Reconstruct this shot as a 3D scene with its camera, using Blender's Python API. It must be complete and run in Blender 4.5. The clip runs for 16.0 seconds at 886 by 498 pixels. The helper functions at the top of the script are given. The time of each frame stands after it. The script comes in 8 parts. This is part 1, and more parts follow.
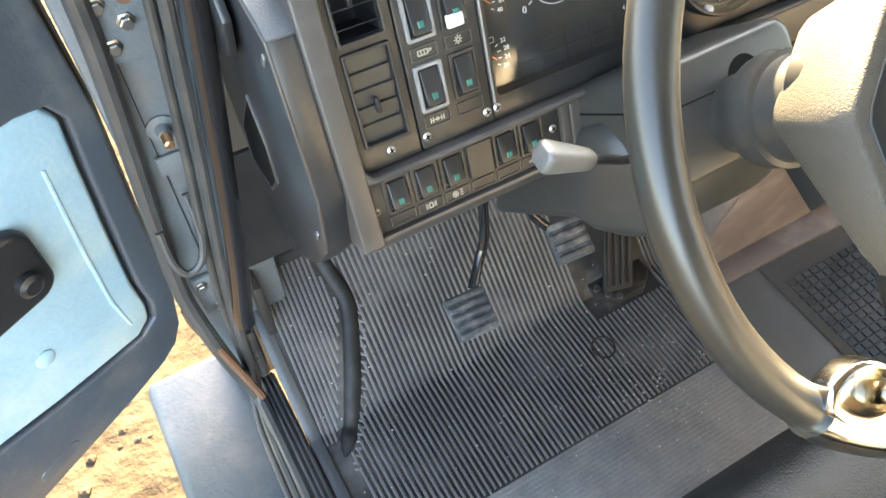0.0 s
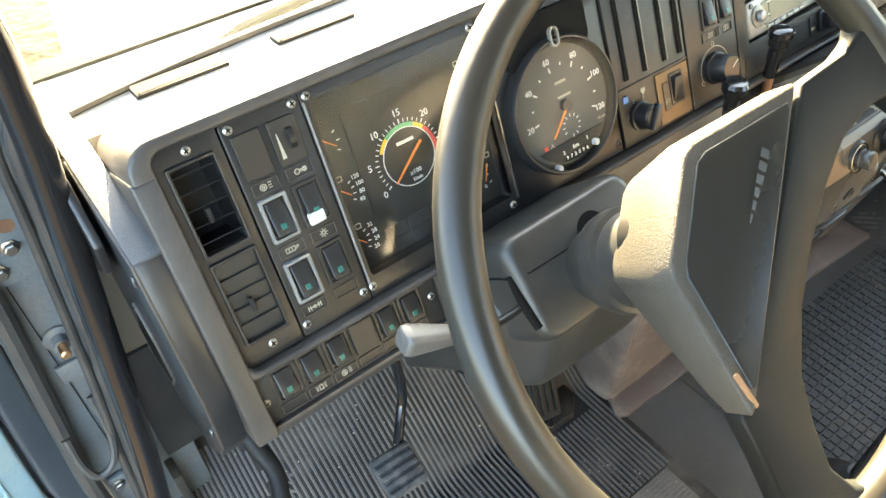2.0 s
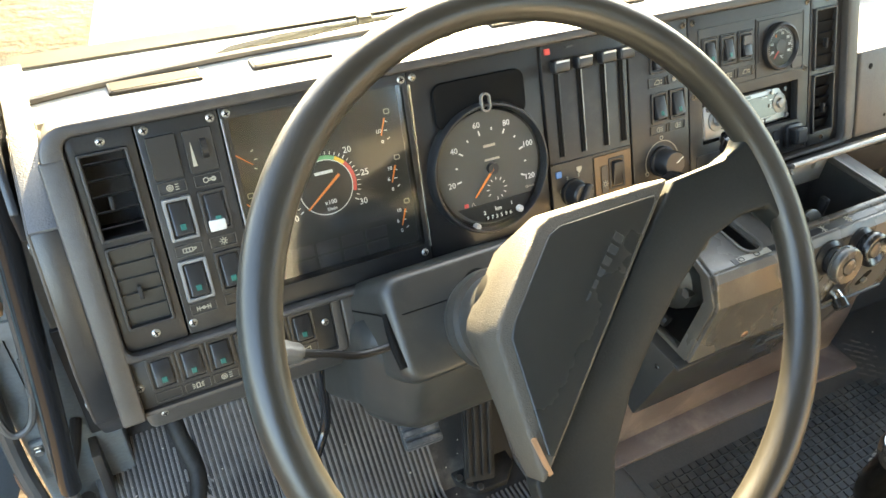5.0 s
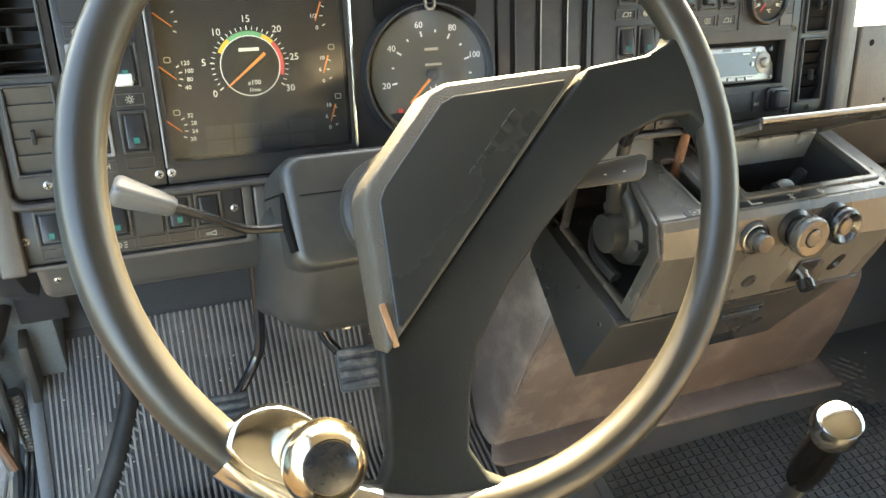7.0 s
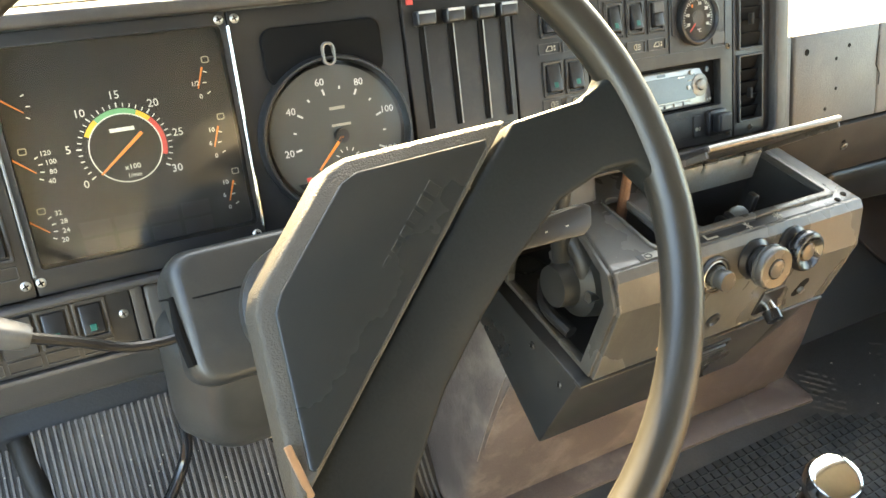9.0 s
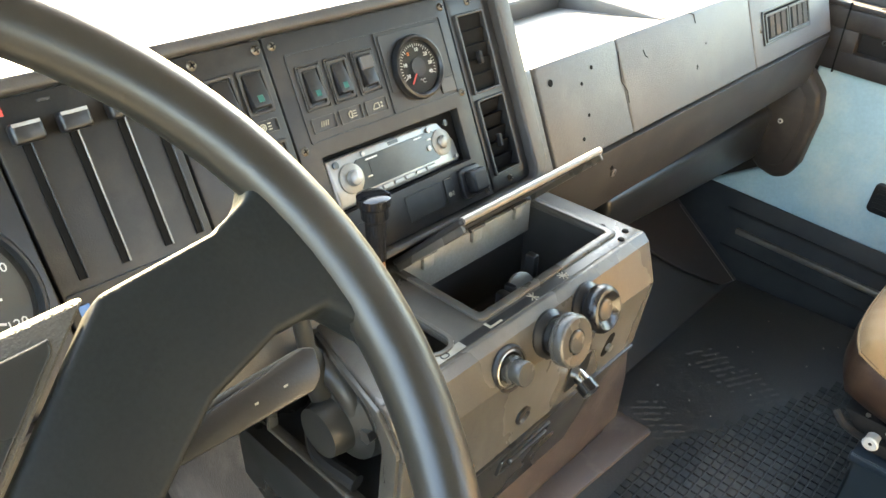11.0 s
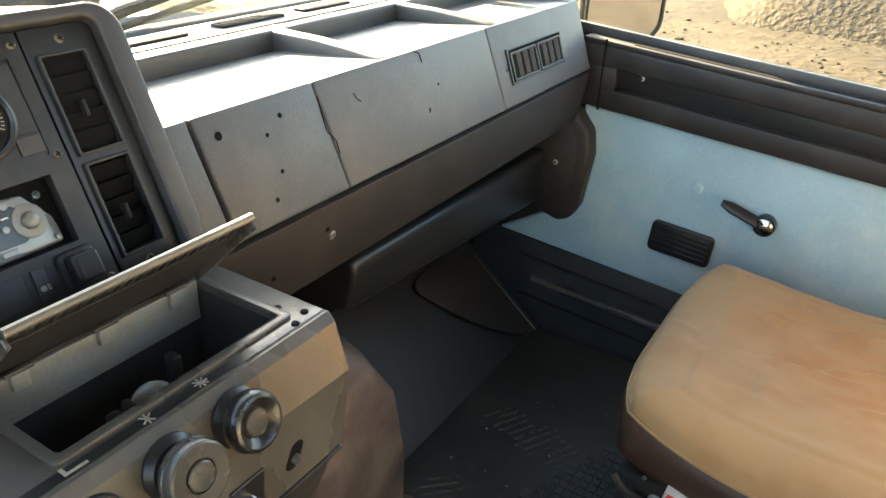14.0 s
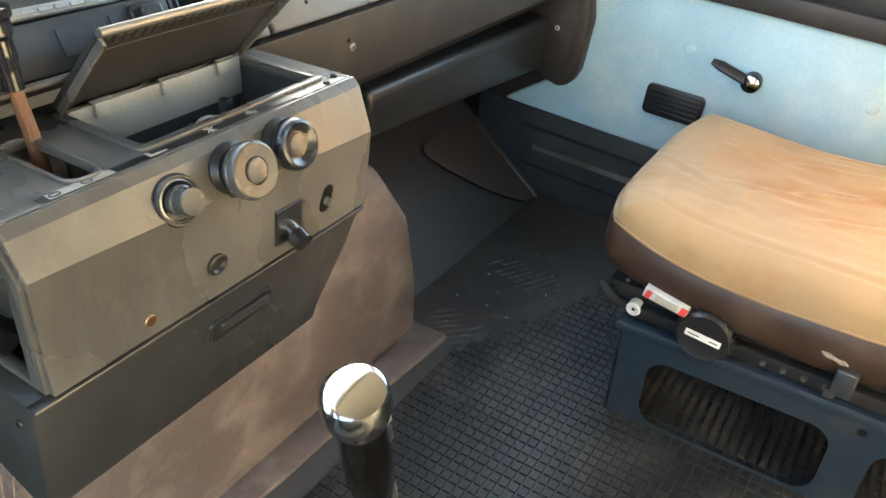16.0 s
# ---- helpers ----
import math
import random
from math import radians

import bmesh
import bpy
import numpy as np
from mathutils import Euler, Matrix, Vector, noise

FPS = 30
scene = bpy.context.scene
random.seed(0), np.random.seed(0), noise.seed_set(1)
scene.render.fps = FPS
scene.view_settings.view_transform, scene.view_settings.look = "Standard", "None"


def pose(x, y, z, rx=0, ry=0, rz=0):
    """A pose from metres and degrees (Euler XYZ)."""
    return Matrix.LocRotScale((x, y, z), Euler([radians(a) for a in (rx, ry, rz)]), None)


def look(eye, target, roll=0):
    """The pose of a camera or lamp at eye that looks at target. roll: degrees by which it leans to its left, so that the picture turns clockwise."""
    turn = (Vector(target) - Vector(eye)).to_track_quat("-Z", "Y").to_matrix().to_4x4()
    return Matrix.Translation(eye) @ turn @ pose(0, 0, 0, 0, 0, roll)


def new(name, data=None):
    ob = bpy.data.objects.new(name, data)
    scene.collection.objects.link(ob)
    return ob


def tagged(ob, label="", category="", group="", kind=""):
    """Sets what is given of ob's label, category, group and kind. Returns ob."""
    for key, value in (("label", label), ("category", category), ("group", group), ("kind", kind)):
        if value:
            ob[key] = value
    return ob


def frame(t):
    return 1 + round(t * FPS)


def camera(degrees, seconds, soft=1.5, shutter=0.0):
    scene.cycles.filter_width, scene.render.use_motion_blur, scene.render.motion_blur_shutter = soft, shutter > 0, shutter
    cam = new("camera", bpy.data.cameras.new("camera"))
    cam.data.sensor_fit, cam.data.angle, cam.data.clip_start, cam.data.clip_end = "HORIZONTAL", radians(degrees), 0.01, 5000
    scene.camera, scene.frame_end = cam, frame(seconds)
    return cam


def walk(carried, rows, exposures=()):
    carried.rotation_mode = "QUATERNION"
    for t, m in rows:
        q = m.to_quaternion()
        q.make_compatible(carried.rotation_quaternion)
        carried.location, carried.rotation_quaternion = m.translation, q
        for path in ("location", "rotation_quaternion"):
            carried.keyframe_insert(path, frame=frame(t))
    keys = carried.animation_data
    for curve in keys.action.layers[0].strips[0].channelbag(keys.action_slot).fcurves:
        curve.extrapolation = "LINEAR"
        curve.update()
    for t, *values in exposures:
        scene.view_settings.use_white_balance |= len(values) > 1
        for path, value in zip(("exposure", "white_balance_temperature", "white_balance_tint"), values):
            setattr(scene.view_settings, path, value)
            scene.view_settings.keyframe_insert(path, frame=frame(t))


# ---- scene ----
cam = camera(61.4, 16.0)
PATH = [
    (0, (0.12, 0.082, 1.24), (0.716, 1.084, -0.386), 0.8),
    (0.5, (0.133, 0.088, 1.253), (0.787, 1.133, -0.322), 0.1),
    (1, (0.15, 0.092, 1.274), (0.88, 1.175, -0.241), -0.5),
    (1.5, (0.165, 0.082, 1.285), (0.959, 1.198, -0.173), -1.6),
    (2, (0.19, 0.055, 1.299), (1.025, 1.194, -0.116), -2.5),
    (2.5, (0.212, 0.024, 1.311), (1.07, 1.191, -0.068), -3.1),
    (3, (0.238, -0.005, 1.317), (1.099, 1.188, -0.038), -3.6),
    (3.5, (0.262, -0.031, 1.318), (1.122, 1.186, -0.016), -3.3),
    (3.7, (0.265, -0.036, 1.319), (1.122, 1.189, -0.01), -2.8),
    (5.8, (0.359, -0.097, 1.302), (1.055, 1.252, -0.001), 8.0),
    (6, (0.373, -0.105, 1.295), (1.058, 1.249, -0.008), 8.5),
    (6.5, (0.405, -0.137, 1.247), (1.083, 1.223, -0.052), 9.0),
    (7, (0.417, -0.166, 1.207), (1.106, 1.2, -0.081), 8.9),
    (7.5, (0.421, -0.185, 1.183), (1.125, 1.187, -0.091), 8.5),
    (8, (0.421, -0.191, 1.176), (1.141, 1.19, -0.079), 7.8),
    (8.2, (0.43, -0.166, 1.182), (1.161, 1.221, -0.059), 7.4),
    (10.3, (0.574, -0.026, 1.175), (1.65, 1.203, 0.021), 2.5),
    (10.5, (0.591, -0.011, 1.166), (1.716, 1.198, 0.037), 2.1),
    (11, (0.677, 0.033, 1.121), (1.918, 1.188, 0.06), 1.4),
    (11.5, (0.758, 0.037, 1.122), (2.089, 1.147, 0.123), 0.3),
    (12, (0.826, 0.043, 1.147), (2.235, 1.101, 0.202), -0.6),
    (12.5, (0.89, 0.04, 1.162), (2.36, 1.043, 0.249), -0.7),
    (13, (0.966, 0.042, 1.175), (2.472, 1.002, 0.275), 0.1),
    (13.5, (0.96, 0.021, 1.127), (2.479, 0.954, 0.222), 1.3),
    (14, (0.931, -0.028, 1.068), (2.443, 0.89, 0.135), 2.5),
    (14.5, (0.904, -0.064, 1.028), (2.399, 0.833, 0.049), 3.4),
    (15, (0.864, -0.092, 1.005), (2.342, 0.782, -0.02), 3.5),
    (15.5, (0.818, -0.123, 0.976), (2.278, 0.735, -0.088), 3.3),
    (16, (0.762, -0.136, 0.97), (2.2, 0.744, -0.107), 2.8),
]
EXPOSURES = [(0.0, 5.75, 7800, 13), (1.5, 5.6, 7700, 9), (3.5, 5.31, 7350, 9), (6.0, 5.31, 7600, 9), (7.0, 5.45, 7900, 9), (8.0, 5.49, 8200, 9), (10.5, 5.80, 7500, 10), (11.0, 5.78, 7450, 10), (12.0, 5.34, 7000, 10), (12.5, 5.02, 7150, 9), (13.5, 4.60, 7450, 10), (14.0, 4.82, 7300, 9), (14.5, 4.95, 7050, 9), (16.0, 5.70, 7300, 9)]
walk(cam, [(t, look(eye, target, roll)) for t, eye, target, roll in PATH], EXPOSURES)

# ---- world and sun: low winter sun ahead and to the right ----
SUN_ELEV, SUN_AZ = 23.0, 26.0          # degrees above the horizon, degrees to the right of straight ahead
world = bpy.data.worlds.new("sky_world")
scene.world = world
world.use_nodes = True
wt = world.node_tree
wt.nodes.clear()
sky = wt.nodes.new("ShaderNodeTexSky")
sky.sky_type = 'NISHITA'
sky.sun_disc = False
sky.sun_elevation = radians(SUN_ELEV)
sky.sun_rotation = radians(SUN_AZ)
sky.dust_density = 2.0
bg = wt.nodes.new("ShaderNodeBackground")
bg.inputs["Strength"].default_value = 0.072
wout = wt.nodes.new("ShaderNodeOutputWorld")
wt.links.new(sky.outputs[0], bg.inputs[0])
wt.links.new(bg.outputs[0], wout.inputs[0])

sun_data = bpy.data.lights.new("sun", 'SUN')
sun_data.energy = 3.4
sun_data.angle = radians(0.6)
sun_data.color = (1.0, 0.84, 0.56)
sun = new("sun", sun_data)
_d = Vector((math.sin(radians(SUN_AZ)) * math.cos(radians(SUN_ELEV)), math.cos(radians(SUN_AZ)) * math.cos(radians(SUN_ELEV)), math.sin(radians(SUN_ELEV))))
sun.matrix_world = look(_d * 30, (0, 0, 0))

# ---- helpers for building ----
def mat(name, col, rough=0.5, metal=0.0, var=0.25, vscale=6.0, grain=0.12, gscale=260.0, bump=0.15, spec=0.5, dirt=None, dirt_amt=0.0, dirt_scale=9.0, coat=0.0, sheen=0.0, stretch=(1, 1, 1), rvar=0.12, bdist=0.001, gdetail=2):
    """A node material with colour varied at two scales, optional dirt, and fine relief."""
    m = bpy.data.materials.new(name)
    m.use_nodes = True
    nt = m.node_tree
    b = nt.nodes["Principled BSDF"]
    tc = nt.nodes.new("ShaderNodeTexCoord")
    mp = nt.nodes.new("ShaderNodeMapping")
    mp.inputs["Scale"].default_value = stretch
    nt.links.new(tc.outputs["Object"], mp.inputs["Vector"])
    n1 = nt.nodes.new("ShaderNodeTexNoise")
    n1.inputs["Scale"].default_value = vscale
    n1.inputs["Detail"].default_value = 6
    n2 = nt.nodes.new("ShaderNodeTexNoise")
    n2.inputs["Scale"].default_value = gscale
    n2.inputs["Detail"].default_value = gdetail
    for n in (n1, n2):
        nt.links.new(mp.outputs[0], n.inputs["Vector"])
    oi = nt.nodes.new("ShaderNodeObjectInfo")

    def math_node(op, a, c):
        k = nt.nodes.new("ShaderNodeMath")
        k.operation = op
        for i, v in enumerate((a, c)):
            if isinstance(v, (int, float)):
                k.inputs[i].default_value = v
            else:
                nt.links.new(v, k.inputs[i])
        return k.outputs[0]
    v1 = math_node('MULTIPLY', math_node('SUBTRACT', n1.outputs[0], 0.5), 2 * var)
    v2 = math_node('MULTIPLY', math_node('SUBTRACT', n2.outputs[0], 0.5), 2 * grain)
    v3 = math_node('MULTIPLY', math_node('SUBTRACT', oi.outputs["Random"], 0.5), 0.08)
    f = math_node('ADD', math_node('ADD', math_node('ADD', v1, v2), v3), 1.0)
    mix = nt.nodes.new("ShaderNodeVectorMath")
    mix.operation = 'SCALE'
    mix.inputs[0].default_value = col
    nt.links.new(f, mix.inputs["Scale"])
    colour = mix.outputs[0]
    if dirt is not None:
        n3 = nt.nodes.new("ShaderNodeTexNoise")
        n3.inputs["Scale"].default_value = dirt_scale
        n3.inputs["Detail"].default_value = 8
        n3.inputs["Roughness"].default_value = 0.65
        nt.links.new(mp.outputs[0], n3.inputs["Vector"])
        ramp = nt.nodes.new("ShaderNodeMapRange")
        ramp.inputs["From Min"].default_value = 0.48
        ramp.inputs["From Max"].default_value = 0.72
        ramp.inputs["To Max"].default_value = dirt_amt
        nt.links.new(n3.outputs[0], ramp.inputs["Value"])
        mc = nt.nodes.new("ShaderNodeMix")
        mc.data_type = 'RGBA'
        nt.links.new(ramp.outputs[0], mc.inputs["Factor"])
        nt.links.new(colour, mc.inputs["A"])
        mc.inputs["B"].default_value = (*dirt, 1)
        colour = mc.outputs["Result"]
    nt.links.new(colour, b.inputs["Base Color"])
    b.inputs["Metallic"].default_value = metal
    b.inputs["Specular IOR Level"].default_value = spec
    b.inputs["Coat Weight"].default_value = coat
    b.inputs["Sheen Weight"].default_value = sheen
    b.inputs["Sheen Roughness"].default_value = 0.35
    b.inputs["Sheen Tint"].default_value = (1.0, 0.95, 0.82, 1)
    r = math_node('ADD', math_node('MULTIPLY', math_node('SUBTRACT', n1.outputs[0], 0.5), 2 * rvar), rough)
    nt.links.new(r, b.inputs["Roughness"])
    if bump:
        bp = nt.nodes.new("ShaderNodeBump")
        bp.inputs["Strength"].default_value = bump
        bp.inputs["Distance"].default_value = bdist
        nt.links.new(n2.outputs[0], bp.inputs["Height"])
        nt.links.new(bp.outputs[0], b.inputs["Normal"])
    return m


def glass_mat(name, rough=0.0, tint=(1, 1, 1), trans=0.93, base=0.025, edge=0.80):
    """Thin clear pane: mostly transparent, glossy by Fresnel."""
    m = bpy.data.materials.new(name)
    m.use_nodes = True
    nt = m.node_tree
    nt.nodes.clear()
    out = nt.nodes.new("ShaderNodeOutputMaterial")
    tr = nt.nodes.new("ShaderNodeBsdfTransparent")
    tr.inputs[0].default_value = (*[c * trans for c in tint], 1)
    gl = nt.nodes.new("ShaderNodeBsdfGlossy")
    gl.inputs["Roughness"].default_value = rough
    lw = nt.nodes.new("ShaderNodeLayerWeight")
    pw = nt.nodes.new("ShaderNodeMath")
    pw.operation = 'POWER'
    nt.links.new(lw.outputs["Facing"], pw.inputs[0])
    pw.inputs[1].default_value = 5.0
    fr = nt.nodes.new("ShaderNodeMath")
    fr.operation = 'MULTIPLY_ADD'
    nt.links.new(pw.outputs[0], fr.inputs[0])
    fr.inputs[1].default_value = edge
    fr.inputs[2].default_value = base
    mx = nt.nodes.new("ShaderNodeMixShader")
    nt.links.new(fr.outputs[0], mx.inputs[0])
    nt.links.new(tr.outputs[0], mx.inputs[1])
    nt.links.new(gl.outputs[0], mx.inputs[2])
    nt.links.new(mx.outputs[0], out.inputs[0])
    return m


def axes(origin, x, y, z):
    m = Matrix.Identity(4)
    for i, v in enumerate((x, y, z)):
        for j in range(3):
            m[j][i] = v[j]
    m.translation = Vector(origin)
    return m


def T(x, y, z):
    return Matrix.Translation((x, y, z))


def thing(name, label, category, group="", m=None):
    ob = new(name)
    if m is not None:
        ob.matrix_world = m
    return tagged(ob, label, category, group)


def mesh_of(bm, name, material, sharp=32.0):
    bmesh.ops.recalc_face_normals(bm, faces=bm.faces)
    me = bpy.data.meshes.new(name)
    bm.to_mesh(me)
    bm.free()
    me.materials.append(material)
    for p in me.polygons:
        p.use_smooth = True
    me.set_sharp_from_angle(angle=radians(sharp))
    return me


def part(name, bm, material, parent=None, label="", sharp=32.0, kind="", category="", local=False):
    """One mesh under a thing or a part; its points are in the world, or, if local, in the parent's own space."""
    ob = new(name, mesh_of(bm, name, material, sharp))
    if parent is not None:
        ob.parent = parent
    if parent is not None and not local:
        chain, m = parent, Matrix.Identity(4)
        while chain is not None:
            m = chain.matrix_basis @ m
            chain = chain.parent
        ob.matrix_parent_inverse = m.inverted()
    return tagged(ob, label, category, "", kind)


def bevel(bm, w, seg=2, angle=30.0, edges=None):
    if edges is None:
        bm.normal_update()
        edges = [e for e in bm.edges if len(e.link_faces) == 2 and e.calc_face_angle(0) > radians(angle)]
    if edges and w > 0:
        bmesh.ops.bevel(bm, geom=edges, offset=w, segments=seg, profile=0.5, affect='EDGES', clamp_overlap=True)
    return bm


def box(lo, hi, bev=0.0, seg=2, m=None, bm=None):
    own = bm is None
    b = bmesh.new()
    r = bmesh.ops.create_cube(b, size=1.0)
    for v in r["verts"]:
        v.co = Vector([lo[i] + (v.co[i] + 0.5) * (hi[i] - lo[i]) for i in range(3)])
    if bev:
        bevel(b, bev, seg)
    if m is not None:
        b.transform(m)
    return b if own else join(bm, b)


def join(bm, other):
    me = bpy.data.meshes.new("tmp")
    other.to_mesh(me)
    other.free()
    bm.from_mesh(me)
    bpy.data.meshes.remove(me)
    return bm


def prism(pts, d0, d1, bev=0.0, seg=2, m=None, bm=None):
    """A polygon in local x, y, pushed along local z from d0 to d1."""
    b = bmesh.new()
    lo = [b.verts.new((x, y, d0)) for x, y in pts]
    hi = [b.verts.new((x, y, d1)) for x, y in pts]
    n = len(pts)
    b.faces.new(lo[::-1])
    b.faces.new(hi)
    for i in range(n):
        b.faces.new((lo[i], lo[(i + 1) % n], hi[(i + 1) % n], hi[i]))
    bmesh.ops.recalc_face_normals(b, faces=b.faces)
    if bev:
        bevel(b, bev, seg)
    if m is not None:
        b.transform(m)
    return b if bm is None else join(bm, b)


# profile in (y, z) pushed along x
YZX = axes((0, 0, 0), (0, 1, 0), (0, 0, 1), (1, 0, 0))


def slab_x(pts_yz, x0, x1, bev=0.0, seg=2, bm=None):
    return prism(pts_yz, x0, x1, bev, seg, YZX, bm)


def rrect(x0, y0, x1, y1, r, n=5):
    pts = []
    for cx, cy, a in ((x1 - r, y1 - r, 0), (x0 + r, y1 - r, 90), (x0 + r, y0 + r, 180), (x1 - r, y0 + r, 270)):
        for k in range(n + 1):
            t = radians(a + 90 * k / n)
            pts.append((cx + r * math.cos(t), cy + r * math.sin(t)))
    return pts


def ring_prism(outer, inner, d0, d1, bev=0.0, m=None, bm=None, seg=2):
    """A frame between two loops with equal point counts, pushed along local z."""
    b = bmesh.new()
    n = len(outer)
    L = [[b.verts.new((x, y, d)) for x, y in loop] for loop in (outer, inner) for d in (d0, d1)]
    o0, o1, i0, i1 = L
    for k in range(n):
        j = (k + 1) % n
        b.faces.new((o0[k], o0[j], o1[j], o1[k]))
        b.faces.new((i0[j], i0[k], i1[k], i1[j]))
        b.faces.new((o1[k], o1[j], i1[j], i1[k]))
        b.faces.new((o0[j], o0[k], i0[k], i0[j]))
    bmesh.ops.recalc_face_normals(b, faces=b.faces)
    if bev:
        bevel(b, bev, seg, 50)
    if m is not None:
        b.transform(m)
    return b if bm is None else join(bm, b)


def lathe(prof, n=24, m=None, bm=None):
    """A profile of (radius, height) turned about local z; ends are closed."""
    b = bmesh.new()
    rings = []
    for r, z in prof:
        if r < 1e-6:
            rings.append([b.verts.new((0, 0, z))])
        else:
            rings.append([b.verts.new((r * math.cos(2 * math.pi * k / n), r * math.sin(2 * math.pi * k / n), z)) for k in range(n)])
    for a, c in zip(rings, rings[1:]):
        for k in range(n):
            j = (k + 1) % n
            if len(a) == 1 and len(c) == 1:
                continue
            if len(a) == 1:
                b.faces.new((a[0], c[k], c[j]))
            elif len(c) == 1:
                b.faces.new((a[j], a[k], c[0]))
            else:
                b.faces.new((a[k], a[j], c[j], c[k]))
    for g, flip in ((rings[0], True), (rings[-1], False)):
        if len(g) > 1:
            b.faces.new(g[::-1] if flip else g)
    bmesh.ops.recalc_face_normals(b, faces=b.faces)
    if m is not None:
        b.transform(m)
    return b if bm is None else join(bm, b)


def smooth_path(pts, k=6):
    """A Catmull-Rom line through the points."""
    P = [Vector(p) for p in pts]
    Q = [2 * P[0] - P[1]] + P + [2 * P[-1] - P[-2]]
    out = []
    for i in range(1, len(Q) - 2):
        for s in range(k):
            t = s / k
            a, b_, c, d = Q[i - 1], Q[i], Q[i + 1], Q[i + 2]
            out.append(0.5 * ((2 * b_) + (c - a) * t + (2 * a - 5 * b_ + 4 * c - d) * t * t + (3 * b_ - a - 3 * c + d) * t ** 3))
    out.append(P[-1])
    return out


def tube(pts, r, n=12, closed=False, bm=None, flat=1.0):
    """A round rod along the points; r may be one radius or one a point."""
    b = bmesh.new()
    P = [Vector(p) for p in pts]
    R = r if isinstance(r, (list, tuple)) else [r] * len(P)
    rings = []
    ref = None
    for i, p in enumerate(P):
        if closed:
            d = P[(i + 1) % len(P)] - P[i - 1]
        else:
            d = P[min(i + 1, len(P) - 1)] - P[max(i - 1, 0)]
        d.normalize()
        if ref is None:
            ref = d.orthogonal().normalized()
        ref = (ref - d * ref.dot(d)).normalized()
        side = d.cross(ref)
        rings.append([b.verts.new(p + (ref * math.cos(2 * math.pi * k / n) + side * math.sin(2 * math.pi * k / n) * flat) * R[i]) for k in range(n)])
    pairs = list(zip(rings, rings[1:] + ([rings[0]] if closed else [])))
    for a, c in pairs:
        for k in range(n):
            j = (k + 1) % n
            b.faces.new((a[k], a[j], c[j], c[k]))
    if not closed:
        b.faces.new(rings[0][::-1])
        b.faces.new(rings[-1])
    bmesh.ops.recalc_face_normals(b, faces=b.faces)
    return b if bm is None else join(bm, b)


def rr_loft(sections, r, n=5):
    """A skin over rounded rectangles; each section: the frame m and x0, y0, x1, y1 in it. Ends are closed."""
    b = bmesh.new()
    rings = []
    for m, x0, y0, x1, y1 in sections:
        k = min(r, (x1 - x0) * 0.49, (y1 - y0) * 0.49)
        rings.append([b.verts.new(m @ Vector((x, y, 0))) for x, y in rrect(x0, y0, x1, y1, k, n)])
    for A, B in zip(rings, rings[1:]):
        for q in range(len(A)):
            j = (q + 1) % len(A)
            b.faces.new((A[q], A[j], B[j], B[q]))
    b.faces.new(rings[0][::-1])
    b.faces.new(rings[-1])
    bmesh.ops.recalc_face_normals(b, faces=b.faces)
    return b


def holed_plate(x0, x1, y0, y1, holes, z0, z1, bev=0.0, m=None, extra_x=(), extra_y=()):
    """A flat plate with rectangular holes, thick from z0 to z1. holes: (x0, x1, y0, y1)."""
    xs = sorted({x0, x1, *extra_x, *[h[0] for h in holes], *[h[1] for h in holes]})
    ys = sorted({y0, y1, *extra_y, *[h[2] for h in holes], *[h[3] for h in holes]})
    b = bmesh.new()
    vs = {}

    def v(i, j):
        if (i, j) not in vs:
            vs[i, j] = b.verts.new((xs[i], ys[j], z1))
        return vs[i, j]
    for i in range(len(xs) - 1):
        for j in range(len(ys) - 1):
            cx, cy = (xs[i] + xs[i + 1]) / 2, (ys[j] + ys[j + 1]) / 2
            if any(h[0] < cx < h[1] and h[2] < cy < h[3] for h in holes):
                continue
            b.faces.new((v(i, j), v(i + 1, j), v(i + 1, j + 1), v(i, j + 1)))
    r = bmesh.ops.extrude_face_region(b, geom=list(b.faces))
    for e in r["geom"]:
        if isinstance(e, bmesh.types.BMVert):
            e.co.z = z0
    bmesh.ops.recalc_face_normals(b, faces=b.faces)
    if bev:
        bevel(b, bev, 3, 40)
    if m is not None:
        b.transform(m)
    return b


def text_mesh(body, size, m, depth=0.0004):
    cu = bpy.data.curves.new("t", 'FONT')
    cu.body, cu.size, cu.align_x, cu.align_y, cu.extrude = body, size, 'CENTER', 'CENTER', depth
    cu.resolution_u = 2
    ob = bpy.data.objects.new("t", cu)
    me = bpy.data.meshes.new_from_object(ob)
    b = bmesh.new()
    b.from_mesh(me)
    b.transform(m)
    bpy.data.objects.remove(ob)
    bpy.data.meshes.remove(me)
    return b


def screw(name, m, material, parent, r=0.005, local=False):
    """A raised cross-head screw."""
    b = lathe([(0, 0), (r, 0), (r, 0.0006), (r * 0.8, 0.0016), (r * 0.5, 0.0021), (0, 0.0022)], 14, m)
    head = part(name, b, ZINC if material is METAL else material, parent, local=local)
    b = bmesh.new()
    for a in (0, 90):
        box((-r * 0.62, -r * 0.15, 0.0012), (r * 0.62, r * 0.15, 0.0025), 0, 1, m @ pose(0, 0, 0, 0, 0, a + 20), b)
    part("cross_slot", b, DARK, head, local=local)
    return head


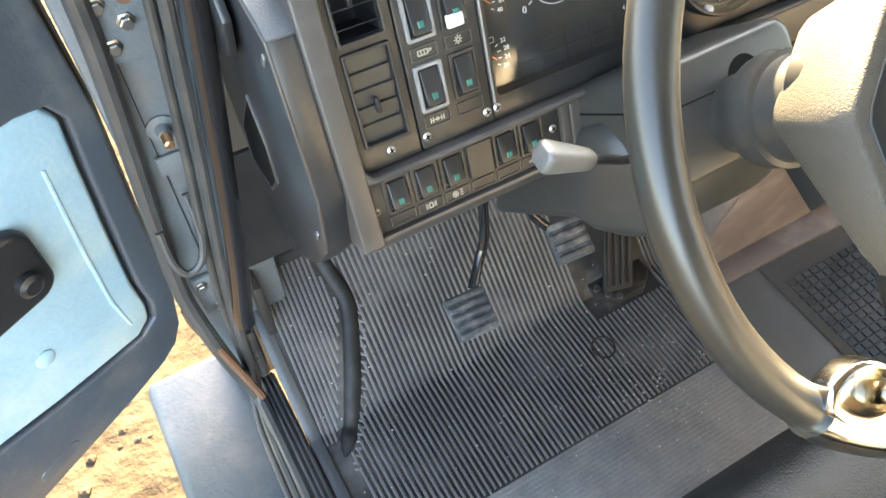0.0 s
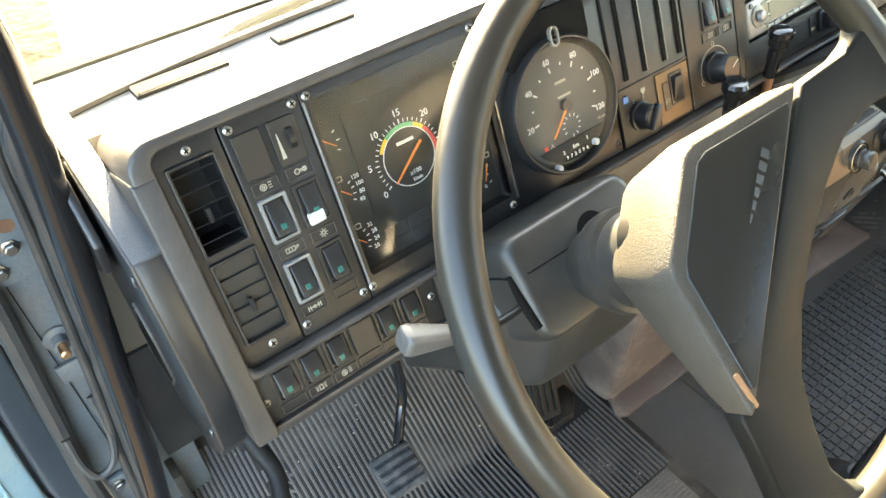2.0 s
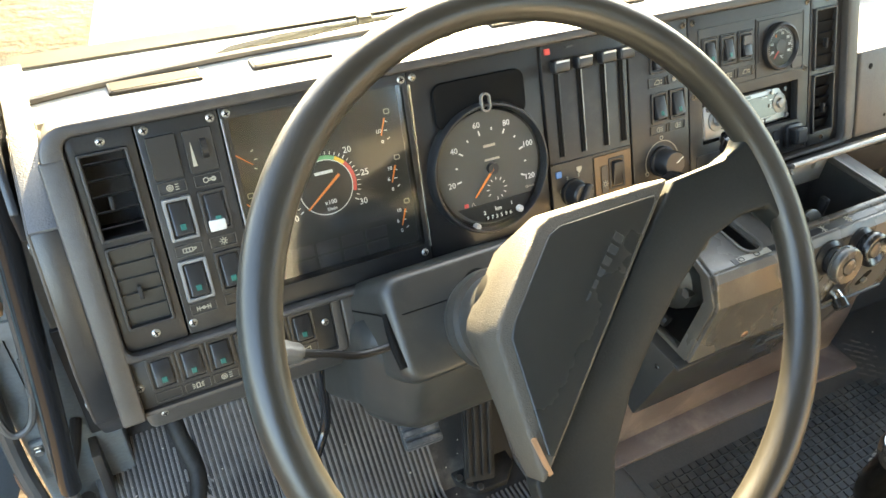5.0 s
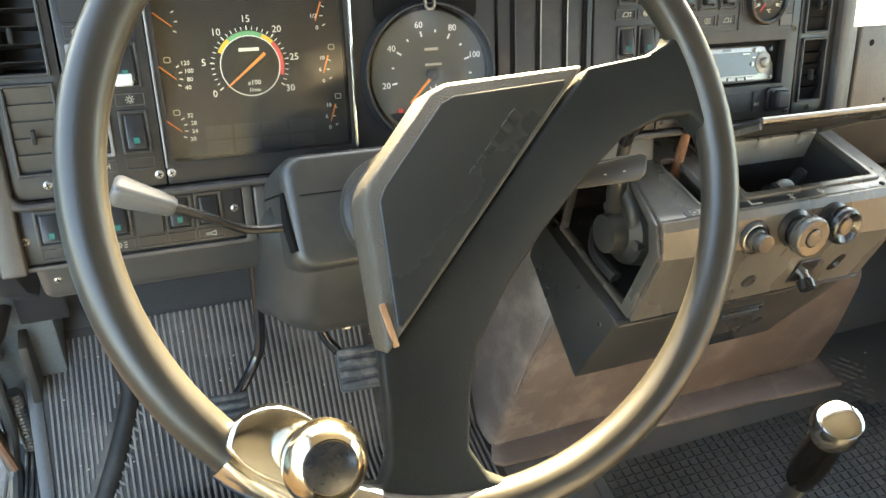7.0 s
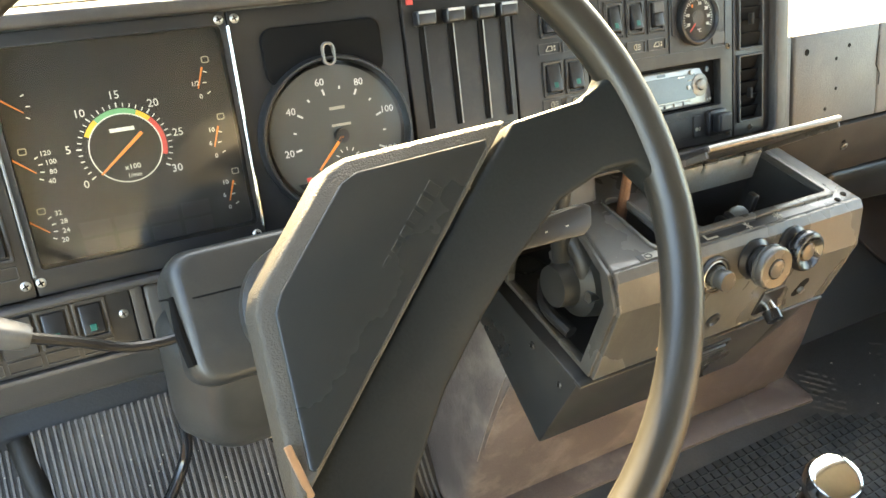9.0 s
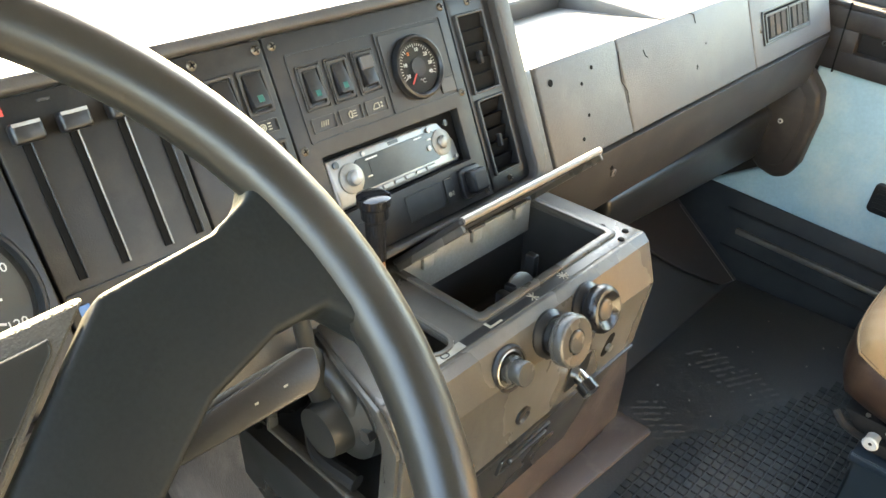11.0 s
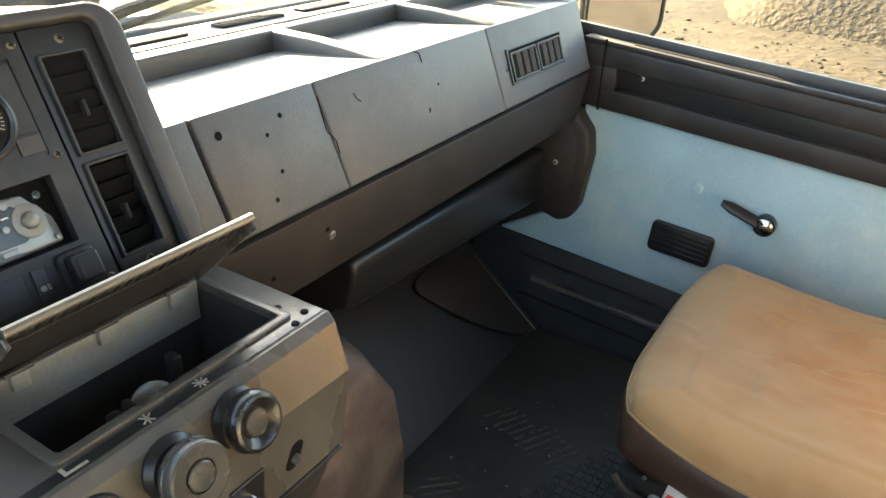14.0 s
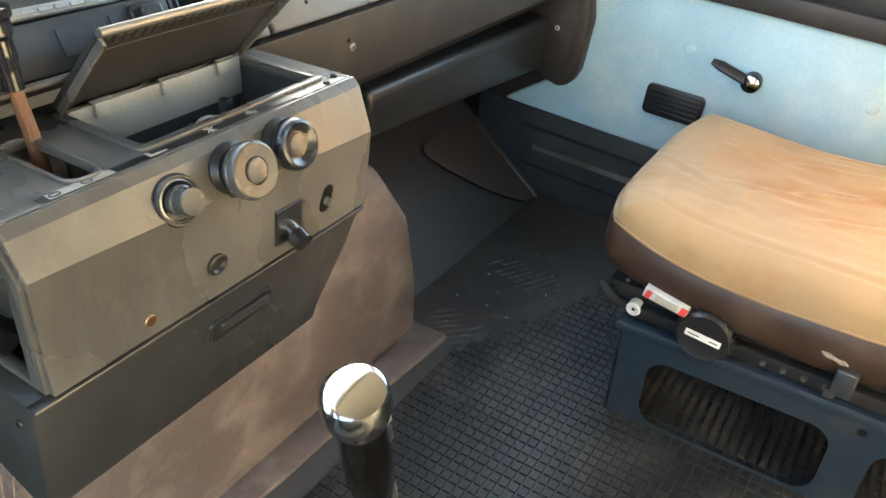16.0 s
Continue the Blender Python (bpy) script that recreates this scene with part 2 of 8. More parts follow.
# ---- materials ----
DASH = mat("dash_plastic", (0.044, 0.042, 0.040), 0.42, var=0.2, vscale=5, grain=0.25, gscale=700, bump=0.25, dirt=(0.12, 0.108, 0.095), dirt_amt=0.2, dirt_scale=14)
BEZEL = mat("brown_grey_bezel_plastic", (0.041, 0.0370, 0.0340), 0.40, spec=0.42, var=0.22, vscale=7, grain=0.2, gscale=800, bump=0.2, dirt=(0.15, 0.135, 0.12), dirt_amt=0.3, dirt_scale=10)
PANEL = mat("black_switch_plastic", (0.0155, 0.0152, 0.0150), 0.40, spec=0.38, var=0.15, grain=0.2, gscale=900, bump=0.15, dirt=(0.10, 0.085, 0.07), dirt_amt=0.25, dirt_scale=20)
BLACK = mat("black_plastic", (0.0135, 0.0135, 0.014), 0.36, spec=0.42, var=0.2, grain=0.1, gscale=500, bump=0.08)
# near-black: dark plastic, and the painted shade of holes, slots and gaps
DARK = mat("near_black_plastic_and_shade", (0.005, 0.005, 0.005), 0.8, bump=0.05, spec=0.1)
FASCIA = mat("grey_padded_vinyl", (0.064, 0.067, 0.072), 0.46, var=0.25, vscale=5, grain=0.3, gscale=520, bump=0.6, dirt=(0.14, 0.14, 0.14), dirt_amt=0.4, dirt_scale=7)
CONSOLE = mat("worn_painted_console", (0.082, 0.076, 0.067), 0.27, metal=0.12, rvar=0.25, var=0.35, vscale=9, grain=0.12, gscale=600, bump=0.05, dirt=(0.17, 0.158, 0.14), dirt_amt=0.38, dirt_scale=16, stretch=(1, 1, 0.45), spec=0.38)
CONBLK = mat("black_painted_steel_box", (0.023, 0.023, 0.0225), 0.30, var=0.3, grain=0.2, gscale=500, bump=0.2, dirt=(0.09, 0.08, 0.07), dirt_amt=0.25)
WHEEL = mat("steering_wheel_rubber", (0.0185, 0.0172, 0.0138), 0.36, var=0.2, vscale=9, grain=0.12, gscale=900, bump=0.06, spec=0.5, rvar=0.18)
WINSET = mat("smooth_pad_plastic", (0.0140, 0.0156, 0.0150), 0.27, var=0.12, vscale=4, grain=0.15, gscale=1200, bump=0.10, spec=0.4)
COLUMN = mat("column_shroud_plastic", (0.0235, 0.0238, 0.0220), 0.38, var=0.18, vscale=9, grain=0.2, gscale=1100, bump=0.12, dirt=(0.10, 0.09, 0.075), dirt_amt=0.18, dirt_scale=24)
WPAD = mat("leather_grain_pad", (0.043, 0.0395, 0.032), 0.52, var=0.2, vscale=14, grain=0.25, gscale=820, bump=0.7, spec=0.3, dirt=(0.09, 0.08, 0.06), dirt_amt=0.25, dirt_scale=16)
RUBBER = mat("black_floor_rubber", (0.0155, 0.017, 0.0175), 0.42, spec=0.35, var=0.4, vscale=5, grain=0.3, gscale=300, bump=0.3, dirt=(0.10, 0.095, 0.085), dirt_amt=0.45, dirt_scale=5)
# dusty ribs, paler than the sheet so that their highlights are in the colour
RIB = mat("dusty_highlit_rubber_rib", (0.100, 0.094, 0.092), 0.45, spec=0.5, var=0.35, vscale=6, grain=0.3, gscale=300, bump=0.2, dirt=(0.20, 0.185, 0.165), dirt_amt=0.6, dirt_scale=7)
# dusty sheet, kept darker than the ribs to paint shade into the grooves
MATSHEET = mat("dusty_mat_rubber", (0.020, 0.019, 0.0185), 0.6, spec=0.3, var=0.35, vscale=5, grain=0.3, gscale=300, bump=0.3, dirt=(0.18, 0.165, 0.145), dirt_amt=0.6, dirt_scale=6)
# worn and dusty, with the base colour raised to stand in for door light
HEEL = mat("worn_heel_rubber_lightened", (0.128, 0.124, 0.118), 0.45, var=0.45, vscale=14, grain=0.45, gscale=260, bump=0.3, dirt=(0.20, 0.185, 0.165), dirt_amt=0.6, dirt_scale=26)
WIPER = mat("dusty_wiper_black", (0.017, 0.015, 0.012), 0.6, spec=0.25, var=0.3, grain=0.3, gscale=200, bump=0.2)
PEDRUB = mat("worn_pedal_rubber", (0.035, 0.038, 0.04), 0.6, var=0.3, grain=0.3, gscale=200, bump=0.3, dirt=(0.20, 0.19, 0.175), dirt_amt=0.7, dirt_scale=30)
SEAL = mat("black_door_seal_rubber", (0.037, 0.037, 0.037), 0.42, var=0.3, grain=0.2, gscale=400, bump=0.3, dirt=(0.14, 0.12, 0.10), dirt_amt=0.4)
TUNNEL = mat("brown_grained_vinyl", (0.092, 0.071, 0.062), 0.36, var=0.35, vscale=7, grain=0.3, gscale=380, bump=0.4, bdist=0.003, dirt=(0.27, 0.22, 0.185), dirt_amt=0.6, dirt_scale=11)
STEEL = mat("blue_grey_cab_paint", (0.118, 0.138, 0.152), 0.35, var=0.2, vscale=6, grain=0.2, gscale=160, bump=0.6, dirt=(0.16, 0.13, 0.10), dirt_amt=0.5, dirt_scale=8, coat=0.2)
STEELD = mat("dark_blue_grey_door_paint", (0.050, 0.060, 0.072), 0.35, var=0.25, vscale=7, grain=0.2, gscale=240, bump=0.3, dirt=(0.20, 0.18, 0.15), dirt_amt=0.4, dirt_scale=9, coat=0.2)
SILL = mat("light_blue_step_paint", (0.029, 0.047, 0.060), 0.50, var=0.15, vscale=5, grain=0.15, gscale=130, bump=0.9, dirt=(0.16, 0.15, 0.13), dirt_amt=0.3)
BASEBLU = mat("dark_blue_seat_base_paint", (0.013, 0.024, 0.036), 0.35, var=0.2, grain=0.15, gscale=300, bump=0.15, dirt=(0.10, 0.09, 0.08), dirt_amt=0.3)
PADBLU = mat("pale_blue_door_vinyl", (0.255, 0.40, 0.47), 0.50, var=0.22, vscale=7, grain=0.12, gscale=140, bump=0.35, dirt=(0.46, 0.52, 0.48), dirt_amt=0.75, dirt_scale=5)
TAN = mat("tan_seat_cloth", (0.240, 0.146, 0.066), 0.75, var=0.22, vscale=6, grain=0.12, gscale=700, bump=0.3, dirt=(0.205, 0.092, 0.030), dirt_amt=0.85, dirt_scale=4.0, sheen=0.2)
BROWNV = mat("dark_brown_seat_vinyl", (0.030, 0.016, 0.0102), 0.46, spec=0.35, var=0.25, grain=0.2, gscale=300, bump=0.3, dirt=(0.13, 0.08, 0.05), dirt_amt=0.4)
LEATHER = mat("black_seat_leather", (0.016, 0.018, 0.018), 0.38, var=0.2, grain=0.4, gscale=380, bump=1.0)
DKTRIM = mat("dark_brown_door_trim", (0.019, 0.0168, 0.016), 0.5, spec=0.35, var=0.25, grain=0.2, gscale=500, bump=0.25, dirt=(0.09, 0.075, 0.06), dirt_amt=0.35)
CHROME = mat("polished_chrome", (0.52, 0.515, 0.49), 0.12, metal=1.0, var=0.08, grain=0.05, bump=0.03, rvar=0.05)
METAL = mat("bare_zinc_metal", (0.36, 0.35, 0.33), 0.38, metal=1.0, var=0.25, grain=0.2, gscale=300, bump=0.15, dirt=(0.22, 0.16, 0.10), dirt_amt=0.5, dirt_scale=25)
RUST = mat("rusty_steel", (0.13, 0.06, 0.03), 0.75, var=0.4, vscale=40, grain=0.4, gscale=300, bump=0.6)
COPPER = mat("copper_contact", (0.75, 0.42, 0.22), 0.3, metal=1.0)
RADIO = mat("silver_radio_plastic", (0.27, 0.27, 0.265), 0.32, metal=0.5, var=0.12, grain=0.1, bump=0.05, dirt=(0.35, 0.32, 0.28), dirt_amt=0.4, dirt_scale=30)
LCD = mat("dark_radio_display", (0.05, 0.06, 0.065), 0.15, var=0.1, bump=0.0)
DIAL = mat("black_dial_face", (0.020, 0.0195, 0.0175), 0.7, var=0.1, grain=0.1, bump=0.0, spec=0.2)
WHITE = mat("white_marking", (0.60, 0.60, 0.565), 0.5, var=0.08, bump=0.0)
MARK = mat("cream_marking", (0.34, 0.315, 0.25), 0.5, var=0.1, bump=0.0)
ORANGE = mat("orange_needle", (0.75, 0.20, 0.03), 0.5, var=0.05, bump=0.0)
RED = mat("red_marking", (0.55, 0.05, 0.04), 0.5, var=0.05, bump=0.0)
YELLOW = mat("amber_marking", (0.70, 0.42, 0.03), 0.5, var=0.05, bump=0.0)
GREEN = mat("green_marking", (0.10, 0.35, 0.15), 0.5, var=0.05, bump=0.0)
TEAL = mat("teal_switch_lens", (0.012, 0.10, 0.08), 0.3, var=0.1, bump=0.0)
BLUE = mat("blue_marking", (0.08, 0.20, 0.45), 0.5, var=0.05, bump=0.0)
WHITEP = mat("white_plastic_clip", (0.46, 0.46, 0.44), 0.4, var=0.08, bump=0.05)
CEIL = mat("grey_headlining", (0.24, 0.23, 0.215), 0.85, var=0.15, grain=0.2, gscale=300, bump=0.4)
BONNET = mat("pale_bonnet_paint", (0.42, 0.46, 0.48), 0.35, var=0.12, vscale=3, grain=0.08, bump=0.05, dirt=(0.45, 0.42, 0.36), dirt_amt=0.4, dirt_scale=4, coat=0.3)
SAND = mat("sandy_ground", (0.040, 0.0295, 0.0185), 0.9, var=0.45, vscale=0.7, grain=0.55, gscale=7.0, gdetail=8, bump=1.0, bdist=0.045, dirt=(0.022, 0.0155, 0.0095), dirt_amt=0.9, dirt_scale=1.3, spec=0.1)
GRAVEL = mat("dark_gravel_heap", (0.040, 0.031, 0.022), 0.9, var=0.3, vscale=1.0, grain=0.6, gscale=9.0, gdetail=6, bump=1.0, bdist=0.12, spec=0.1)
SHRUB = mat("dark_scrub", (0.034, 0.036, 0.040), 0.9, var=0.4, vscale=0.6, grain=0.7, gscale=7, gdetail=6, bump=1.0, bdist=0.10)
GLASS = glass_mat("window_glass", 0.0, (0.97, 1.0, 0.98), 0.95)
LENS = glass_mat("instrument_lens", 0.06, (1, 1, 1), 0.97, 0.005, 0.06)
CLENS = glass_mat("cluster_cover", 0.10, (1, 1, 1), 0.95, 0.046, 0.25)
MIRROR = mat("mirror_glass", (0.86, 0.85, 0.82), 0.04, metal=1.0, var=0.03, grain=0.02, bump=0.0, rvar=0.02)
HINGE = mat("pale_worn_metal_paint", (0.27, 0.255, 0.22), 0.45, var=0.25, grain=0.2, bump=0.15, dirt=(0.22, 0.17, 0.11), dirt_amt=0.5, dirt_scale=30)
RUSTBRN = mat("dusty_brown_board", (0.105, 0.088, 0.070), 0.7, var=0.2, bump=0.15)
RUSTY = mat("worn_brown_plastic", (0.22, 0.12, 0.06), 0.45, var=0.3, vscale=60)
LOUVRE = mat("grey_intake_grille", (0.05, 0.05, 0.045), 0.5, var=0.2)
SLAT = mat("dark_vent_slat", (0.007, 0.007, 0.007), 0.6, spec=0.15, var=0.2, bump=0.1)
BLACKRUB = mat("clean_black_rubber", (0.052, 0.0535, 0.053), 0.36, var=0.3, vscale=4, grain=0.3, gscale=200, bump=0.3, dirt=(0.085, 0.08, 0.073), dirt_amt=0.5, dirt_scale=5)
KNOBRING = mat("worn_grey_knob_ring", (0.20, 0.19, 0.17), 0.35, metal=0.4, var=0.25, bump=0.1)
# paler vinyl for the hood top and the windscreen shelf
DECK = mat("pale_deck_vinyl", (0.20, 0.198, 0.188), 0.55, var=0.18, vscale=5, grain=0.25, gscale=520, bump=0.5, dirt=(0.26, 0.23, 0.18), dirt_amt=0.4, dirt_scale=7)
SCREWM = mat("dull_screw_steel", (0.20, 0.20, 0.19), 0.42, metal=0.8, var=0.25, vscale=80, bump=0.1)
GLOSSBLK = mat("glossy_black_plastic", (0.012, 0.012, 0.013), 0.10, var=0.1, bump=0.0, rvar=0.03)

TOE = mat("dull_black_toe_rubber", (0.022, 0.0224, 0.0226), 0.42, var=0.35, vscale=5, grain=0.3, gscale=220, bump=0.3, dirt=(0.030, 0.026, 0.023), dirt_amt=0.35, dirt_scale=6)
CASE = mat("black_casing_plastic", (0.018, 0.018, 0.019), 0.34, var=0.2, grain=0.15, gscale=700, bump=0.12, dirt=(0.08, 0.075, 0.07), dirt_amt=0.2, dirt_scale=12)
DUCT = mat("blue_black_duct_plastic", (0.011, 0.013, 0.0145), 0.34, spec=0.35, var=0.2, grain=0.15, gscale=500, bump=0.12, dirt=(0.05, 0.05, 0.048), dirt_amt=0.25, dirt_scale=9)
TRIMB = mat("brown_black_dash_trim", (0.020, 0.0192, 0.0187), 0.52, spec=0.3, var=0.2, vscale=5, grain=0.25, gscale=700, bump=0.25, dirt=(0.09, 0.075, 0.062), dirt_amt=0.2, dirt_scale=14)
RIBDARK = mat("brown_grey_shelf_rib", (0.060, 0.056, 0.054), 0.45, var=0.2, vscale=6, grain=0.25, gscale=520, bump=0.4, dirt=(0.14, 0.13, 0.11), dirt_amt=0.25, dirt_scale=8)
TRAYF = mat("dusty_tray_vinyl", (0.115, 0.113, 0.108), 0.5, var=0.22, vscale=6, grain=0.25, gscale=520, bump=0.5, dirt=(0.20, 0.175, 0.13), dirt_amt=0.5, dirt_scale=6)
DULLBLK = mat("dull_black_pedal_rubber", (0.011, 0.011, 0.011), 0.6, spec=0.2, var=0.3, grain=0.25, gscale=250, bump=0.25, dirt=(0.06, 0.055, 0.05), dirt_amt=0.3, dirt_scale=20)
SPOKE = mat("matt_black_spoke", (0.0108, 0.0122, 0.0116), 0.50, var=0.2, vscale=9, grain=0.3, gscale=420, bump=0.2, spec=0.16)
BLKCHROME = mat("black_chrome", (0.045, 0.044, 0.041), 0.12, metal=1.0, var=0.08, grain=0.05, bump=0.02, rvar=0.04)
KICK = mat("blue_black_kick_panel", (0.020, 0.024, 0.028), 0.42, spec=0.4, var=0.25, grain=0.2, gscale=400, bump=0.2, dirt=(0.07, 0.07, 0.068), dirt_amt=0.35, dirt_scale=6)
CRUMB = mat("pale_grit", (0.34, 0.31, 0.26), 0.8, var=0.3, vscale=60, bump=0.0)
SCUFF = mat("pale_scuff_mark", (0.22, 0.175, 0.145), 0.6, var=0.4, vscale=30, bump=0.0)
BRONZE = mat("champagne_chrome", (0.50, 0.43, 0.32), 0.16, metal=1.0, var=0.1, grain=0.05, bump=0.02, rvar=0.05)
DULLSCREW = mat("brown_tarnished_screw", (0.13, 0.11, 0.085), 0.42, metal=0.6, var=0.3, vscale=120, bump=0.1)
KNOBG = mat("smoky_grey_knob_plastic", (0.052, 0.051, 0.047), 0.26, var=0.2, vscale=40, grain=0.15, gscale=600, bump=0.08, rvar=0.1)
ZINC = mat("bright_zinc_screw", (0.42, 0.415, 0.39), 0.34, metal=0.85, var=0.35, vscale=120, grain=0.2, gscale=600, bump=0.1)
DUSTY = mat("dust_on_rubber", (0.115, 0.112, 0.105), 0.8, spec=0.1, var=0.5, vscale=40, grain=0.5, gscale=500, bump=0.1)
GRIPG = mat("worn_grey_stalk_plastic", (0.085, 0.083, 0.078), 0.42, var=0.2, vscale=30, grain=0.15, gscale=500, bump=0.12)
RIDGE = mat("smooth_black_ridge_rubber", (0.010, 0.0098, 0.0095), 0.5, spec=0.22, var=0.3, vscale=8, grain=0.25, gscale=260, bump=0.25, dirt=(0.07, 0.065, 0.06), dirt_amt=0.35, dirt_scale=9)
SOFTGLOSS = mat("worn_glossy_black_plastic", (0.014, 0.014, 0.0145), 0.24, var=0.15, bump=0.02, rvar=0.05)

# ---- the cab shell ----
# left-hand drive cab: x to the right, y ahead, z up from the floor
def structure(name, bm, material, label, category, parent=None, sharp=32.0):
    return part(name, bm, material, parent, label, sharp, "structure", category)


floor = structure("floor", box((0.15, -1.0, -0.05), (2.46, 0.60, 0.0)), BLACKRUB, "black rubber-covered steel cab floor, dusty", "floor")
bm = slab_x([(0.60, 0.0), (1.02, 0.345), (1.02, 0.30), (0.64, -0.05), (0.60, -0.05)], 0.17, 2.46)
structure("toe_board", bm, TOE, "black sloping toe board ahead of the pedals", "floor")
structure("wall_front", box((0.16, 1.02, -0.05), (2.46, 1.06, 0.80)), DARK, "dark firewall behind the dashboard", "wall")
# out of view; its opening is added to let fill light in from behind
structure("wall_rear", holed_plate(-0.02, 2.55, -0.05, 1.75, [(1.30, 2.30, 1.26, 1.62)], 0.0, 0.05, 0, axes((0, -1.0, 0), (1, 0, 0), (0, 0, 1), (0, -1, 0))), CEIL, "grey lined unseen rear wall, opening added for fill light", "wall")
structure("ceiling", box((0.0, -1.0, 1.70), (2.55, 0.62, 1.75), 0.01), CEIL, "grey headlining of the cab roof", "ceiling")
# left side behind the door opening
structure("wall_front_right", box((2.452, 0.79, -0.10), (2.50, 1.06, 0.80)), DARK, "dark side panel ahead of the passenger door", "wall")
structure("wall_left", box((0.02, -1.0, -0.05), (0.10, -0.55, 1.70), 0.01), STEELD, "dark painted steel side wall behind the open door", "wall")

# left front pillar with hinge plates
pillar = structure("pillar_left", slab_x([(0.79, -0.05), (0.90, -0.05), (0.90, 0.80), (0.80, 1.05), (0.60, 1.72), (0.52, 1.72), (0.72, 1.05), (0.79, 0.82)], 0.098, 0.235, 0.008), STEEL, "blue-grey painted door pillar with bolts and chipped paint", "pillar")
for x0, x1, z0, z1 in ((0.128, 0.190, 0.715, 0.93), (0.106, 0.150, 0.225, 0.318)):
    part("hinge_plate", box((x0, 0.780, z0), (x1, 0.7885, z1), 0.002), STEEL, pillar)
part("plate_hole", lathe([(0, 0), (0.0085, 0), (0.0085, 0.0008), (0, 0.0008)], 16, axes((0.167, 0.780, 0.788), (1, 0, 0), (0, 0, 1), (0, -1, 0))), RUST, pillar, "rusty hole in the hinge plate")
part("pillar_trim", box((0.196, 0.780, 0.535), (0.262, 0.787, 0.88), 0.002), RUSTBRN, pillar, "dusty brown trim board beside the dashboard's end")
part("lower_trim", box((0.192, 0.776, 0.30), (0.262, 0.787, 0.533), 0.003), CASE, pillar)
for x, z in ((0.139, 0.737), (0.160, 0.762), (0.138, 0.787), (0.172, 0.84), (0.150, 0.88), (0.117, 0.302), (0.137, 0.289), (0.132, 0.242)):
    b = lathe([(0, 0), (0.010, 0), (0.010, 0.002), (0.0075, 0.003), (0.0075, 0.008), (0.006, 0.009), (0, 0.009)], 6, axes((x, 0.780, z), (1, 0, 0), (0, 0, 1), (0, -1, 0)))
    part("bolt", b, METAL if z < 0.8 else STEEL, pillar)
b = lathe([(0.0, 0), (0.018, 0), (0.018, 0.003), (0.0095, 0.005), (0.009, 0.018), (0, 0.018)], 18, axes((0.152, 0.789, 0.608), (1, 0, 0), (0, 0, 1), (0, -1, 0)))
part("door_switch", b, STEEL, pillar, "round rubber door light switch")
part("switch_pin", lathe([(0, 0.02), (0.006, 0.02), (0.006, 0.038), (0.004, 0.040), (0, 0.040)], 12, axes((0.152, 0.789, 0.608), (1, 0, 0), (0, 0.1, 1), (0, -1, 0.1))), COPPER, pillar, "worn brass switch pin")
part("cover_plate", box((0.130, 0.783, 0.535), (0.168, 0.789, 0.566), 0.002), STEEL, pillar)
part("seam", box((0.1355, 0.7875, -0.03), (0.1365, 0.7895, 0.90)), DARK, pillar)

# door opening seals
def seal(name, pts, r, label, material=SEAL):
    ob = part(name, tube(smooth_path(pts, 8), r, 10), material, None, label)
    return tagged(ob, label, "door seal")


seal("door_seal", [(0.130, 0.60, 1.70), (0.215, 0.715, 1.02), (0.205, 0.735, 0.87), (0.180, 0.742, 0.60), (0.150, 0.745, 0.34), (0.140, 0.742, 0.20), (0.136, 0.735, 0.09), (0.124, 0.70, 0.022), (0.117, 0.60, 0.012), (0.115, 0.30, 0.010), (0.113, -0.40, 0.010)], 0.0085, "black ribbed rubber seal round the door opening")
seal("door_seal", [(0.110, 0.60, 1.70), (0.195, 0.722, 1.02), (0.190, 0.742, 0.87), (0.165, 0.750, 0.60), (0.137, 0.752, 0.34), (0.130, 0.750, 0.17), (0.126, 0.74, 0.06), (0.112, 0.70, 0.012), (0.104, 0.60, 0.006), (0.102, 0.30, 0.005), (0.100, -0.40, 0.005)], 0.006, "thin grey rubber bead beside the door seal")
seal("door_seal", [(0.085, 0.60, 1.60), (0.126, 0.73, 1.02), (0.124, 0.77, 0.805), (0.117, 0.772, 0.687), (0.106, 0.772, 0.56), (0.096, 0.772, 0.44), (0.089, 0.770, 0.32), (0.096, 0.745, 0.235), (0.108, 0.735, 0.13), (0.122, 0.725, 0.045), (0.129, 0.66, 0.015), (0.128, 0.30, 0.011), (0.126, -0.40, 0.010)], 0.0125, "fat black hollow seal along the door pillar")
hose = part("cable_loop", tube(smooth_path([(0.098, 0.760, 0.47), (0.097, 0.745, 0.425), (0.108, 0.735, 0.40), (0.132, 0.738, 0.41), (0.146, 0.752, 0.45), (0.148, 0.778, 0.50)], 8), 0.0055, 8), SEAL)
tagged(hose, "bent grey conduit loop between pillar and door", "cable")
hose = part("brown_hose", tube(smooth_path([(0.082, 0.765, 0.285), (0.084, 0.755, 0.255), (0.100, 0.735, 0.20), (0.118, 0.715, 0.12), (0.132, 0.70, 0.05)], 8), 0.007, 8), RUST)
tagged(hose, "rusty brown bent pipe at the door pillar's foot", "pipe")
conduit = part("cable_channel", slab_x([(0.757, 0.002), (-0.42, 0.002), (-0.42, 0.022), (0.75, 0.022)], 0.138, 0.167, 0.004), SEAL, None, "grey ribbed cable channel along the door sill")
tagged(conduit, category="cable channel")
for k in range(3):
    part("rib", box((0.1405 + 0.009 * k, -0.42, 0.021), (0.1460 + 0.009 * k, 0.75, 0.0255), 0.0015), SEAL, conduit)
pts, rad = [], []
for k in range(33):
    pts.append((0.151, 0.767 - 0.0003 * k, 0.162 - 0.0043 * k))
    rad.append(0.0135 if k % 2 else 0.0115)
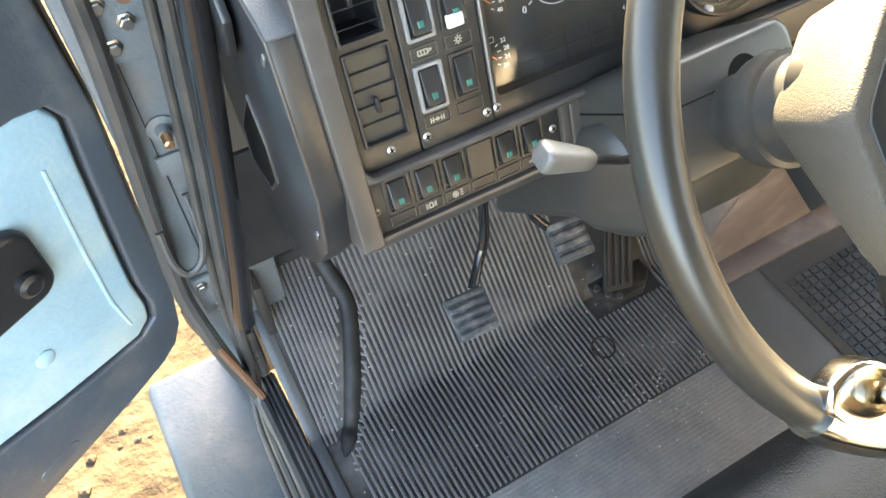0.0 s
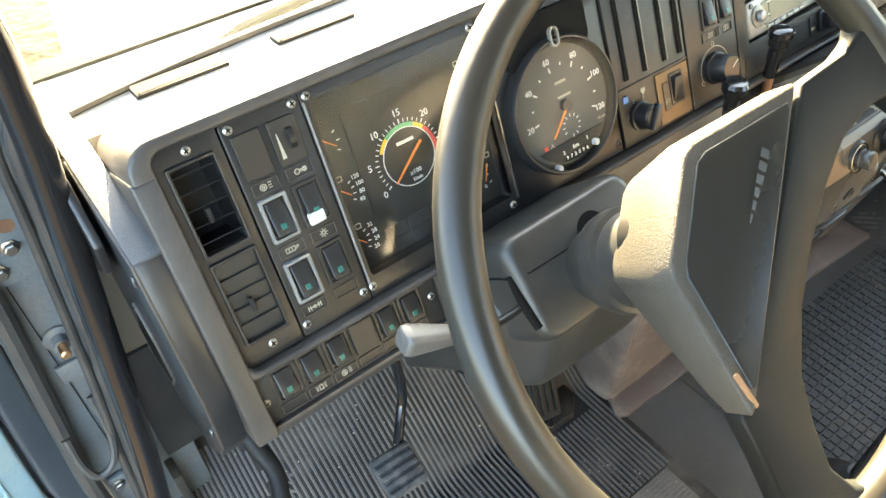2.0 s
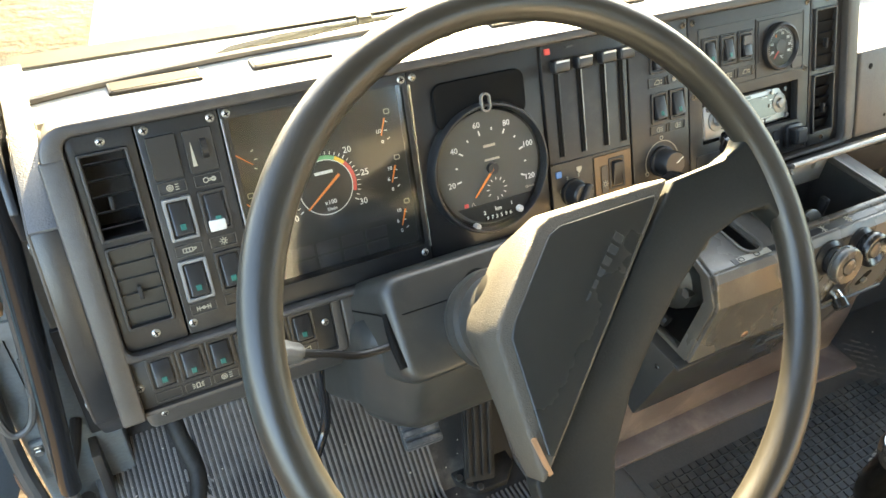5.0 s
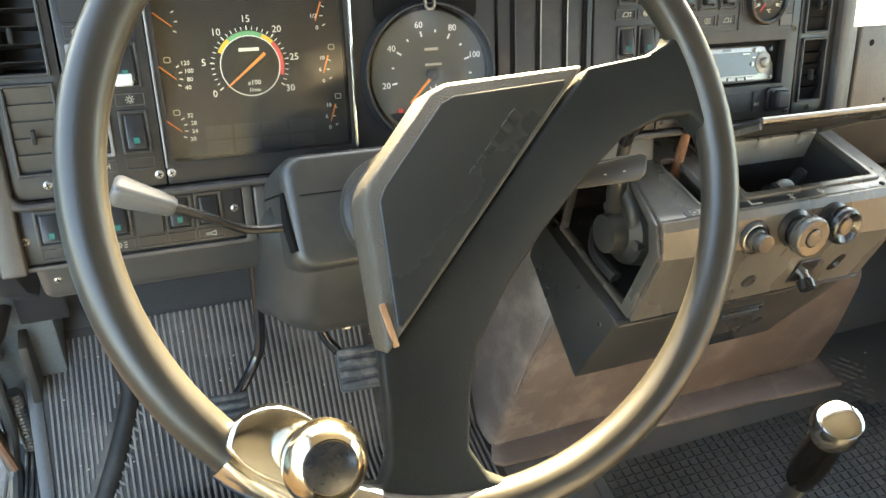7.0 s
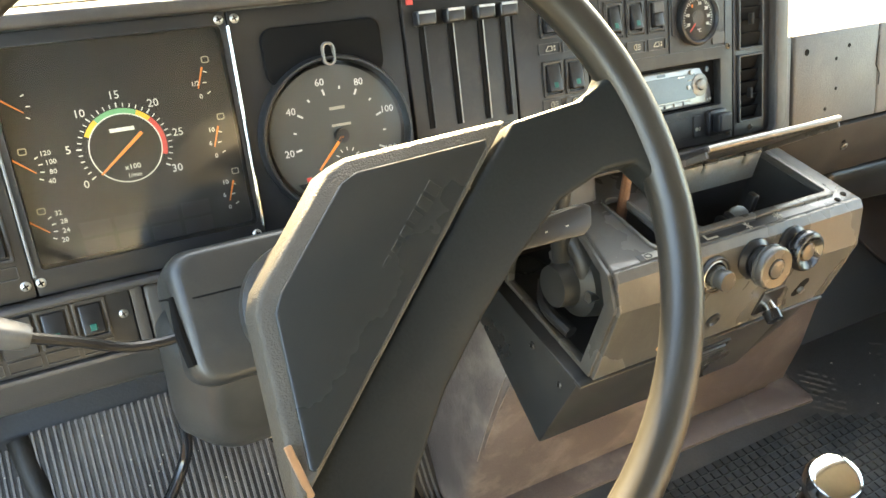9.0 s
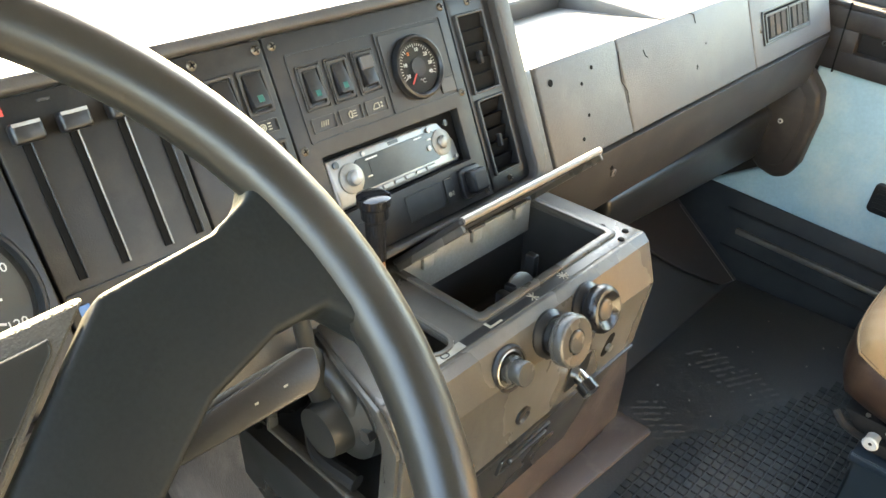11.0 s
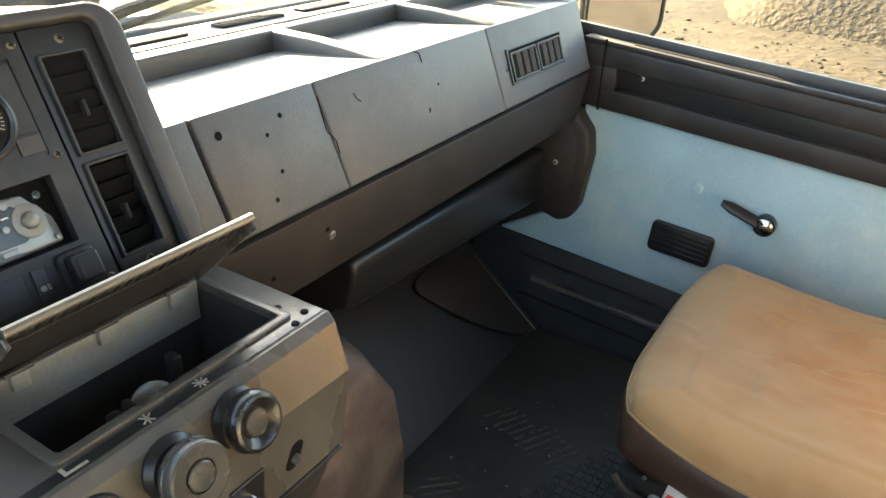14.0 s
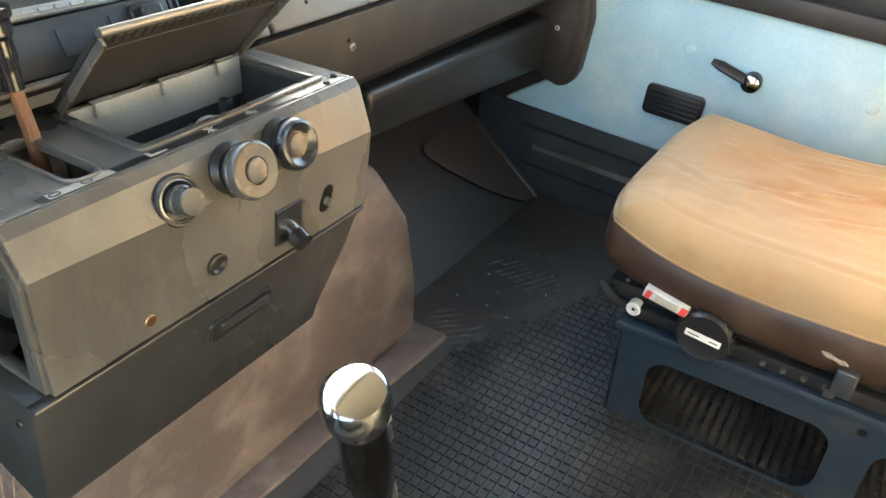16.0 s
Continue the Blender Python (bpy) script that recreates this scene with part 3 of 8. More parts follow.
tagged(part("cable_gaiter", tube(pts, rad, 12), SEAL, None, "black corrugated rubber cable sleeve at the sill", 20), category="cable sleeve")

# painted sill and step below the door
bm = slab_x([(0.86, -0.005), (-0.42, -0.005), (-0.42, -0.16), (0.86, -0.16)], -0.048, 0.152, 0.02, 3)
structure("door_sill", bm, SILL, "light blue-grey painted steel door sill with orange-peel paint", "sill")
structure("sill_side", box((-0.03, -0.42, -0.50), (0.12, 0.80, -0.16), 0.01), STEELD, "dark painted cab side below the sill", "sill")

# right-hand side: door with its slightly rising belt line
SL = 0.071            # rise of the door's lines towards the front


def dz(y, z0, y0=0.5):
    return z0 + SL * (y - y0)


def strip_door(x0, x1, ya, yb, z_lo, z_hi, bev=0.004):
    """A bar on the right door from ya to yb that follows its rising lines; heights are those at y = 0.5."""
    return slab_x([(ya, dz(ya, z_lo)), (yb, dz(yb, z_lo)), (yb, dz(yb, z_hi)), (ya, dz(ya, z_hi))], x0, x1, bev)


door_r = structure("door_2", strip_door(2.455, 2.52, -0.95, 0.84, -0.10, 0.735), DKTRIM, "closed passenger door with pale blue padded trim and dark brown top rail", "door")
part("kick_panel", strip_door(2.441, 2.456, -0.94, 0.80, -0.05, 0.236, 0.003), KICK, door_r, "blue-black ribbed lower door panel")
for zc in (0.185, 0.075):
    part("rib", strip_door(2.437, 2.443, -0.9, 0.66, zc - 0.004, zc + 0.004, 0.002), BLACK, door_r)
part("scuff_strip", strip_door(2.430, 2.443, -0.9, 0.625, 0.126, 0.142, 0.003), METAL, door_r, "dull metal scuff strip")
# padded trim with soft edges
pts = [(0.73, 0.252), (0.60, 0.335), (0.545, 0.44), (0.545, 0.604), (-0.90, dz(-0.90, 0.601)), (-0.90, dz(-0.90, 0.234)), (0.40, dz(0.40, 0.234))]
part("padded_trim", slab_x(pts, 2.440, 2.462, 0.008, 3), PADBLU, door_r, "pale blue stained vinyl door pad")
for y, z in ((0.275, 0.474), (-0.109, 0.433)):
    part("button", lathe([(0, 0), (0.0125, 0), (0.0125, 0.002), (0.010, 0.004), (0, 0.0045)], 20, axes((2.4405, y, z), (0, 1, 0), (0, 0, 1), (-1, 0, 0))), PADBLU, door_r, "round pale blue trim button")
part("stain_rivet", lathe([(0, 0), (0.007, 0), (0.005, 0.003), (0, 0.003)], 12, axes((2.452, 0.205, 0.588), (0, 1, 0), (0, 0, 1), (-1, 0, 0))), RUST, door_r, "rusty rivet")
ash = axes((2.4395, 0.284, 0.345), (0, -1, -SL), (0, -SL, 1), (-1, 0, 0))
asht = thing("door_ashtray", "black ribbed plastic ashtray set in the door pad", "ashtray")
part("body", prism(rrect(-0.068, -0.036, 0.068, 0.036, 0.012), 0, 0.012, 0.003, 2, ash), BLACK, asht)
for k in range(5):
    part("rib", box((-0.058, -0.0245 + 0.0115 * k, 0.012), (0.058, -0.0205 + 0.0115 * k, 0.0165), 0.0015, 2, ash), BLACK, asht)
crk = thing("window_crank", "black and chrome window crank handle on the door", "crank handle")
cm = axes((2.440, 0.128, 0.437), (0, 1, 0), (0, 0, 1), (-1, 0, 0))
part("boss", lathe([(0, 0), (0.020, 0), (0.022, 0.012), (0.021, 0.026), (0, 0.026)], 20, cm), BLACK, crk)
part("cap", lathe([(0.019, 0.026), (0.018, 0.031), (0.010, 0.035), (0, 0.036)], 20, cm), CHROME, crk, "domed chrome cap")
part("arm", tube(smooth_path([(2.418, 0.128, 0.437), (2.412, 0.165, 0.452), (2.408, 0.215, 0.470)], 5), [0.0125] * 5 + [0.0125] * 4 + [0.010, 0.007], 10, False, None, 0.6), BLACK, crk)
# dark rail, recess and ledge under the window
part("rail_lower", strip_door(2.425, 2.456, -0.94, 0.56, 0.603, 0.648, 0.006), DKTRIM, door_r)
part("rail_upper", strip_door(2.425, 2.456, -0.94, 0.56, 0.690, 0.735, 0.008), DKTRIM, door_r)
part("grip_recess", strip_door(2.447, 2.4565, -0.94, 0.56, 0.645, 0.692, 0.001), BLACK, door_r, "recessed grip in the top rail")
part("rail_end", strip_door(2.425, 2.449, 0.478, 0.559, 0.645, 0.693, 0.004), DKTRIM, door_r)
part("window_ledge", slab_x([(0.56, dz(0.56, 0.733)), (-0.94, dz(-0.94, 0.733)), (-0.94, dz(-0.94, 0.745)), (0.56, dz(0.56, 0.745))], 2.428, 2.475, 0.004), DKTRIM, door_r, "flat ledge with a demist slot")
part("demist_slot", strip_door(2.440, 2.454, -0.9, 0.455, 0.7445, 0.7462, 0), DARK, door_r)
part("window_wiper_lip", strip_door(2.470, 2.482, -0.95, 0.62, 0.735, 0.762, 0.003), SEAL, door_r, "black rubber lip under the window glass")
part("rail_joint", slab_x([(0.508, 0.60), (0.511, 0.60), (0.511, 0.748), (0.508, 0.748)], 2.4235, 2.43), DARK, door_r)
for y, z in ((0.43, 0.676), (-0.022, 0.655)):
    screw("screw", axes((2.447, y, z), (0, 1, 0), (0, 0, 1), (-1, 0, 0)), METAL, door_r, 0.006)
win = structure("window_1", slab_x([(0.80, dz(0.80, 0.74)), (-0.93, dz(-0.93, 0.74)), (-0.93, 1.62), (0.50, 1.62)], 2.485, 2.489), GLASS, "clear passenger side window", "window")
win.visible_shadow = False
structure("window_header", box((2.46, -1.0, 1.60), (2.55, 0.60, 1.72), 0.01), DKTRIM, "dark door frame above the side window", "wall")
structure("wall_right", box((2.46, -1.0, 0.60), (2.55, -0.62, 1.65), 0.01), DKTRIM, "dark rear pillar on the passenger side", "wall")
# corner between dash and door
cov = thing("corner_cover", "dark brown moulded corner cover between dashboard and door", "trim cover")
pts = [(0.60, 0.603), (0.545, 0.600), (0.508, 0.555), (0.500, 0.50), (0.515, 0.38), (0.532, 0.345), (0.56, 0.333), (0.60, 0.345), (0.665, 0.40), (0.70, 0.50), (0.70, 0.60)]
part("body", slab_x(pts, 2.392, 2.442, 0.012, 3), DKTRIM, cov)
part("inset", slab_x([(0.60 + (y - 0.60) * 0.72, 0.47 + (z - 0.47) * 0.78) for y, z in pts], 2.3885, 2.3935, 0.004, 2), DKTRIM, cov)
screw("screw", axes((2.3884, 0.575, 0.476), (0, 1, 0), (0, 0, 1), (-1, 0, 0)), WHITEP, cov, 0.006)

# right front pillar and rubber
pr = structure("pillar_right", slab_x([(0.80, 0.70), (0.93, 0.76), (0.62, 1.72), (0.52, 1.72)], 2.425, 2.49, 0.012), DKTRIM, "dark brown front pillar beside the windscreen", "pillar")
part("inner_post", tube([(2.400, 0.905, 0.82), (2.36, 0.60, 1.70)], 0.020, 12), SEAL, pr)
part("rubber", tube([(2.455, 0.785, 0.75), (2.455, 0.50, 1.70)], 0.017, 12), SEAL, pr, "black window channel rubber")
part("rubber", tube([(2.47, 0.745, 0.75), (2.47, 0.46, 1.70)], 0.012, 12), SEAL, pr)
# corner cap, enlarged to keep a streak of sun off the passenger seat
part("rubber_cap", box((2.43, 0.61, 0.735), (2.485, 0.84, 0.825), 0.012), SEAL, pr)

# windscreen
WS0, WS1 = (0.925, 0.815), (0.61, 1.70)
structure("windscreen", prism([(0.10, 0), (2.50, 0), (2.44, 0.94), (0.16, 0.94)], 0, 0.005, 0, 1, axes((0, WS0[0], WS0[1]), (1, 0, 0), (0, (WS1[0] - WS0[0]) / 0.9394, (WS1[1] - WS0[1]) / 0.9394), (0, -0.942, -0.335))), GLASS, "sloping clear windscreen with dust", "window").visible_shadow = False
structure("windscreen_frame", tube(smooth_path([(0.12, 0.832, 0.829), (0.249, 0.862, 0.829), (0.352, 0.879, 0.829), (0.491, 0.893, 0.829), (0.64, 0.900, 0.828), (0.83, 0.905, 0.827), (1.25, 0.915, 0.825), (1.90, 0.922, 0.823), (2.44, 0.918, 0.822)], 5), 0.0065, 8), SEAL, "black rubber along the windscreen's foot", "trim")
structure("header_rail", box((0.05, 0.52, 1.62), (2.50, 0.66, 1.75), 0.02), CEIL, "grey header above the windscreen", "wall")

# ---- outside ----
bm = bmesh.new()
random.seed(4)
N = 150
for i in range(N + 1):
    for j in range(N + 1):
        u, v = i / N * 2 - 1, j / N * 2 - 1
        x, y = 400 * u * abs(u) ** 1.6 + 4, 400 * v * abs(v) ** 1.6 + 5
        d = math.hypot(x, y)
        z = -1.25 + 0.10 * noise.noise((x * 0.45, y * 0.45, 0)) + 0.04 * noise.noise((x * 1.7, y * 1.7, 3)) + 0.10 * max(0.0, noise.noise((x * 0.9 + y * 0.5, y * 2.6 - x * 1.2, 5))) * min(1.0, max(0.0, (d - 4) / 4)) + min(1, d / 40) * 0.2 * noise.noise((x * 0.06, y * 0.06, 7))
        bm.verts.new((x, y, z))
bm.verts.ensure_lookup_table()
for i in range(N):
    for j in range(N):
        a = i * (N + 1) + j
        bm.faces.new([bm.verts[k] for k in (a, a + N + 1, a + N + 2, a + 1)])
ground = structure("ground", bm, SAND, "sunlit sandy yard with wheel ruts and stones", "ground", None, 80)


def mound(name, cx, cy, r, h, material, label, category, seed, zbase=-1.35):
    b = bmesh.new()
    n, rings = 40, 14
    loops = []
    for k in range(1, rings + 1):
        t = k / rings
        loops.append([b.verts.new((cx + r * t * math.cos(a) * (1 + 0.25 * noise.noise((math.cos(a) * 1.3, math.sin(a) * 1.3, seed))), cy + r * t * math.sin(a) * (1 + 0.25 * noise.noise((math.cos(a) * 1.3, math.sin(a) * 1.3, seed + 9))),
                                   zbase + h * (1 - t) ** 0.9 * (1 + 0.3 * noise.noise((t * 3 * math.cos(a) + seed, t * 3 * math.sin(a), 1))) + 0.06 * h * noise.noise((t * 9 * math.cos(a), t * 9 * math.sin(a), seed)))) for a in [2 * math.pi * q / n for q in range(n)]])
    top = b.verts.new((cx, cy, zbase + h))
    for q in range(n):
        b.faces.new((top, loops[0][q], loops[0][(q + 1) % n]))
    for A, B in zip(loops, loops[1:]):
        for q in range(n):
            b.faces.new((A[q], B[q], B[(q + 1) % n], A[(q + 1) % n]))
    return tagged(part(name, b, material, None, label, 60), category=category)


mound("gravel_heap", 18.6, -0.6, 5.2, 2.4, GRAVEL, "heap of dark gravel on the sandy yard", "gravel heap", 3)
mound("sand_heap", 9.5, 11.0, 2.6, 0.45, SAND, "low heap of ridged yellow sand", "sand heap", 5)
mound("sand_heap", 13.0, 12.5, 3.5, 0.5, SAND, "low heap of ridged yellow sand", "sand heap", 8)
mound("earth_heap", 12.1, 12.5, 1.7, 0.5, SHRUB, "low heap of dark earth on the yard", "earth heap", 6)
# a long dark bank beyond the yard, its shaded slope towards the cab
bm = bmesh.new()
cols = []
for i in range(61):
    u = i / 60
    fx = -14 + 23.9 * u          # foot of the slope
    fy = 12.7 - 0.4 * u - 0.55 * max(0.0, fx - 7.3) + 3.0 * max(0.0, fx - 9.4)
    col_ = []
    for k in range(13):
        t = k / 12
        rough = 0.35 * noise.noise((fx * 0.5, t * 4, 2)) + 0.14 * noise.noise((fx * 2.1, t * 12, 5))
        col_.append(bm.verts.new((fx - 1.2 * t + rough * 0.4, fy + 1.6 * t + rough, -1.42 + 1.75 * t ** 0.85 + 0.4 * rough)))
    col_.append(bm.verts.new((fx - 1.2, fy + 14.0, -1.5)))
    cols.append(col_)
for A, B in zip(cols, cols[1:]):
    for k in range(13):
        bm.faces.new((A[k], B[k], B[k + 1], A[k + 1]))
tagged(part("earth_bank", bm, SHRUB, None, "long dark grey earth bank in shade beyond the yard", 60), category="earth bank")
# ridges left by a digger's bucket
for k in range(16):
    cx, cy = 7.4 + 0.30 * k, 8.0 + 0.03 * k + 0.35 * noise.noise((k, 0, 1))
    pts = [(cx + 0.75 * t + 0.06 * noise.noise((k, t * 3, 2)), cy + 0.9 * t, -1.27 + 0.03 * noise.noise((k, t * 4, 6))) for t in (0.0, 0.2, 0.4, 0.6, 0.8, 1.0)]
    tagged(part("soil_ridge", tube(smooth_path(pts, 4), [0.02] + [0.06 + 0.025 * noise.noise((k, q * 0.3, 4)) for q in range(19)] + [0.02], 8), SAND, None, "low ridge of dug sandy soil on the yard", 80), category="soil ridge", group="dug soil ridges")

# stones and clods on the yard
random.seed(11)
ico = bmesh.new()
bmesh.ops.create_icosphere(ico, subdivisions=1, radius=1.0)
ico.verts.ensure_lookup_table()
ICO = [v.co.copy() for v in ico.verts]
ICOF = [[v.index for v in f.verts] for f in ico.faces]
ico.free()
co, fa = [], []
for k in range(4200):
    x, y = random.uniform(2.9, 15), random.uniform(-4, 11)
    if k % 6 == 0:
        x, y = random.uniform(-2.4, -0.1), random.uniform(-1.5, 2.2)
    s = 0.008 + 0.035 * random.random() ** 3
    z = -1.25 + 0.10 * noise.noise((x * 0.45, y * 0.45, 0)) + 0.04 * noise.noise((x * 1.7, y * 1.7, 3))
    n0 = len(co)
    for v in ICO:
        g = s * (1 + 0.35 * noise.noise(v * 1.7 + Vector((k, 0, 0))))
        co.append((x + v.x * 1.3 * g, y + v.y * g, z + v.z * 0.6 * g))
    fa += [[i + n0 for i in f] for f in ICOF]
me = bpy.data.meshes.new("pebbles")
me.from_pydata(co, [], fa)
me.materials.append(SAND)
tagged(new("pebbles", me), "scattered stones and clods on the sandy ground", "stones", "", "stuff")

# bonnet of the truck ahead of the windscreen
bon = thing("bonnet", "pale sunlit truck bonnet with a louvred air intake", "bonnet")
bm = bmesh.new()
nx, ny = 24, 14
for j in range(ny + 1):
    y = 0.98 + 1.25 * j / ny
    for i in range(nx + 1):
        u = i / nx * 2 - 1
        w = 0.98 - 0.22 * (j / ny)
        bm.verts.new((1.28 + u * w, y, 0.80 - 0.05 * (j / ny) - 0.10 * (j / ny) ** 3 - 0.10 * abs(u) ** 5 + 0.006 * math.cos(u * 6)))
bm.verts.ensure_lookup_table()
for j in range(ny):
    for i in range(nx):
        a = j * (nx + 1) + i
        bm.faces.new([bm.verts[k] for k in (a, a + 1, a + nx + 2, a + nx + 1)])
r = bmesh.ops.extrude_edge_only(bm, edges=[e for e in bm.edges if e.is_boundary])
for v in r["geom"]:
    if isinstance(v, bmesh.types.BMVert):
        v.co.z -= 0.35
part("hood", bm, BONNET, bon, sharp=60)
for k in range(11):
    y = 1.080 + 0.0135 * k
    ends = []
    for x in (1.755, 1.81, 1.86, 1.91, 1.955):
        q, w = (y - 0.98) / 1.25, 0.98 - 0.22 * (y - 0.98) / 1.25
        u = (x - 1.28) / w
        ends.append((x + 0.0015 * k, y, 0.8005 - 0.05 * q - 0.10 * q ** 3 - 0.10 * abs(u) ** 5 + 0.006 * math.cos(u * 6)))
    part("louvre", tube(ends, 0.0030, 6), LOUVRE, bon)
structure("scuttle", box((0.15, 0.932, 0.55), (2.42, 1.02, 0.7965), 0.004), BONNET, "pale painted scuttle below the windscreen", "panel")

# wiper lying across the screen
wip = thing("windscreen_wiper", "black wiper arm and blade resting on the windscreen", "wiper")


def on_glass(x, up, out=0.02):
    k = up / 0.9394
    return Vector((x, WS0[0] + (WS1[0] - WS0[0]) * k + 0.942 * out, WS0[1] + (WS1[1] - WS0[1]) * k + 0.335 * out))


part("arm", tube([on_glass(1.44, -0.02, 0.03), on_glass(1.62, 0.025, 0.035), on_glass(1.80, 0.055, 0.04), on_glass(1.93, 0.085, 0.03)], [0.012, 0.009, 0.007, 0.006], 8), WIPER, wip)
part("blade", tube([on_glass(1.50, 0.0, 0.012), on_glass(1.80, 0.045, 0.012), on_glass(2.20, 0.090, 0.012)], 0.0055, 8), WIPER, wip)
part("blade_carrier", tube([on_glass(1.75, 0.05, 0.025), on_glass(1.88, 0.072, 0.035), on_glass(1.96, 0.082, 0.035), on_glass(2.13, 0.088, 0.024)], 0.006, 8), WIPER, wip)
part("pivot_cap", box((-0.022, -0.009, -0.008), (0.022, 0.009, 0.010), 0.004, 2, T(*on_glass(1.90, 0.088, 0.035))), WIPER, wip)
wip2 = thing("windscreen_wiper", "black wiper arm and blade resting on the windscreen", "wiper")
part("arm", tube([on_glass(0.496, -0.028, 0.020), on_glass(0.53, -0.020, 0.025), on_glass(0.60, -0.013, 0.028), on_glass(0.665, -0.008, 0.028), on_glass(0.74, -0.002, 0.026), on_glass(0.90, 0.000, 0.022)], [0.009, 0.0105, 0.0085, 0.006, 0.0045, 0.004], 8), WIPER, wip2)
part("blade", tube([on_glass(0.56, -0.016, 0.010), on_glass(0.80, -0.006, 0.010), on_glass(1.16, 0.002, 0.010)], 0.0045, 8), WIPER, wip2)
part("elbow", box((-0.012, -0.006, -0.007), (0.012, 0.006, 0.007), 0.003, 2, T(*on_glass(0.735, 0.002, 0.026))), WIPER, wip2)

# mirror outside the passenger window
mir = thing("door_mirror", "large flat door mirror in a dark frame outside the window", "mirror")
mm = axes((2.79, 0.605, 0.885), (0.83, -0.558, 0), (0, 0, 1), (-0.558, -0.83, 0))
part("housing", prism(rrect(-0.118, -0.215, 0.118, 0.34, 0.05), -0.03, -0.001, 0.008, 2, mm), BLACK, mir)
part("glass", prism(rrect(-0.111, -0.208, 0.111, 0.333, 0.045), -0.001, 0.002, 0, 1, mm), MIRROR, mir, "mirror glass reflecting the sandy yard")
part("rim", ring_prism(rrect(-0.118, -0.215, 0.118, 0.34, 0.05), rrect(-0.111, -0.208, 0.111, 0.333, 0.045), -0.002, 0.006, 0, mm), BLACK, mir)
part("bracket", tube([(2.79, 0.63, 1.18), (2.64, 0.66, 1.30), (2.47, 0.66, 1.32)], 0.011, 8), BLACK, mir)

# ---- open driver's door ----
DR = axes((0.0, 0.80, 0.0), (-0.888, -0.459, 0), (0, 0, 1), (0.459, -0.888, 0))   # along the door, up, towards the cab
edge = [(-0.092, 0.80), (-0.101, 0.62), (-0.090, 0.49), (-0.085, 0.37), (-0.078, 0.242), (-0.066, 0.18), (-0.045, 0.146), (-0.012, 0.130), (0.052, 0.120), (0.174, 0.112), (1.05, 0.06), (1.10, 0.12), (1.10, 1.00), (-0.085, 1.00)]
door_l = structure("door_1", prism([(a + 0.006, z + 0.004) for a, z in edge], -0.06, -0.004, 0.008, 3, DR), STEELD, "open driver's door in dark blue-grey paint with a pale blue padded panel", "door")
pad = [(-0.059, 0.643), (-0.051, 0.57), (-0.041, 0.458), (-0.032, 0.335), (-0.035, 0.278), (-0.028, 0.246), (-0.001, 0.231), (0.062, 0.241), (0.139, 0.255), (0.223, 0.276), (0.99, 0.40), (0.99, 0.72), (-0.009, 0.683), (-0.045, 0.672)]
part("rim", ring_prism(edge, [(a + (0.006 if a > 0 else -0.006), z - 0.006) for a, z in pad], -0.005, 0.012, 0.006, DR, None, 3), STEELD, door_l)
part("padded_panel", prism(pad, -0.006, 0.010, 0.009, 4, DR), PADBLU, door_l, "pale blue vinyl pad with a grimy crease")
part("crease", tube([DR @ Vector(p) for p in ((-0.012, 0.60, 0.0085), (0.000, 0.46, 0.0095), (0.006, 0.34, 0.0090), (0.000, 0.27, 0.008))], 0.0035, 8), PADBLU, door_l)
part("button", lathe([(0, 0), (0.014, 0), (0.014, 0.002), (0.011, 0.004), (0, 0.0045)], 20, DR @ T(0.117, 0.350, 0.010)), PADBLU, door_l, "round pale blue trim button")
part("handle_bezel", prism(rrect(0.046, 0.455, 0.18, 0.575, 0.03), 0.008, 0.028, 0.008, 3, DR), BLACK, door_l, "black recessed door handle surround")
part("handle", lathe([(0, 0), (0.016, 0), (0.016, 0.010), (0.010, 0.014), (0, 0.014)], 18, DR @ T(0.080, 0.500, 0.028)), BLACK, door_l)
part("stamped_slot", prism(rrect(0.16, -0.012, 0.23, 0.012, 0.011), 0.0115, 0.0135, 0.001, 1, DR @ T(0, 0.165, 0) @ pose(0, 0, 0, 0, 0, -4)), STEELD, door_l)
part("weather_strip", tube([DR @ Vector(p) for p in ((-0.10, 1.00, -0.03), (-0.110, 0.62, -0.03), (-0.088, 0.24, -0.03), (-0.05, 0.135, -0.03), (0.05, 0.112, -0.03), (0.30, 0.100, -0.03), (1.05, 0.05, -0.03))], 0.012, 8), SEAL, door_l, "black weather strip round the door")

# ---- dashboard: a leaning face, x to the right, s up its slope, d out of it ----
LEAN_K = 0.434
_l = math.hypot(1, LEAN_K)
DM = axes((0, 0.511, 0.735), (1, 0, 0), (0, LEAN_K / _l, 1 / _l), (0, -1 / _l, LEAN_K / _l))


def dm(x, s, d=0.0):
    return DM @ T(x, s, d)


dash = thing("dashboard", "dark grey-brown moulded truck dashboard with a hooded instrument surround", "dashboard")
part("surround", ring_prism(rrect(0.266, -0.020, 1.360, 0.2235, 0.028, 6), rrect(0.287, -0.013, 1.337, 0.211, 0.012, 6), -0.13, 0.012, 0.005, DM, None, 3), BEZEL, dash, "raised rounded instrument surround")
bm = slab_x([(0.597, 0.9375), (0.628, 0.9345), (0.80, 0.850), (0.80, 0.78), (0.715, 0.79), (0.69, 0.880), (0.600, 0.925)], 0.268, 1.352, 0.004, 3)
bmesh.ops.bisect_plane(bm, geom=bm.verts[:] + bm.edges[:] + bm.faces[:], plane_co=(0.345, 0, 0), plane_no=(1, 0, 0))
for xc in (0.285, 0.305, 0.325):
    bmesh.ops.bisect_plane(bm, geom=bm.verts[:] + bm.edges[:] + bm.faces[:], plane_co=(xc, 0, 0), plane_no=(1, 0, 0))
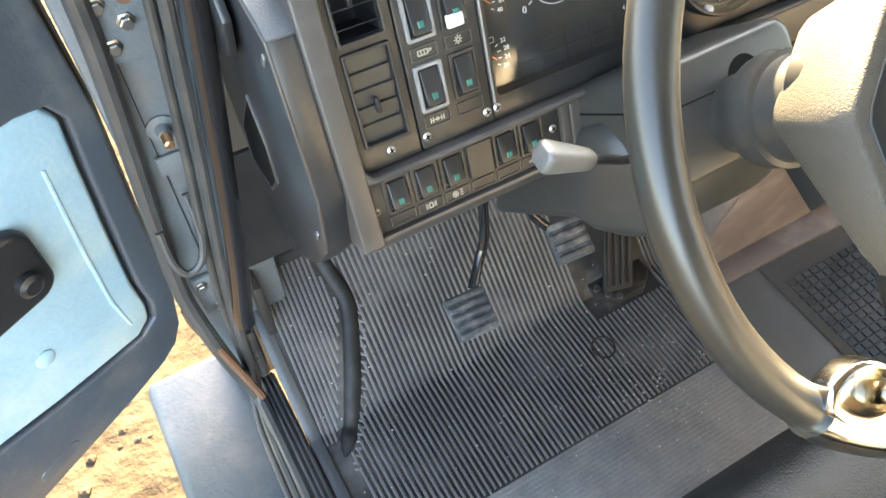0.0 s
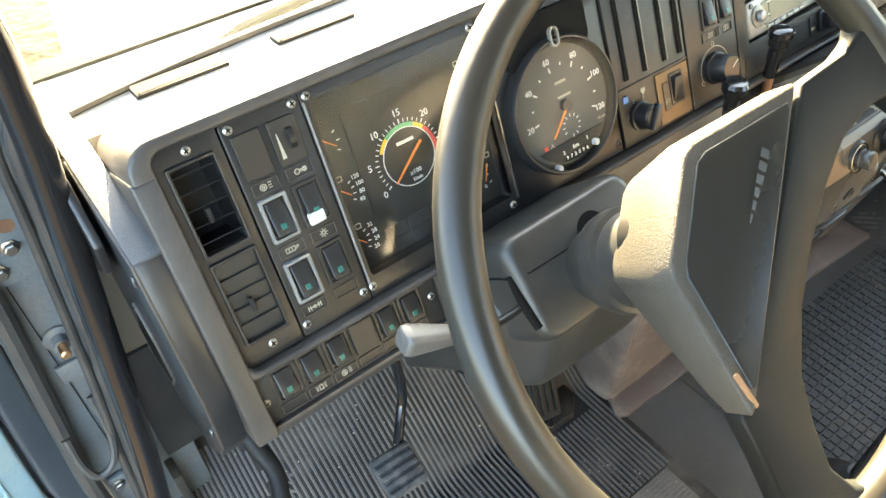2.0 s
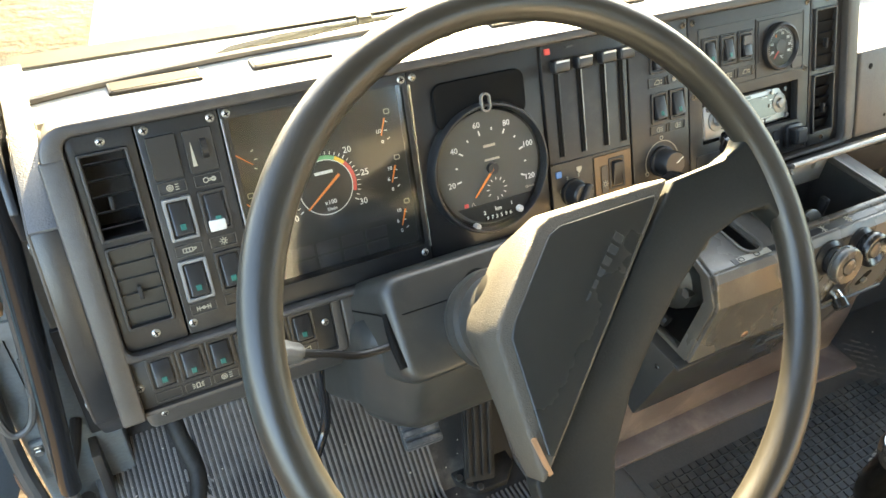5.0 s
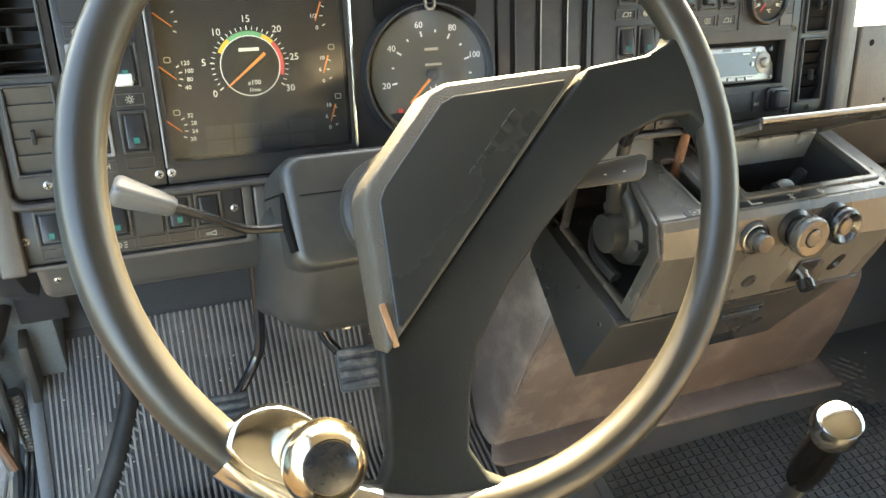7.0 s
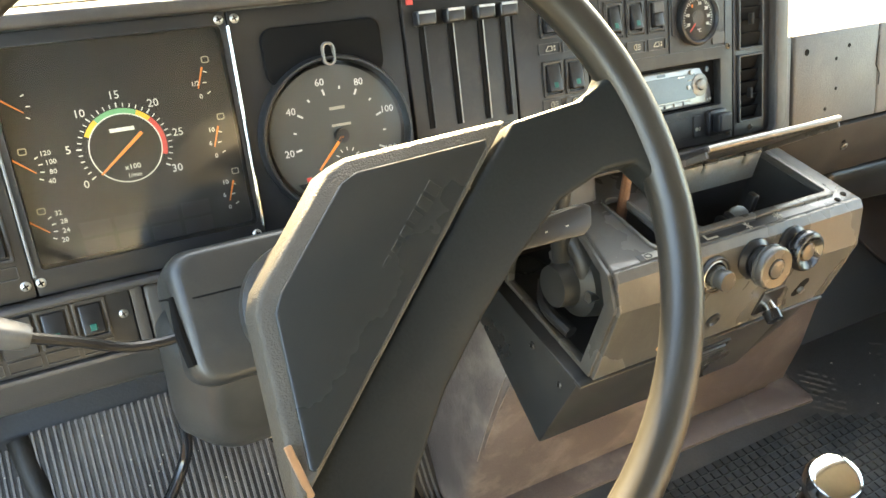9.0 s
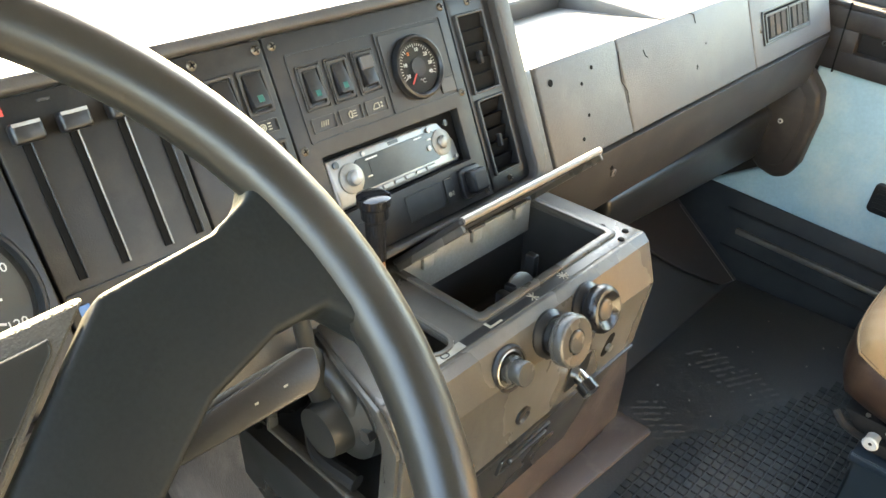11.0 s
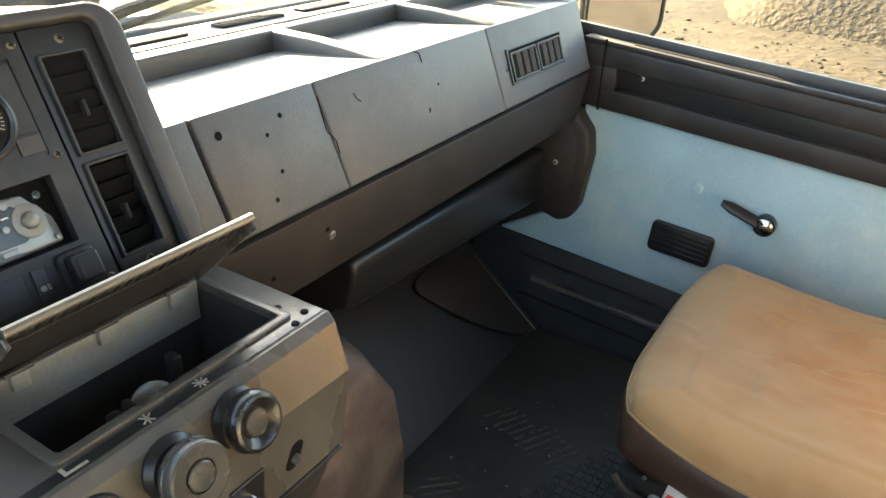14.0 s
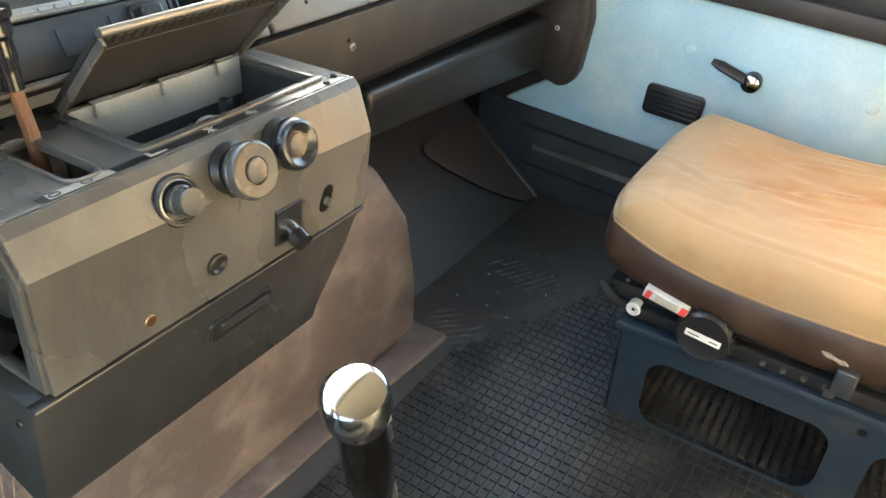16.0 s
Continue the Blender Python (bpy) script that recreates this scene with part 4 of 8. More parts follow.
for v in bm.verts:
    if v.co.x < 0.344 and v.co.z > 0.84:
        v.co.z -= 0.062 * ((0.345 - v.co.x) / 0.077) ** 2.2 * min(1.0, max(0.0, (v.co.y - 0.585) / 0.06))
part("hood", bm, DECK, dash, "pale top of the instrument hood")
VENTS = [(0.295, 0.341, 0.106, 0.193), (0.295, 0.341, 0.012, 0.100), (1.2765, 1.322, 0.100, 0.188), (1.2765, 1.322, 0.006, 0.094)]
CLHOLE = (0.4365, 0.6295, 0.0105, 0.1995)
# near-black back plate paints the shade behind the panel gaps
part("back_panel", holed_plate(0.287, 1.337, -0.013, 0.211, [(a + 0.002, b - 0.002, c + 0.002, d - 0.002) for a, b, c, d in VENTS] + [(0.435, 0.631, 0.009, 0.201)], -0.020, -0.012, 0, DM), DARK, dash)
# shelf of the dashboard below the windscreen
deck_holes = [(1.405, 1.745, 0.586, 0.777), (1.772, 2.056, 0.586, 0.777), (2.085, 2.372, 0.586, 0.777)]
part("shelf_back_rib", box((1.362, 0.775, 0.792), (2.408, 0.805, 0.831), 0.005, 4), RIBDARK, dash, "grey-brown padded rib behind three sunken trays")
for x0, x1 in ((1.362, 1.405), (1.745, 1.772), (2.056, 2.085), (2.372, 2.408)):
    part("shelf_rib", slab_x([(0.580, 0.792), (0.580, 0.8165), (0.586, 0.8195), (0.600, 0.8215), (0.640, 0.8255), (0.700, 0.8295), (0.779, 0.8305), (0.779, 0.792)], x0, x1, 0.004, 3), RIBDARK, dash)
for x0, x1, y0, y1 in deck_holes:
    part("tray", slab_x([(y0 - 0.008, 0.790), (y0 - 0.005, 0.8180), (y0 + 0.006, 0.8185), (y1 + 0.004, 0.801), (y1 + 0.004, 0.785)], x0 - 0.006, x1 + 0.006), TRAYF, dash, "sunken grey tray")
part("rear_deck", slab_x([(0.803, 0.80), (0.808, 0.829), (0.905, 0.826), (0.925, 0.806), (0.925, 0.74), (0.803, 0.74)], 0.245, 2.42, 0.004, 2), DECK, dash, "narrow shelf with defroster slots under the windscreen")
part("deck_lip", box((1.362, 0.8055, 0.826), (2.408, 0.8105, 0.8325), 0.0015), BEZEL, dash)
for x0, x1 in ((0.348, 0.465), (0.531, 0.645), (0.716, 0.832), (0.904, 1.014), (1.098, 1.204), (1.350, 1.466), (1.530, 1.652), (1.715, 1.848), (1.895, 2.016), (2.07, 2.188)):
    b = box((x0, 0.845, 0.824), (x1, 0.874, 0.8325), 0.003)
    d1 = part("defroster_slot", b, DULLBLK, dash, "black defroster outlet")
    part("slit", box((x0 + 0.004, 0.8485, 0.8320), (x1 - 0.004, 0.8705, 0.8331)), DARK, d1)
# passenger side body below the deck
part("passenger_body", slab_x([(0.556, 0.69), (0.600, 0.792), (0.80, 0.79), (0.90, 0.79), (0.90, 0.58), (0.57, 0.58)], 1.362, 2.405, 0.003), DASH, dash)


def fascia_panel(x0b, x1b, x0t, x1t, name, label=""):
    """A slab on the passenger fascia; its side edges may lean."""
    y0, z0, y1, z1 = 0.531, 0.688, 0.578, 0.820
    L = math.hypot(y1 - y0, z1 - z0)
    m = axes((0, y0, z0), (1, 0, 0), (0, (y1 - y0) / L, (z1 - z0) / L), (0, -(z1 - z0) / L, (y1 - y0) / L))
    return part(name, prism([(x0b, 0), (x1b, 0), (x1t, L), (x0t, L)], -0.022, 0.004, 0.004, 3, m), FASCIA, dash, label)


fascia_panel(1.364, 1.4205, 1.362, 1.4105, "end_block")
fascia_panel(1.4255, 1.6150, 1.4160, 1.6010, "fascia_panel", "grey vinyl fascia panel with screw holes")
fascia_panel(1.6165, 2.0340, 1.6025, 2.0240, "fascia_panel", "grey vinyl fascia panel with fine cracks")
fascia_panel(2.0352, 2.402, 2.0252, 2.402, "fascia_panel", "grey vinyl fascia panel with an air outlet")
FM = axes((0, 0.531, 0.688), (1, 0, 0), (0, 0.3346, 0.9424), (0, -0.9424, 0.3346))
for x, s, r in ((1.4426, 0.1144, 0.0065), (1.5347, 0.1144, 0.0042), (1.5078, 0.0983, 0.0036), (1.5128, 0.0542, 0.0036), (1.4929, 0.0261, 0.004), (1.8569, 0.0828, 0.0026), (1.8217, 0.0524, 0.0022)):
    r *= 0.66
    part("screw_hole", lathe([(0, 0), (r, 0), (r * 1.15, 0.0006), (0, 0.0006)], 12, FM @ T(x, s, 0.0040)), DARK, dash)
# cracks in the fascia vinyl
for pts in ([(1.603, 0.122), (1.6015, 0.100), (1.602, 0.078), (1.613, 0.063), (1.613, 0.046)], [(1.668, 0.1105), (1.672, 0.102), (1.678, 0.098)], [(1.816, 0.138), (1.828, 0.134), (1.8305, 0.120)], [(1.821, 0.0555), (1.819, 0.0483)]):
    part("crack", tube([FM @ Vector((x, s, 0.0042)) for x, s in pts], 0.0007, 5), DARK, dash)
# passenger air outlet, in two leaves
vo = thing("side_air_vent", "black two-leaf air outlet in the passenger fascia", "air vent")
part("frame", ring_prism(rrect(2.071, 0.034, 2.287, 0.096, 0.003), rrect(2.0755, 0.0375, 2.2825, 0.0925, 0.002), -0.002, 0.0075, 0.001, FM), BLACK, vo)
part("recess", box((2.074, 0.036, 0.002), (2.284, 0.094, 0.0046), 0, 1, FM), DARK, vo)
for x0 in (2.0785, 2.1815):
    part("leaf_frame", ring_prism(rrect(x0, 0.0385, x0 + 0.098, 0.0885, 0.002), rrect(x0 + 0.0045, 0.043, x0 + 0.0935, 0.0845, 0.0015), 0.003, 0.0095, 0.001, FM), PANEL, vo)
    for k in range(3):
        part("vane", box((-0.0010, 0.0432, -0.013), (0.0010, 0.0843, 0.013), 0.0005, 1, FM @ T(x0 + 0.024 + 0.026 * k, 0, 0.002) @ pose(0, 0, 0, 0, 62, 0)), PANEL, vo)
screw("screw", FM @ T(2.064, 0.062, 0.004), DULLSCREW, vo, 0.003)
# brown lower strip with the lock
part("lower_strip", slab_x([(0.526, 0.683), (0.562, 0.683), (0.585, 0.575), (0.545, 0.572)], 1.362, 2.404, 0.005, 2), TRIMB, dash)
LK = axes((1.582, 0.5345, 0.634), (1, 0, 0), (0, -0.168, 0.986), (0, -0.986, -0.168))
part("lock", lathe([(0, 0), (0.0065, 0), (0.0065, 0.002), (0.005, 0.003), (0.0016, 0.003), (0.0016, 0.001), (0, 0.001)], 18, LK), SCREWM, dash, "small scratched metal lock")
screw("screw", axes((1.572, 0.5325, 0.646), (1, 0, 0), (0, -0.168, 0.986), (0, -0.986, -0.168)), DARK, dash, 0.0035)
screw("screw", axes((1.478, 0.537, 0.617), (1, 0, 0), (0, -0.168, 0.986), (0, -0.986, -0.168)), DARK, dash, 0.0035)
# duct under the passenger side
duct = thing("heater_duct", "black moulded heater duct under the passenger dashboard", "heater duct")
bm = slab_x([(0.602, 0.516), (0.598, 0.490), (0.612, 0.425), (0.665, 0.392), (1.015, 0.385), (1.015, 0.524)], 1.706, 2.40, 0.012, 4)
for v in bm.verts:
    v.co.z -= (0.018 if v.co.z > 0.46 else 0.055) * (v.co.x - 1.706) / 0.694
part("body", bm, DUCT, duct)
part("seam", slab_x([(0.580, 0.572), (0.622, 0.520), (0.66, 0.520), (0.66, 0.572)], 1.64, 2.392, 0.001), DULLBLK, duct, "black gasket strip")
for x in (1.735, 1.93, 2.21):
    screw("screw", axes((x, 0.594, 0.555), (1, 0, 0), (0, -0.63, 0.78), (0, -0.78, -0.63)), RUST, duct, 0.005)

# left end casing of the dashboard
case = thing("dash_end_casing", "dark grey angular end casing of the dashboard with an oblong port", "casing")
pts = [(0.500, 0.643), (0.498, 0.724), (0.557, 0.860), (0.70, 0.884), (0.79, 0.83), (0.79, 0.66), (0.745, 0.555), (0.68, 0.512), (0.60, 0.513), (0.545, 0.570)]
part("shell", slab_x(pts, 0.2365, 0.2655, 0.0035, 2), CASE, case)
# thin paler tube paints the bright highlight along the casing's edge
part("corner_edge", tube([(0.2385, y, z) for y, z in ((0.5015, 0.648), (0.4995, 0.724), (0.558, 0.858), (0.66, 0.8785))], 0.0022, 8), BEZEL, case, "pale line for the highlight on the corner edge")
# paler grey than the shell: the sky's reflection is put into the colour
part("top_facet", slab_x([(0.556, 0.8615), (0.70, 0.8905), (0.82, 0.900), (0.82, 0.885), (0.70, 0.8845), (0.557, 0.857)], 0.2390, 0.2650, 0.0015), FASCIA, case, "top facet in paler grey for its sky reflection")
port = [(0.668, 0.712), (0.728, 0.622), (0.724, 0.574), (0.664, 0.578), (0.632, 0.622), (0.638, 0.668)]
pcy, pcz = sum(p[0] for p in port) / 6, sum(p[1] for p in port) / 6
part("port_rim", ring_prism([(pcy + (y - pcy) * 1.10, pcz + (z - pcz) * 1.08) for y, z in port], port, 0.2335, 0.2375, 0.001, YZX), BEZEL, case)
# the port's depth is a flat near-black sheet, its shade painted on
part("port", slab_x(port, 0.2345, 0.2368), DARK, case, "near-black sheet for the shade in the oblong port")
for y, z in ((0.563, 0.838), (0.513, 0.661)):
    part("clip_screw", prism(rrect(-0.0035, -0.008, 0.0035, 0.008, 0.0034, 4), 0, 0.0025, 0.001, 2, axes((0.2365, y, z), (0, 0.93, 0.37), (0, -0.37, 0.93), (-1, 0, 0))), SCREWM, case, "bright oblong fixing screw")
flap = part("side_flap", slab_x([(0.66, 0.90), (0.62, 0.84), (0.63, 0.80), (0.74, 0.72), (0.80, 0.90)], 0.222, 0.231, 0.002), CASE, case)
part("flap_hole", prism(rrect(-0.004, -0.009, 0.004, 0.009, 0.0038, 4), 0, 0.0008, 0, 1, axes((0.222, 0.665, 0.862), (0, 1, 0), (0, 0, 1), (-1, 0, 0))), DARK, flap)

part("left_member", prism(rrect(0.2635, -0.0845, 0.2868, 0.194, 0.003), -0.12, 0.0126, 0.004, 3, DM), BEZEL, dash, "straight outer member of the surround")
# lower switch row surround
part("lower_surround", ring_prism(rrect(0.264, -0.083, 0.512, -0.0205, 0.003), rrect(0.280, -0.0785, 0.502, -0.0215, 0.003), -0.05, 0.005, 0.002, DM), BEZEL, dash)
# near-black backing paints the shade behind the lower switches
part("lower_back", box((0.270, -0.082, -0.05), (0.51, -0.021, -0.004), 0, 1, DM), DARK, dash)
part("lower_corner", box((0.512, -0.083, -0.06), (0.545, -0.0205, 0.004), 0.005, 3, DM), BEZEL, dash)
part("lower_shelf", box((0.56, -0.075, -0.12), (1.05, -0.0205, -0.012), 0.006, 3, DM), DASH, dash)
part("knee_panel", slab_x([(0.500, 0.650), (0.515, 0.585), (0.56, 0.545), (0.80, 0.53), (0.80, 0.66)], 0.285, 0.575, 0.012, 3), DASH, dash, "dark padded knee panel")
screw("screw", axes((0.305, 0.508, 0.617), (1, 0, 0), (0, 0.2, 1), (0, -1, 0.2)), METAL, dash, 0.004)
screw("screw", axes((0.530, 0.503, 0.640), (1, 0, 0), (0, 0.2, 1), (0, -1, 0.2)), METAL, dash, 0.004)

# ---- panels in the surround ----
def panel(name, x0, x1, s0, s1, label, category, screws=(), material=PANEL, d=0.0, holes=()):
    th = thing(name, label, category)
    if holes:
        part("plate", holed_plate(x0, x1, s0, s1, [(a + 0.001, b - 0.001, c + 0.001, e - 0.001) for a, b, c, e in holes], -0.013, d, 0.0006, DM), material, th)
    else:
        part("plate", prism(rrect(x0, s0, x1, s1, 0.003), -0.013, d, 0.0012, 2, DM), material, th)
    for x, s in screws:
        screw("screw", dm(x, s, d), METAL if x < 0.66 else DULLSCREW, th, 0.0044)
    return th


def symbol(th, kind, x, s, d, k=1.0, material=MARK):
    """Small line symbols on the label strips."""
    b = bmesh.new()
    m = dm(x, s, d)

    def bar(x0, y0, x1, y1, w=0.0009):
        a, c = Vector((x0 * k, y0 * k, 0)), Vector((x1 * k, y1 * k, 0))
        v = c - a
        ang = math.degrees(math.atan2(v.y, v.x))
        box((0, -w / 2, -0.0002), (v.length, w / 2, 0.0004), 0, 1, m @ T(*a) @ pose(0, 0, 0, 0, 0, ang), b)

    def circ(cx, cy, r, n=10):
        for q in range(n):
            a0, a1 = 2 * math.pi * q / n, 2 * math.pi * (q + 1) / n
            bar(cx + r * math.cos(a0), cy + r * math.sin(a0), cx + r * math.cos(a1), cy + r * math.sin(a1))
    if kind == "lamp":
        circ(-0.003, 0, 0.0035)
        circ(-0.003, 0, 0.0015, 6)
        for dy in (-0.003, 0, 0.003):
            bar(0.003, dy, 0.007, dy)
    elif kind == "beam":
        for q in range(8):
            a0, a1 = radians(90 + 22.5 * q), radians(90 + 22.5 * (q + 1))
            bar(0.001 + 0.0045 * math.cos(a0), 0.004 * math.sin(a0), 0.001 + 0.0045 * math.cos(a1), 0.004 * math.sin(a1))
        bar(0.001, -0.004, 0.001, 0.004)
        for dy in (-0.003, 0, 0.003):
            bar(0.003, dy, 0.008, dy)
    elif kind == "sun":
        circ(0, 0, 0.0022, 8)
        for q in range(8):
            a = 2 * math.pi * q / 8
            bar(0.0033 * math.cos(a), 0.0033 * math.sin(a), 0.005 * math.cos(a), 0.005 * math.sin(a))
    elif kind == "block":
        bar(-0.007, -0.0025, 0.004, -0.0025)
        bar(-0.007, 0.0025, 0.004, 0.0025)
        for q in range(4):
            bar(-0.007 + 0.0037 * q, -0.0025, -0.007 + 0.0037 * q, 0.0025)
        bar(0.004, 0.0015, 0.009, 0.0015)
        bar(0.004, -0.0015, 0.009, 0.0005)
    elif kind == "axle":
        bar(-0.008, 0, 0.008, 0)
        for q in (-0.008, -0.005, 0.005, 0.008):
            bar(q, -0.003, q, 0.003)
        circ(0, 0, 0.0018, 6)
    elif kind == "key":
        circ(-0.003, 0, 0.003, 8)
        bar(0, 0.001, 0.008, 0.001)
        bar(0, -0.001, 0.008, -0.001)
        circ(0.006, 0, 0.0025, 8)
    elif kind == "horn":
        bar(-0.007, -0.001, -0.001, -0.001)
        bar(-0.007, 0.001, -0.001, 0.001)
        bar(-0.001, 0.001, 0.005, 0.003)
        bar(-0.001, -0.001, 0.005, -0.003)
        bar(0.005, -0.003, 0.005, 0.003)
    elif kind == "beacon":
        bar(-0.003, -0.003, 0.003, -0.003)
        bar(-0.002, -0.003, -0.002, 0.003)
        bar(0.002, -0.003, 0.002, 0.003)
        bar(-0.002, 0.003, 0.002, 0.003)
        for sx in (-1, 1):
            for dy in (-0.003, 0, 0.003):
                bar(sx * 0.004, dy * 0.6, sx * 0.007, dy)
    elif kind == "truck":
        bar(-0.006, -0.003, 0.004, -0.003)
        bar(-0.006, -0.003, -0.002, 0.003)
        bar(-0.002, 0.003, 0.004, 0.003)
        bar(0.004, -0.003, 0.004, 0.003)
        circ(0.008, 0.002, 0.001, 5)
        circ(0.008, -0.002, 0.001, 5)
    else:
        for q in range(4):
            bar(-0.005 + 0.003 * q, -0.003, -0.003 + 0.003 * q, 0.003)
    return part("symbol", b, material, th)


def rocker(th, x, s, w=0.024, h=0.040, framed=False, lens=True, up=False):
    """A rocker switch at the middle x, s: frame, tilted key and small lens."""
    f = part("switch_frame", ring_prism(rrect(x - w / 2 - 0.002, s - h / 2 - 0.002, x + w / 2 + 0.002, s + h / 2 + 0.002, 0.002), rrect(x - w / 2 + 0.0012, s - h / 2 + 0.0012, x + w / 2 - 0.0012, s + h / 2 - 0.0012, 0.0015), -0.004, 0.0042 if framed else 0.0022, 0.0006, DM), RADIO_FRAME if framed else PANEL, th)
    tilt = -12 if not up else 10
    m = dm(x, s, 0.0005) @ pose(0, 0, 0, tilt, 0, 0)
    k = part("rocker", prism(rrect(-w / 2 + 0.003, -h / 2 + 0.003, w / 2 - 0.003, h / 2 - 0.003, 0.002), -0.006, 0.0048, 0.0014, 2, m), BLACK, f)
    if lens:
        part("lens", box((-0.0028, -h * 0.22 - 0.003, 0.0044), (0.0028, -h * 0.22 + 0.003, 0.0054), 0.0004, 1, m), TEAL, f)
    return f


def label_strip(th, x, s, w=0.027, h=0.012, kind=None):
    part("label_strip", ring_prism(rrect(x - w / 2, s - h / 2, x + w / 2, s + h / 2, 0.001), rrect(x - w / 2 + 0.0008, s - h / 2 + 0.0008, x + w / 2 - 0.0008, s + h / 2 - 0.0008, 0.0008), -0.0004, 0.0014, 0, DM), BEZEL, th)
    if kind:
        symbol(th, kind, x, s, 0.0006, 0.85)


RADIO_FRAME = mat("grey_switch_surround", (0.15, 0.15, 0.15), 0.4, var=0.12, bump=0.08)

# air vents at both ends
def air_vent(x0, x1, s0, s1, closed, label, tilt=86, slat=SLAT):
    th = thing("air_vent", label, "air vent", "dashboard air vents")
    part("frame", ring_prism(rrect(x0, s0, x1, s1, 0.002), rrect(x0 + 0.003, s0 + 0.003, x1 - 0.003, s1 - 0.003, 0.0015), -0.012, 0.004, 0.0008, DM), PANEL, th)
    du = ring_prism(rrect(x0 + 0.0022, s0 + 0.0022, x1 - 0.0022, s1 - 0.0022, 0.0015), rrect(x0 + 0.0032, s0 + 0.0032, x1 - 0.0032, s1 - 0.0032, 0.0013), -0.060, -0.004, 0, DM)
    join(du, box((x0 + 0.0022, s0 + 0.0022, -0.062), (x1 - 0.0022, s1 - 0.0022, -0.060), 0, 1, DM))
    part("duct", du, BLACK, th)
    n = 5
    for k in range(n):
        s = s0 + 0.004 + (s1 - s0 - 0.008) * (k + 0.5) / n
        hh = (s1 - s0 - 0.008) / n
        if closed:
            b = box((x0 + 0.0032, -hh / 2 - 0.0012, -0.0008), (x1 - 0.0032, hh / 2 + 0.0012, 0.0008), 0.0005, 1, dm(0, s, -0.002) @ pose(0, 0, 0, 11, 0, 0))
        else:
            b = box((x0 + 0.0035, -0.008, -0.0006), (x1 - 0.0035, 0.008, 0.0006), 0.0004, 1, dm(0, s, -0.006) @ pose(0, 0, 0, tilt, 0, 0))
        part("slat", b, slat, th)
    c = (x0 + x1) / 2 - (0.002 if closed else 0.004)
    part("tab", box((-0.0020, -0.009, 0.001), (0.0020, 0.005, 0.008), 0.001, 2, dm(c, (s0 + s1) / 2 - 0.004)), DULLBLK, th)
    return th


panel("vent_panel", 0.288, 0.3485, -0.011, 0.210, "black plastic panel round two air vents", "trim panel", ((0.319, 0.201), (0.319, 0.002)), BLACK, 0.0, VENTS[:2])
air_vent(0.295, 0.341, 0.106, 0.193, False, "black slatted air vent, slats half open", 74, BLACK)
air_vent(0.295, 0.341, 0.012, 0.100, True, "black slatted air vent, slats shut and dusty", 86, COLUMN)
panel("vent_panel", 1.2705, 1.336, -0.011, 0.210, "black plastic panel round two air vents", "trim panel", ((1.304, 0.199), (1.301, -0.003)), BLACK, 0.0, VENTS[2:])
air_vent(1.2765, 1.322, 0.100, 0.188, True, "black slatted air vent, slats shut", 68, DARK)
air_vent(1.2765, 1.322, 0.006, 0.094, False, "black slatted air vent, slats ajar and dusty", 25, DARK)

# left switch panel
sp = panel("switch_panel", 0.3505, 0.4290, -0.011, 0.210, "black switch panel with rocker switches and cream symbols", "switch panel", ((0.3585, 0.203), (0.4215, 0.203), (0.3565, 0.001), (0.4225, 0.001)))
part("blank_plate", prism(rrect(0.357, 0.153, 0.3845, 0.196, 0.0015), -0.001, 0.0025, 0.0006, 1, DM), PANEL, sp)
dimm = part("dimmer_plate", prism(rrect(0.3915, 0.153, 0.4195, 0.196, 0.0015), -0.001, 0.0025, 0.0006, 1, DM), PANEL, sp)
part("dimmer_mark", prism([(-0.002, -0.012), (0.002, -0.012), (0.0003, 0.012), (-0.0003, 0.012)], 0, 0.0006, 0, 1, dm(0.397, 0.172, 0.0025)), MARK, dimm)
part("dimmer_wheel", lathe([(0, -0.003), (0.012, -0.003), (0.012, 0.003), (0, 0.003)], 24, axes(dm(0.409, 0.176, -0.004).translation, dm(0, 0).to_3x3() @ Vector((0, 1, 0)), dm(0, 0).to_3x3() @ Vector((0, 0, 1)), (1, 0, 0))), BLACK, dimm)
label_strip(sp, 0.371, 0.144, kind="lamp")
label_strip(sp, 0.406, 0.144, kind="key")
rocker(sp, 0.371, 0.112, framed=True)
rocker(sp, 0.406, 0.112)
part("white_clip", box((-0.0085, -0.006, 0.003), (0.0085, 0.006, 0.009), 0.002, 2, dm(0.4035, 0.098)), WHITEP, sp, "broken white plastic switch clip")
label_strip(sp, 0.371, 0.0785, kind="block")
label_strip(sp, 0.406, 0.0785, kind="sun")
rocker(sp, 0.3705, 0.0465, framed=True)
rocker(sp, 0.4065, 0.0465)
label_strip(sp, 0.3705, 0.0145, kind="axle")
label_strip(sp, 0.4065, 0.0145)

# lower switch row
lp = thing("lower_switch_panel", "black lower switch panel with a row of rocker switches", "switch panel")
part("plate", prism(rrect(0.2815, -0.0775, 0.501, -0.0220, 0.003), -0.008, 0.0, 0.001, 2, DM), PANEL, lp)
for x, s in ((0.2895, -0.052), (0.4925, -0.044)):
    screw("screw", dm(x, s, 0.0), METAL, lp, 0.0042)
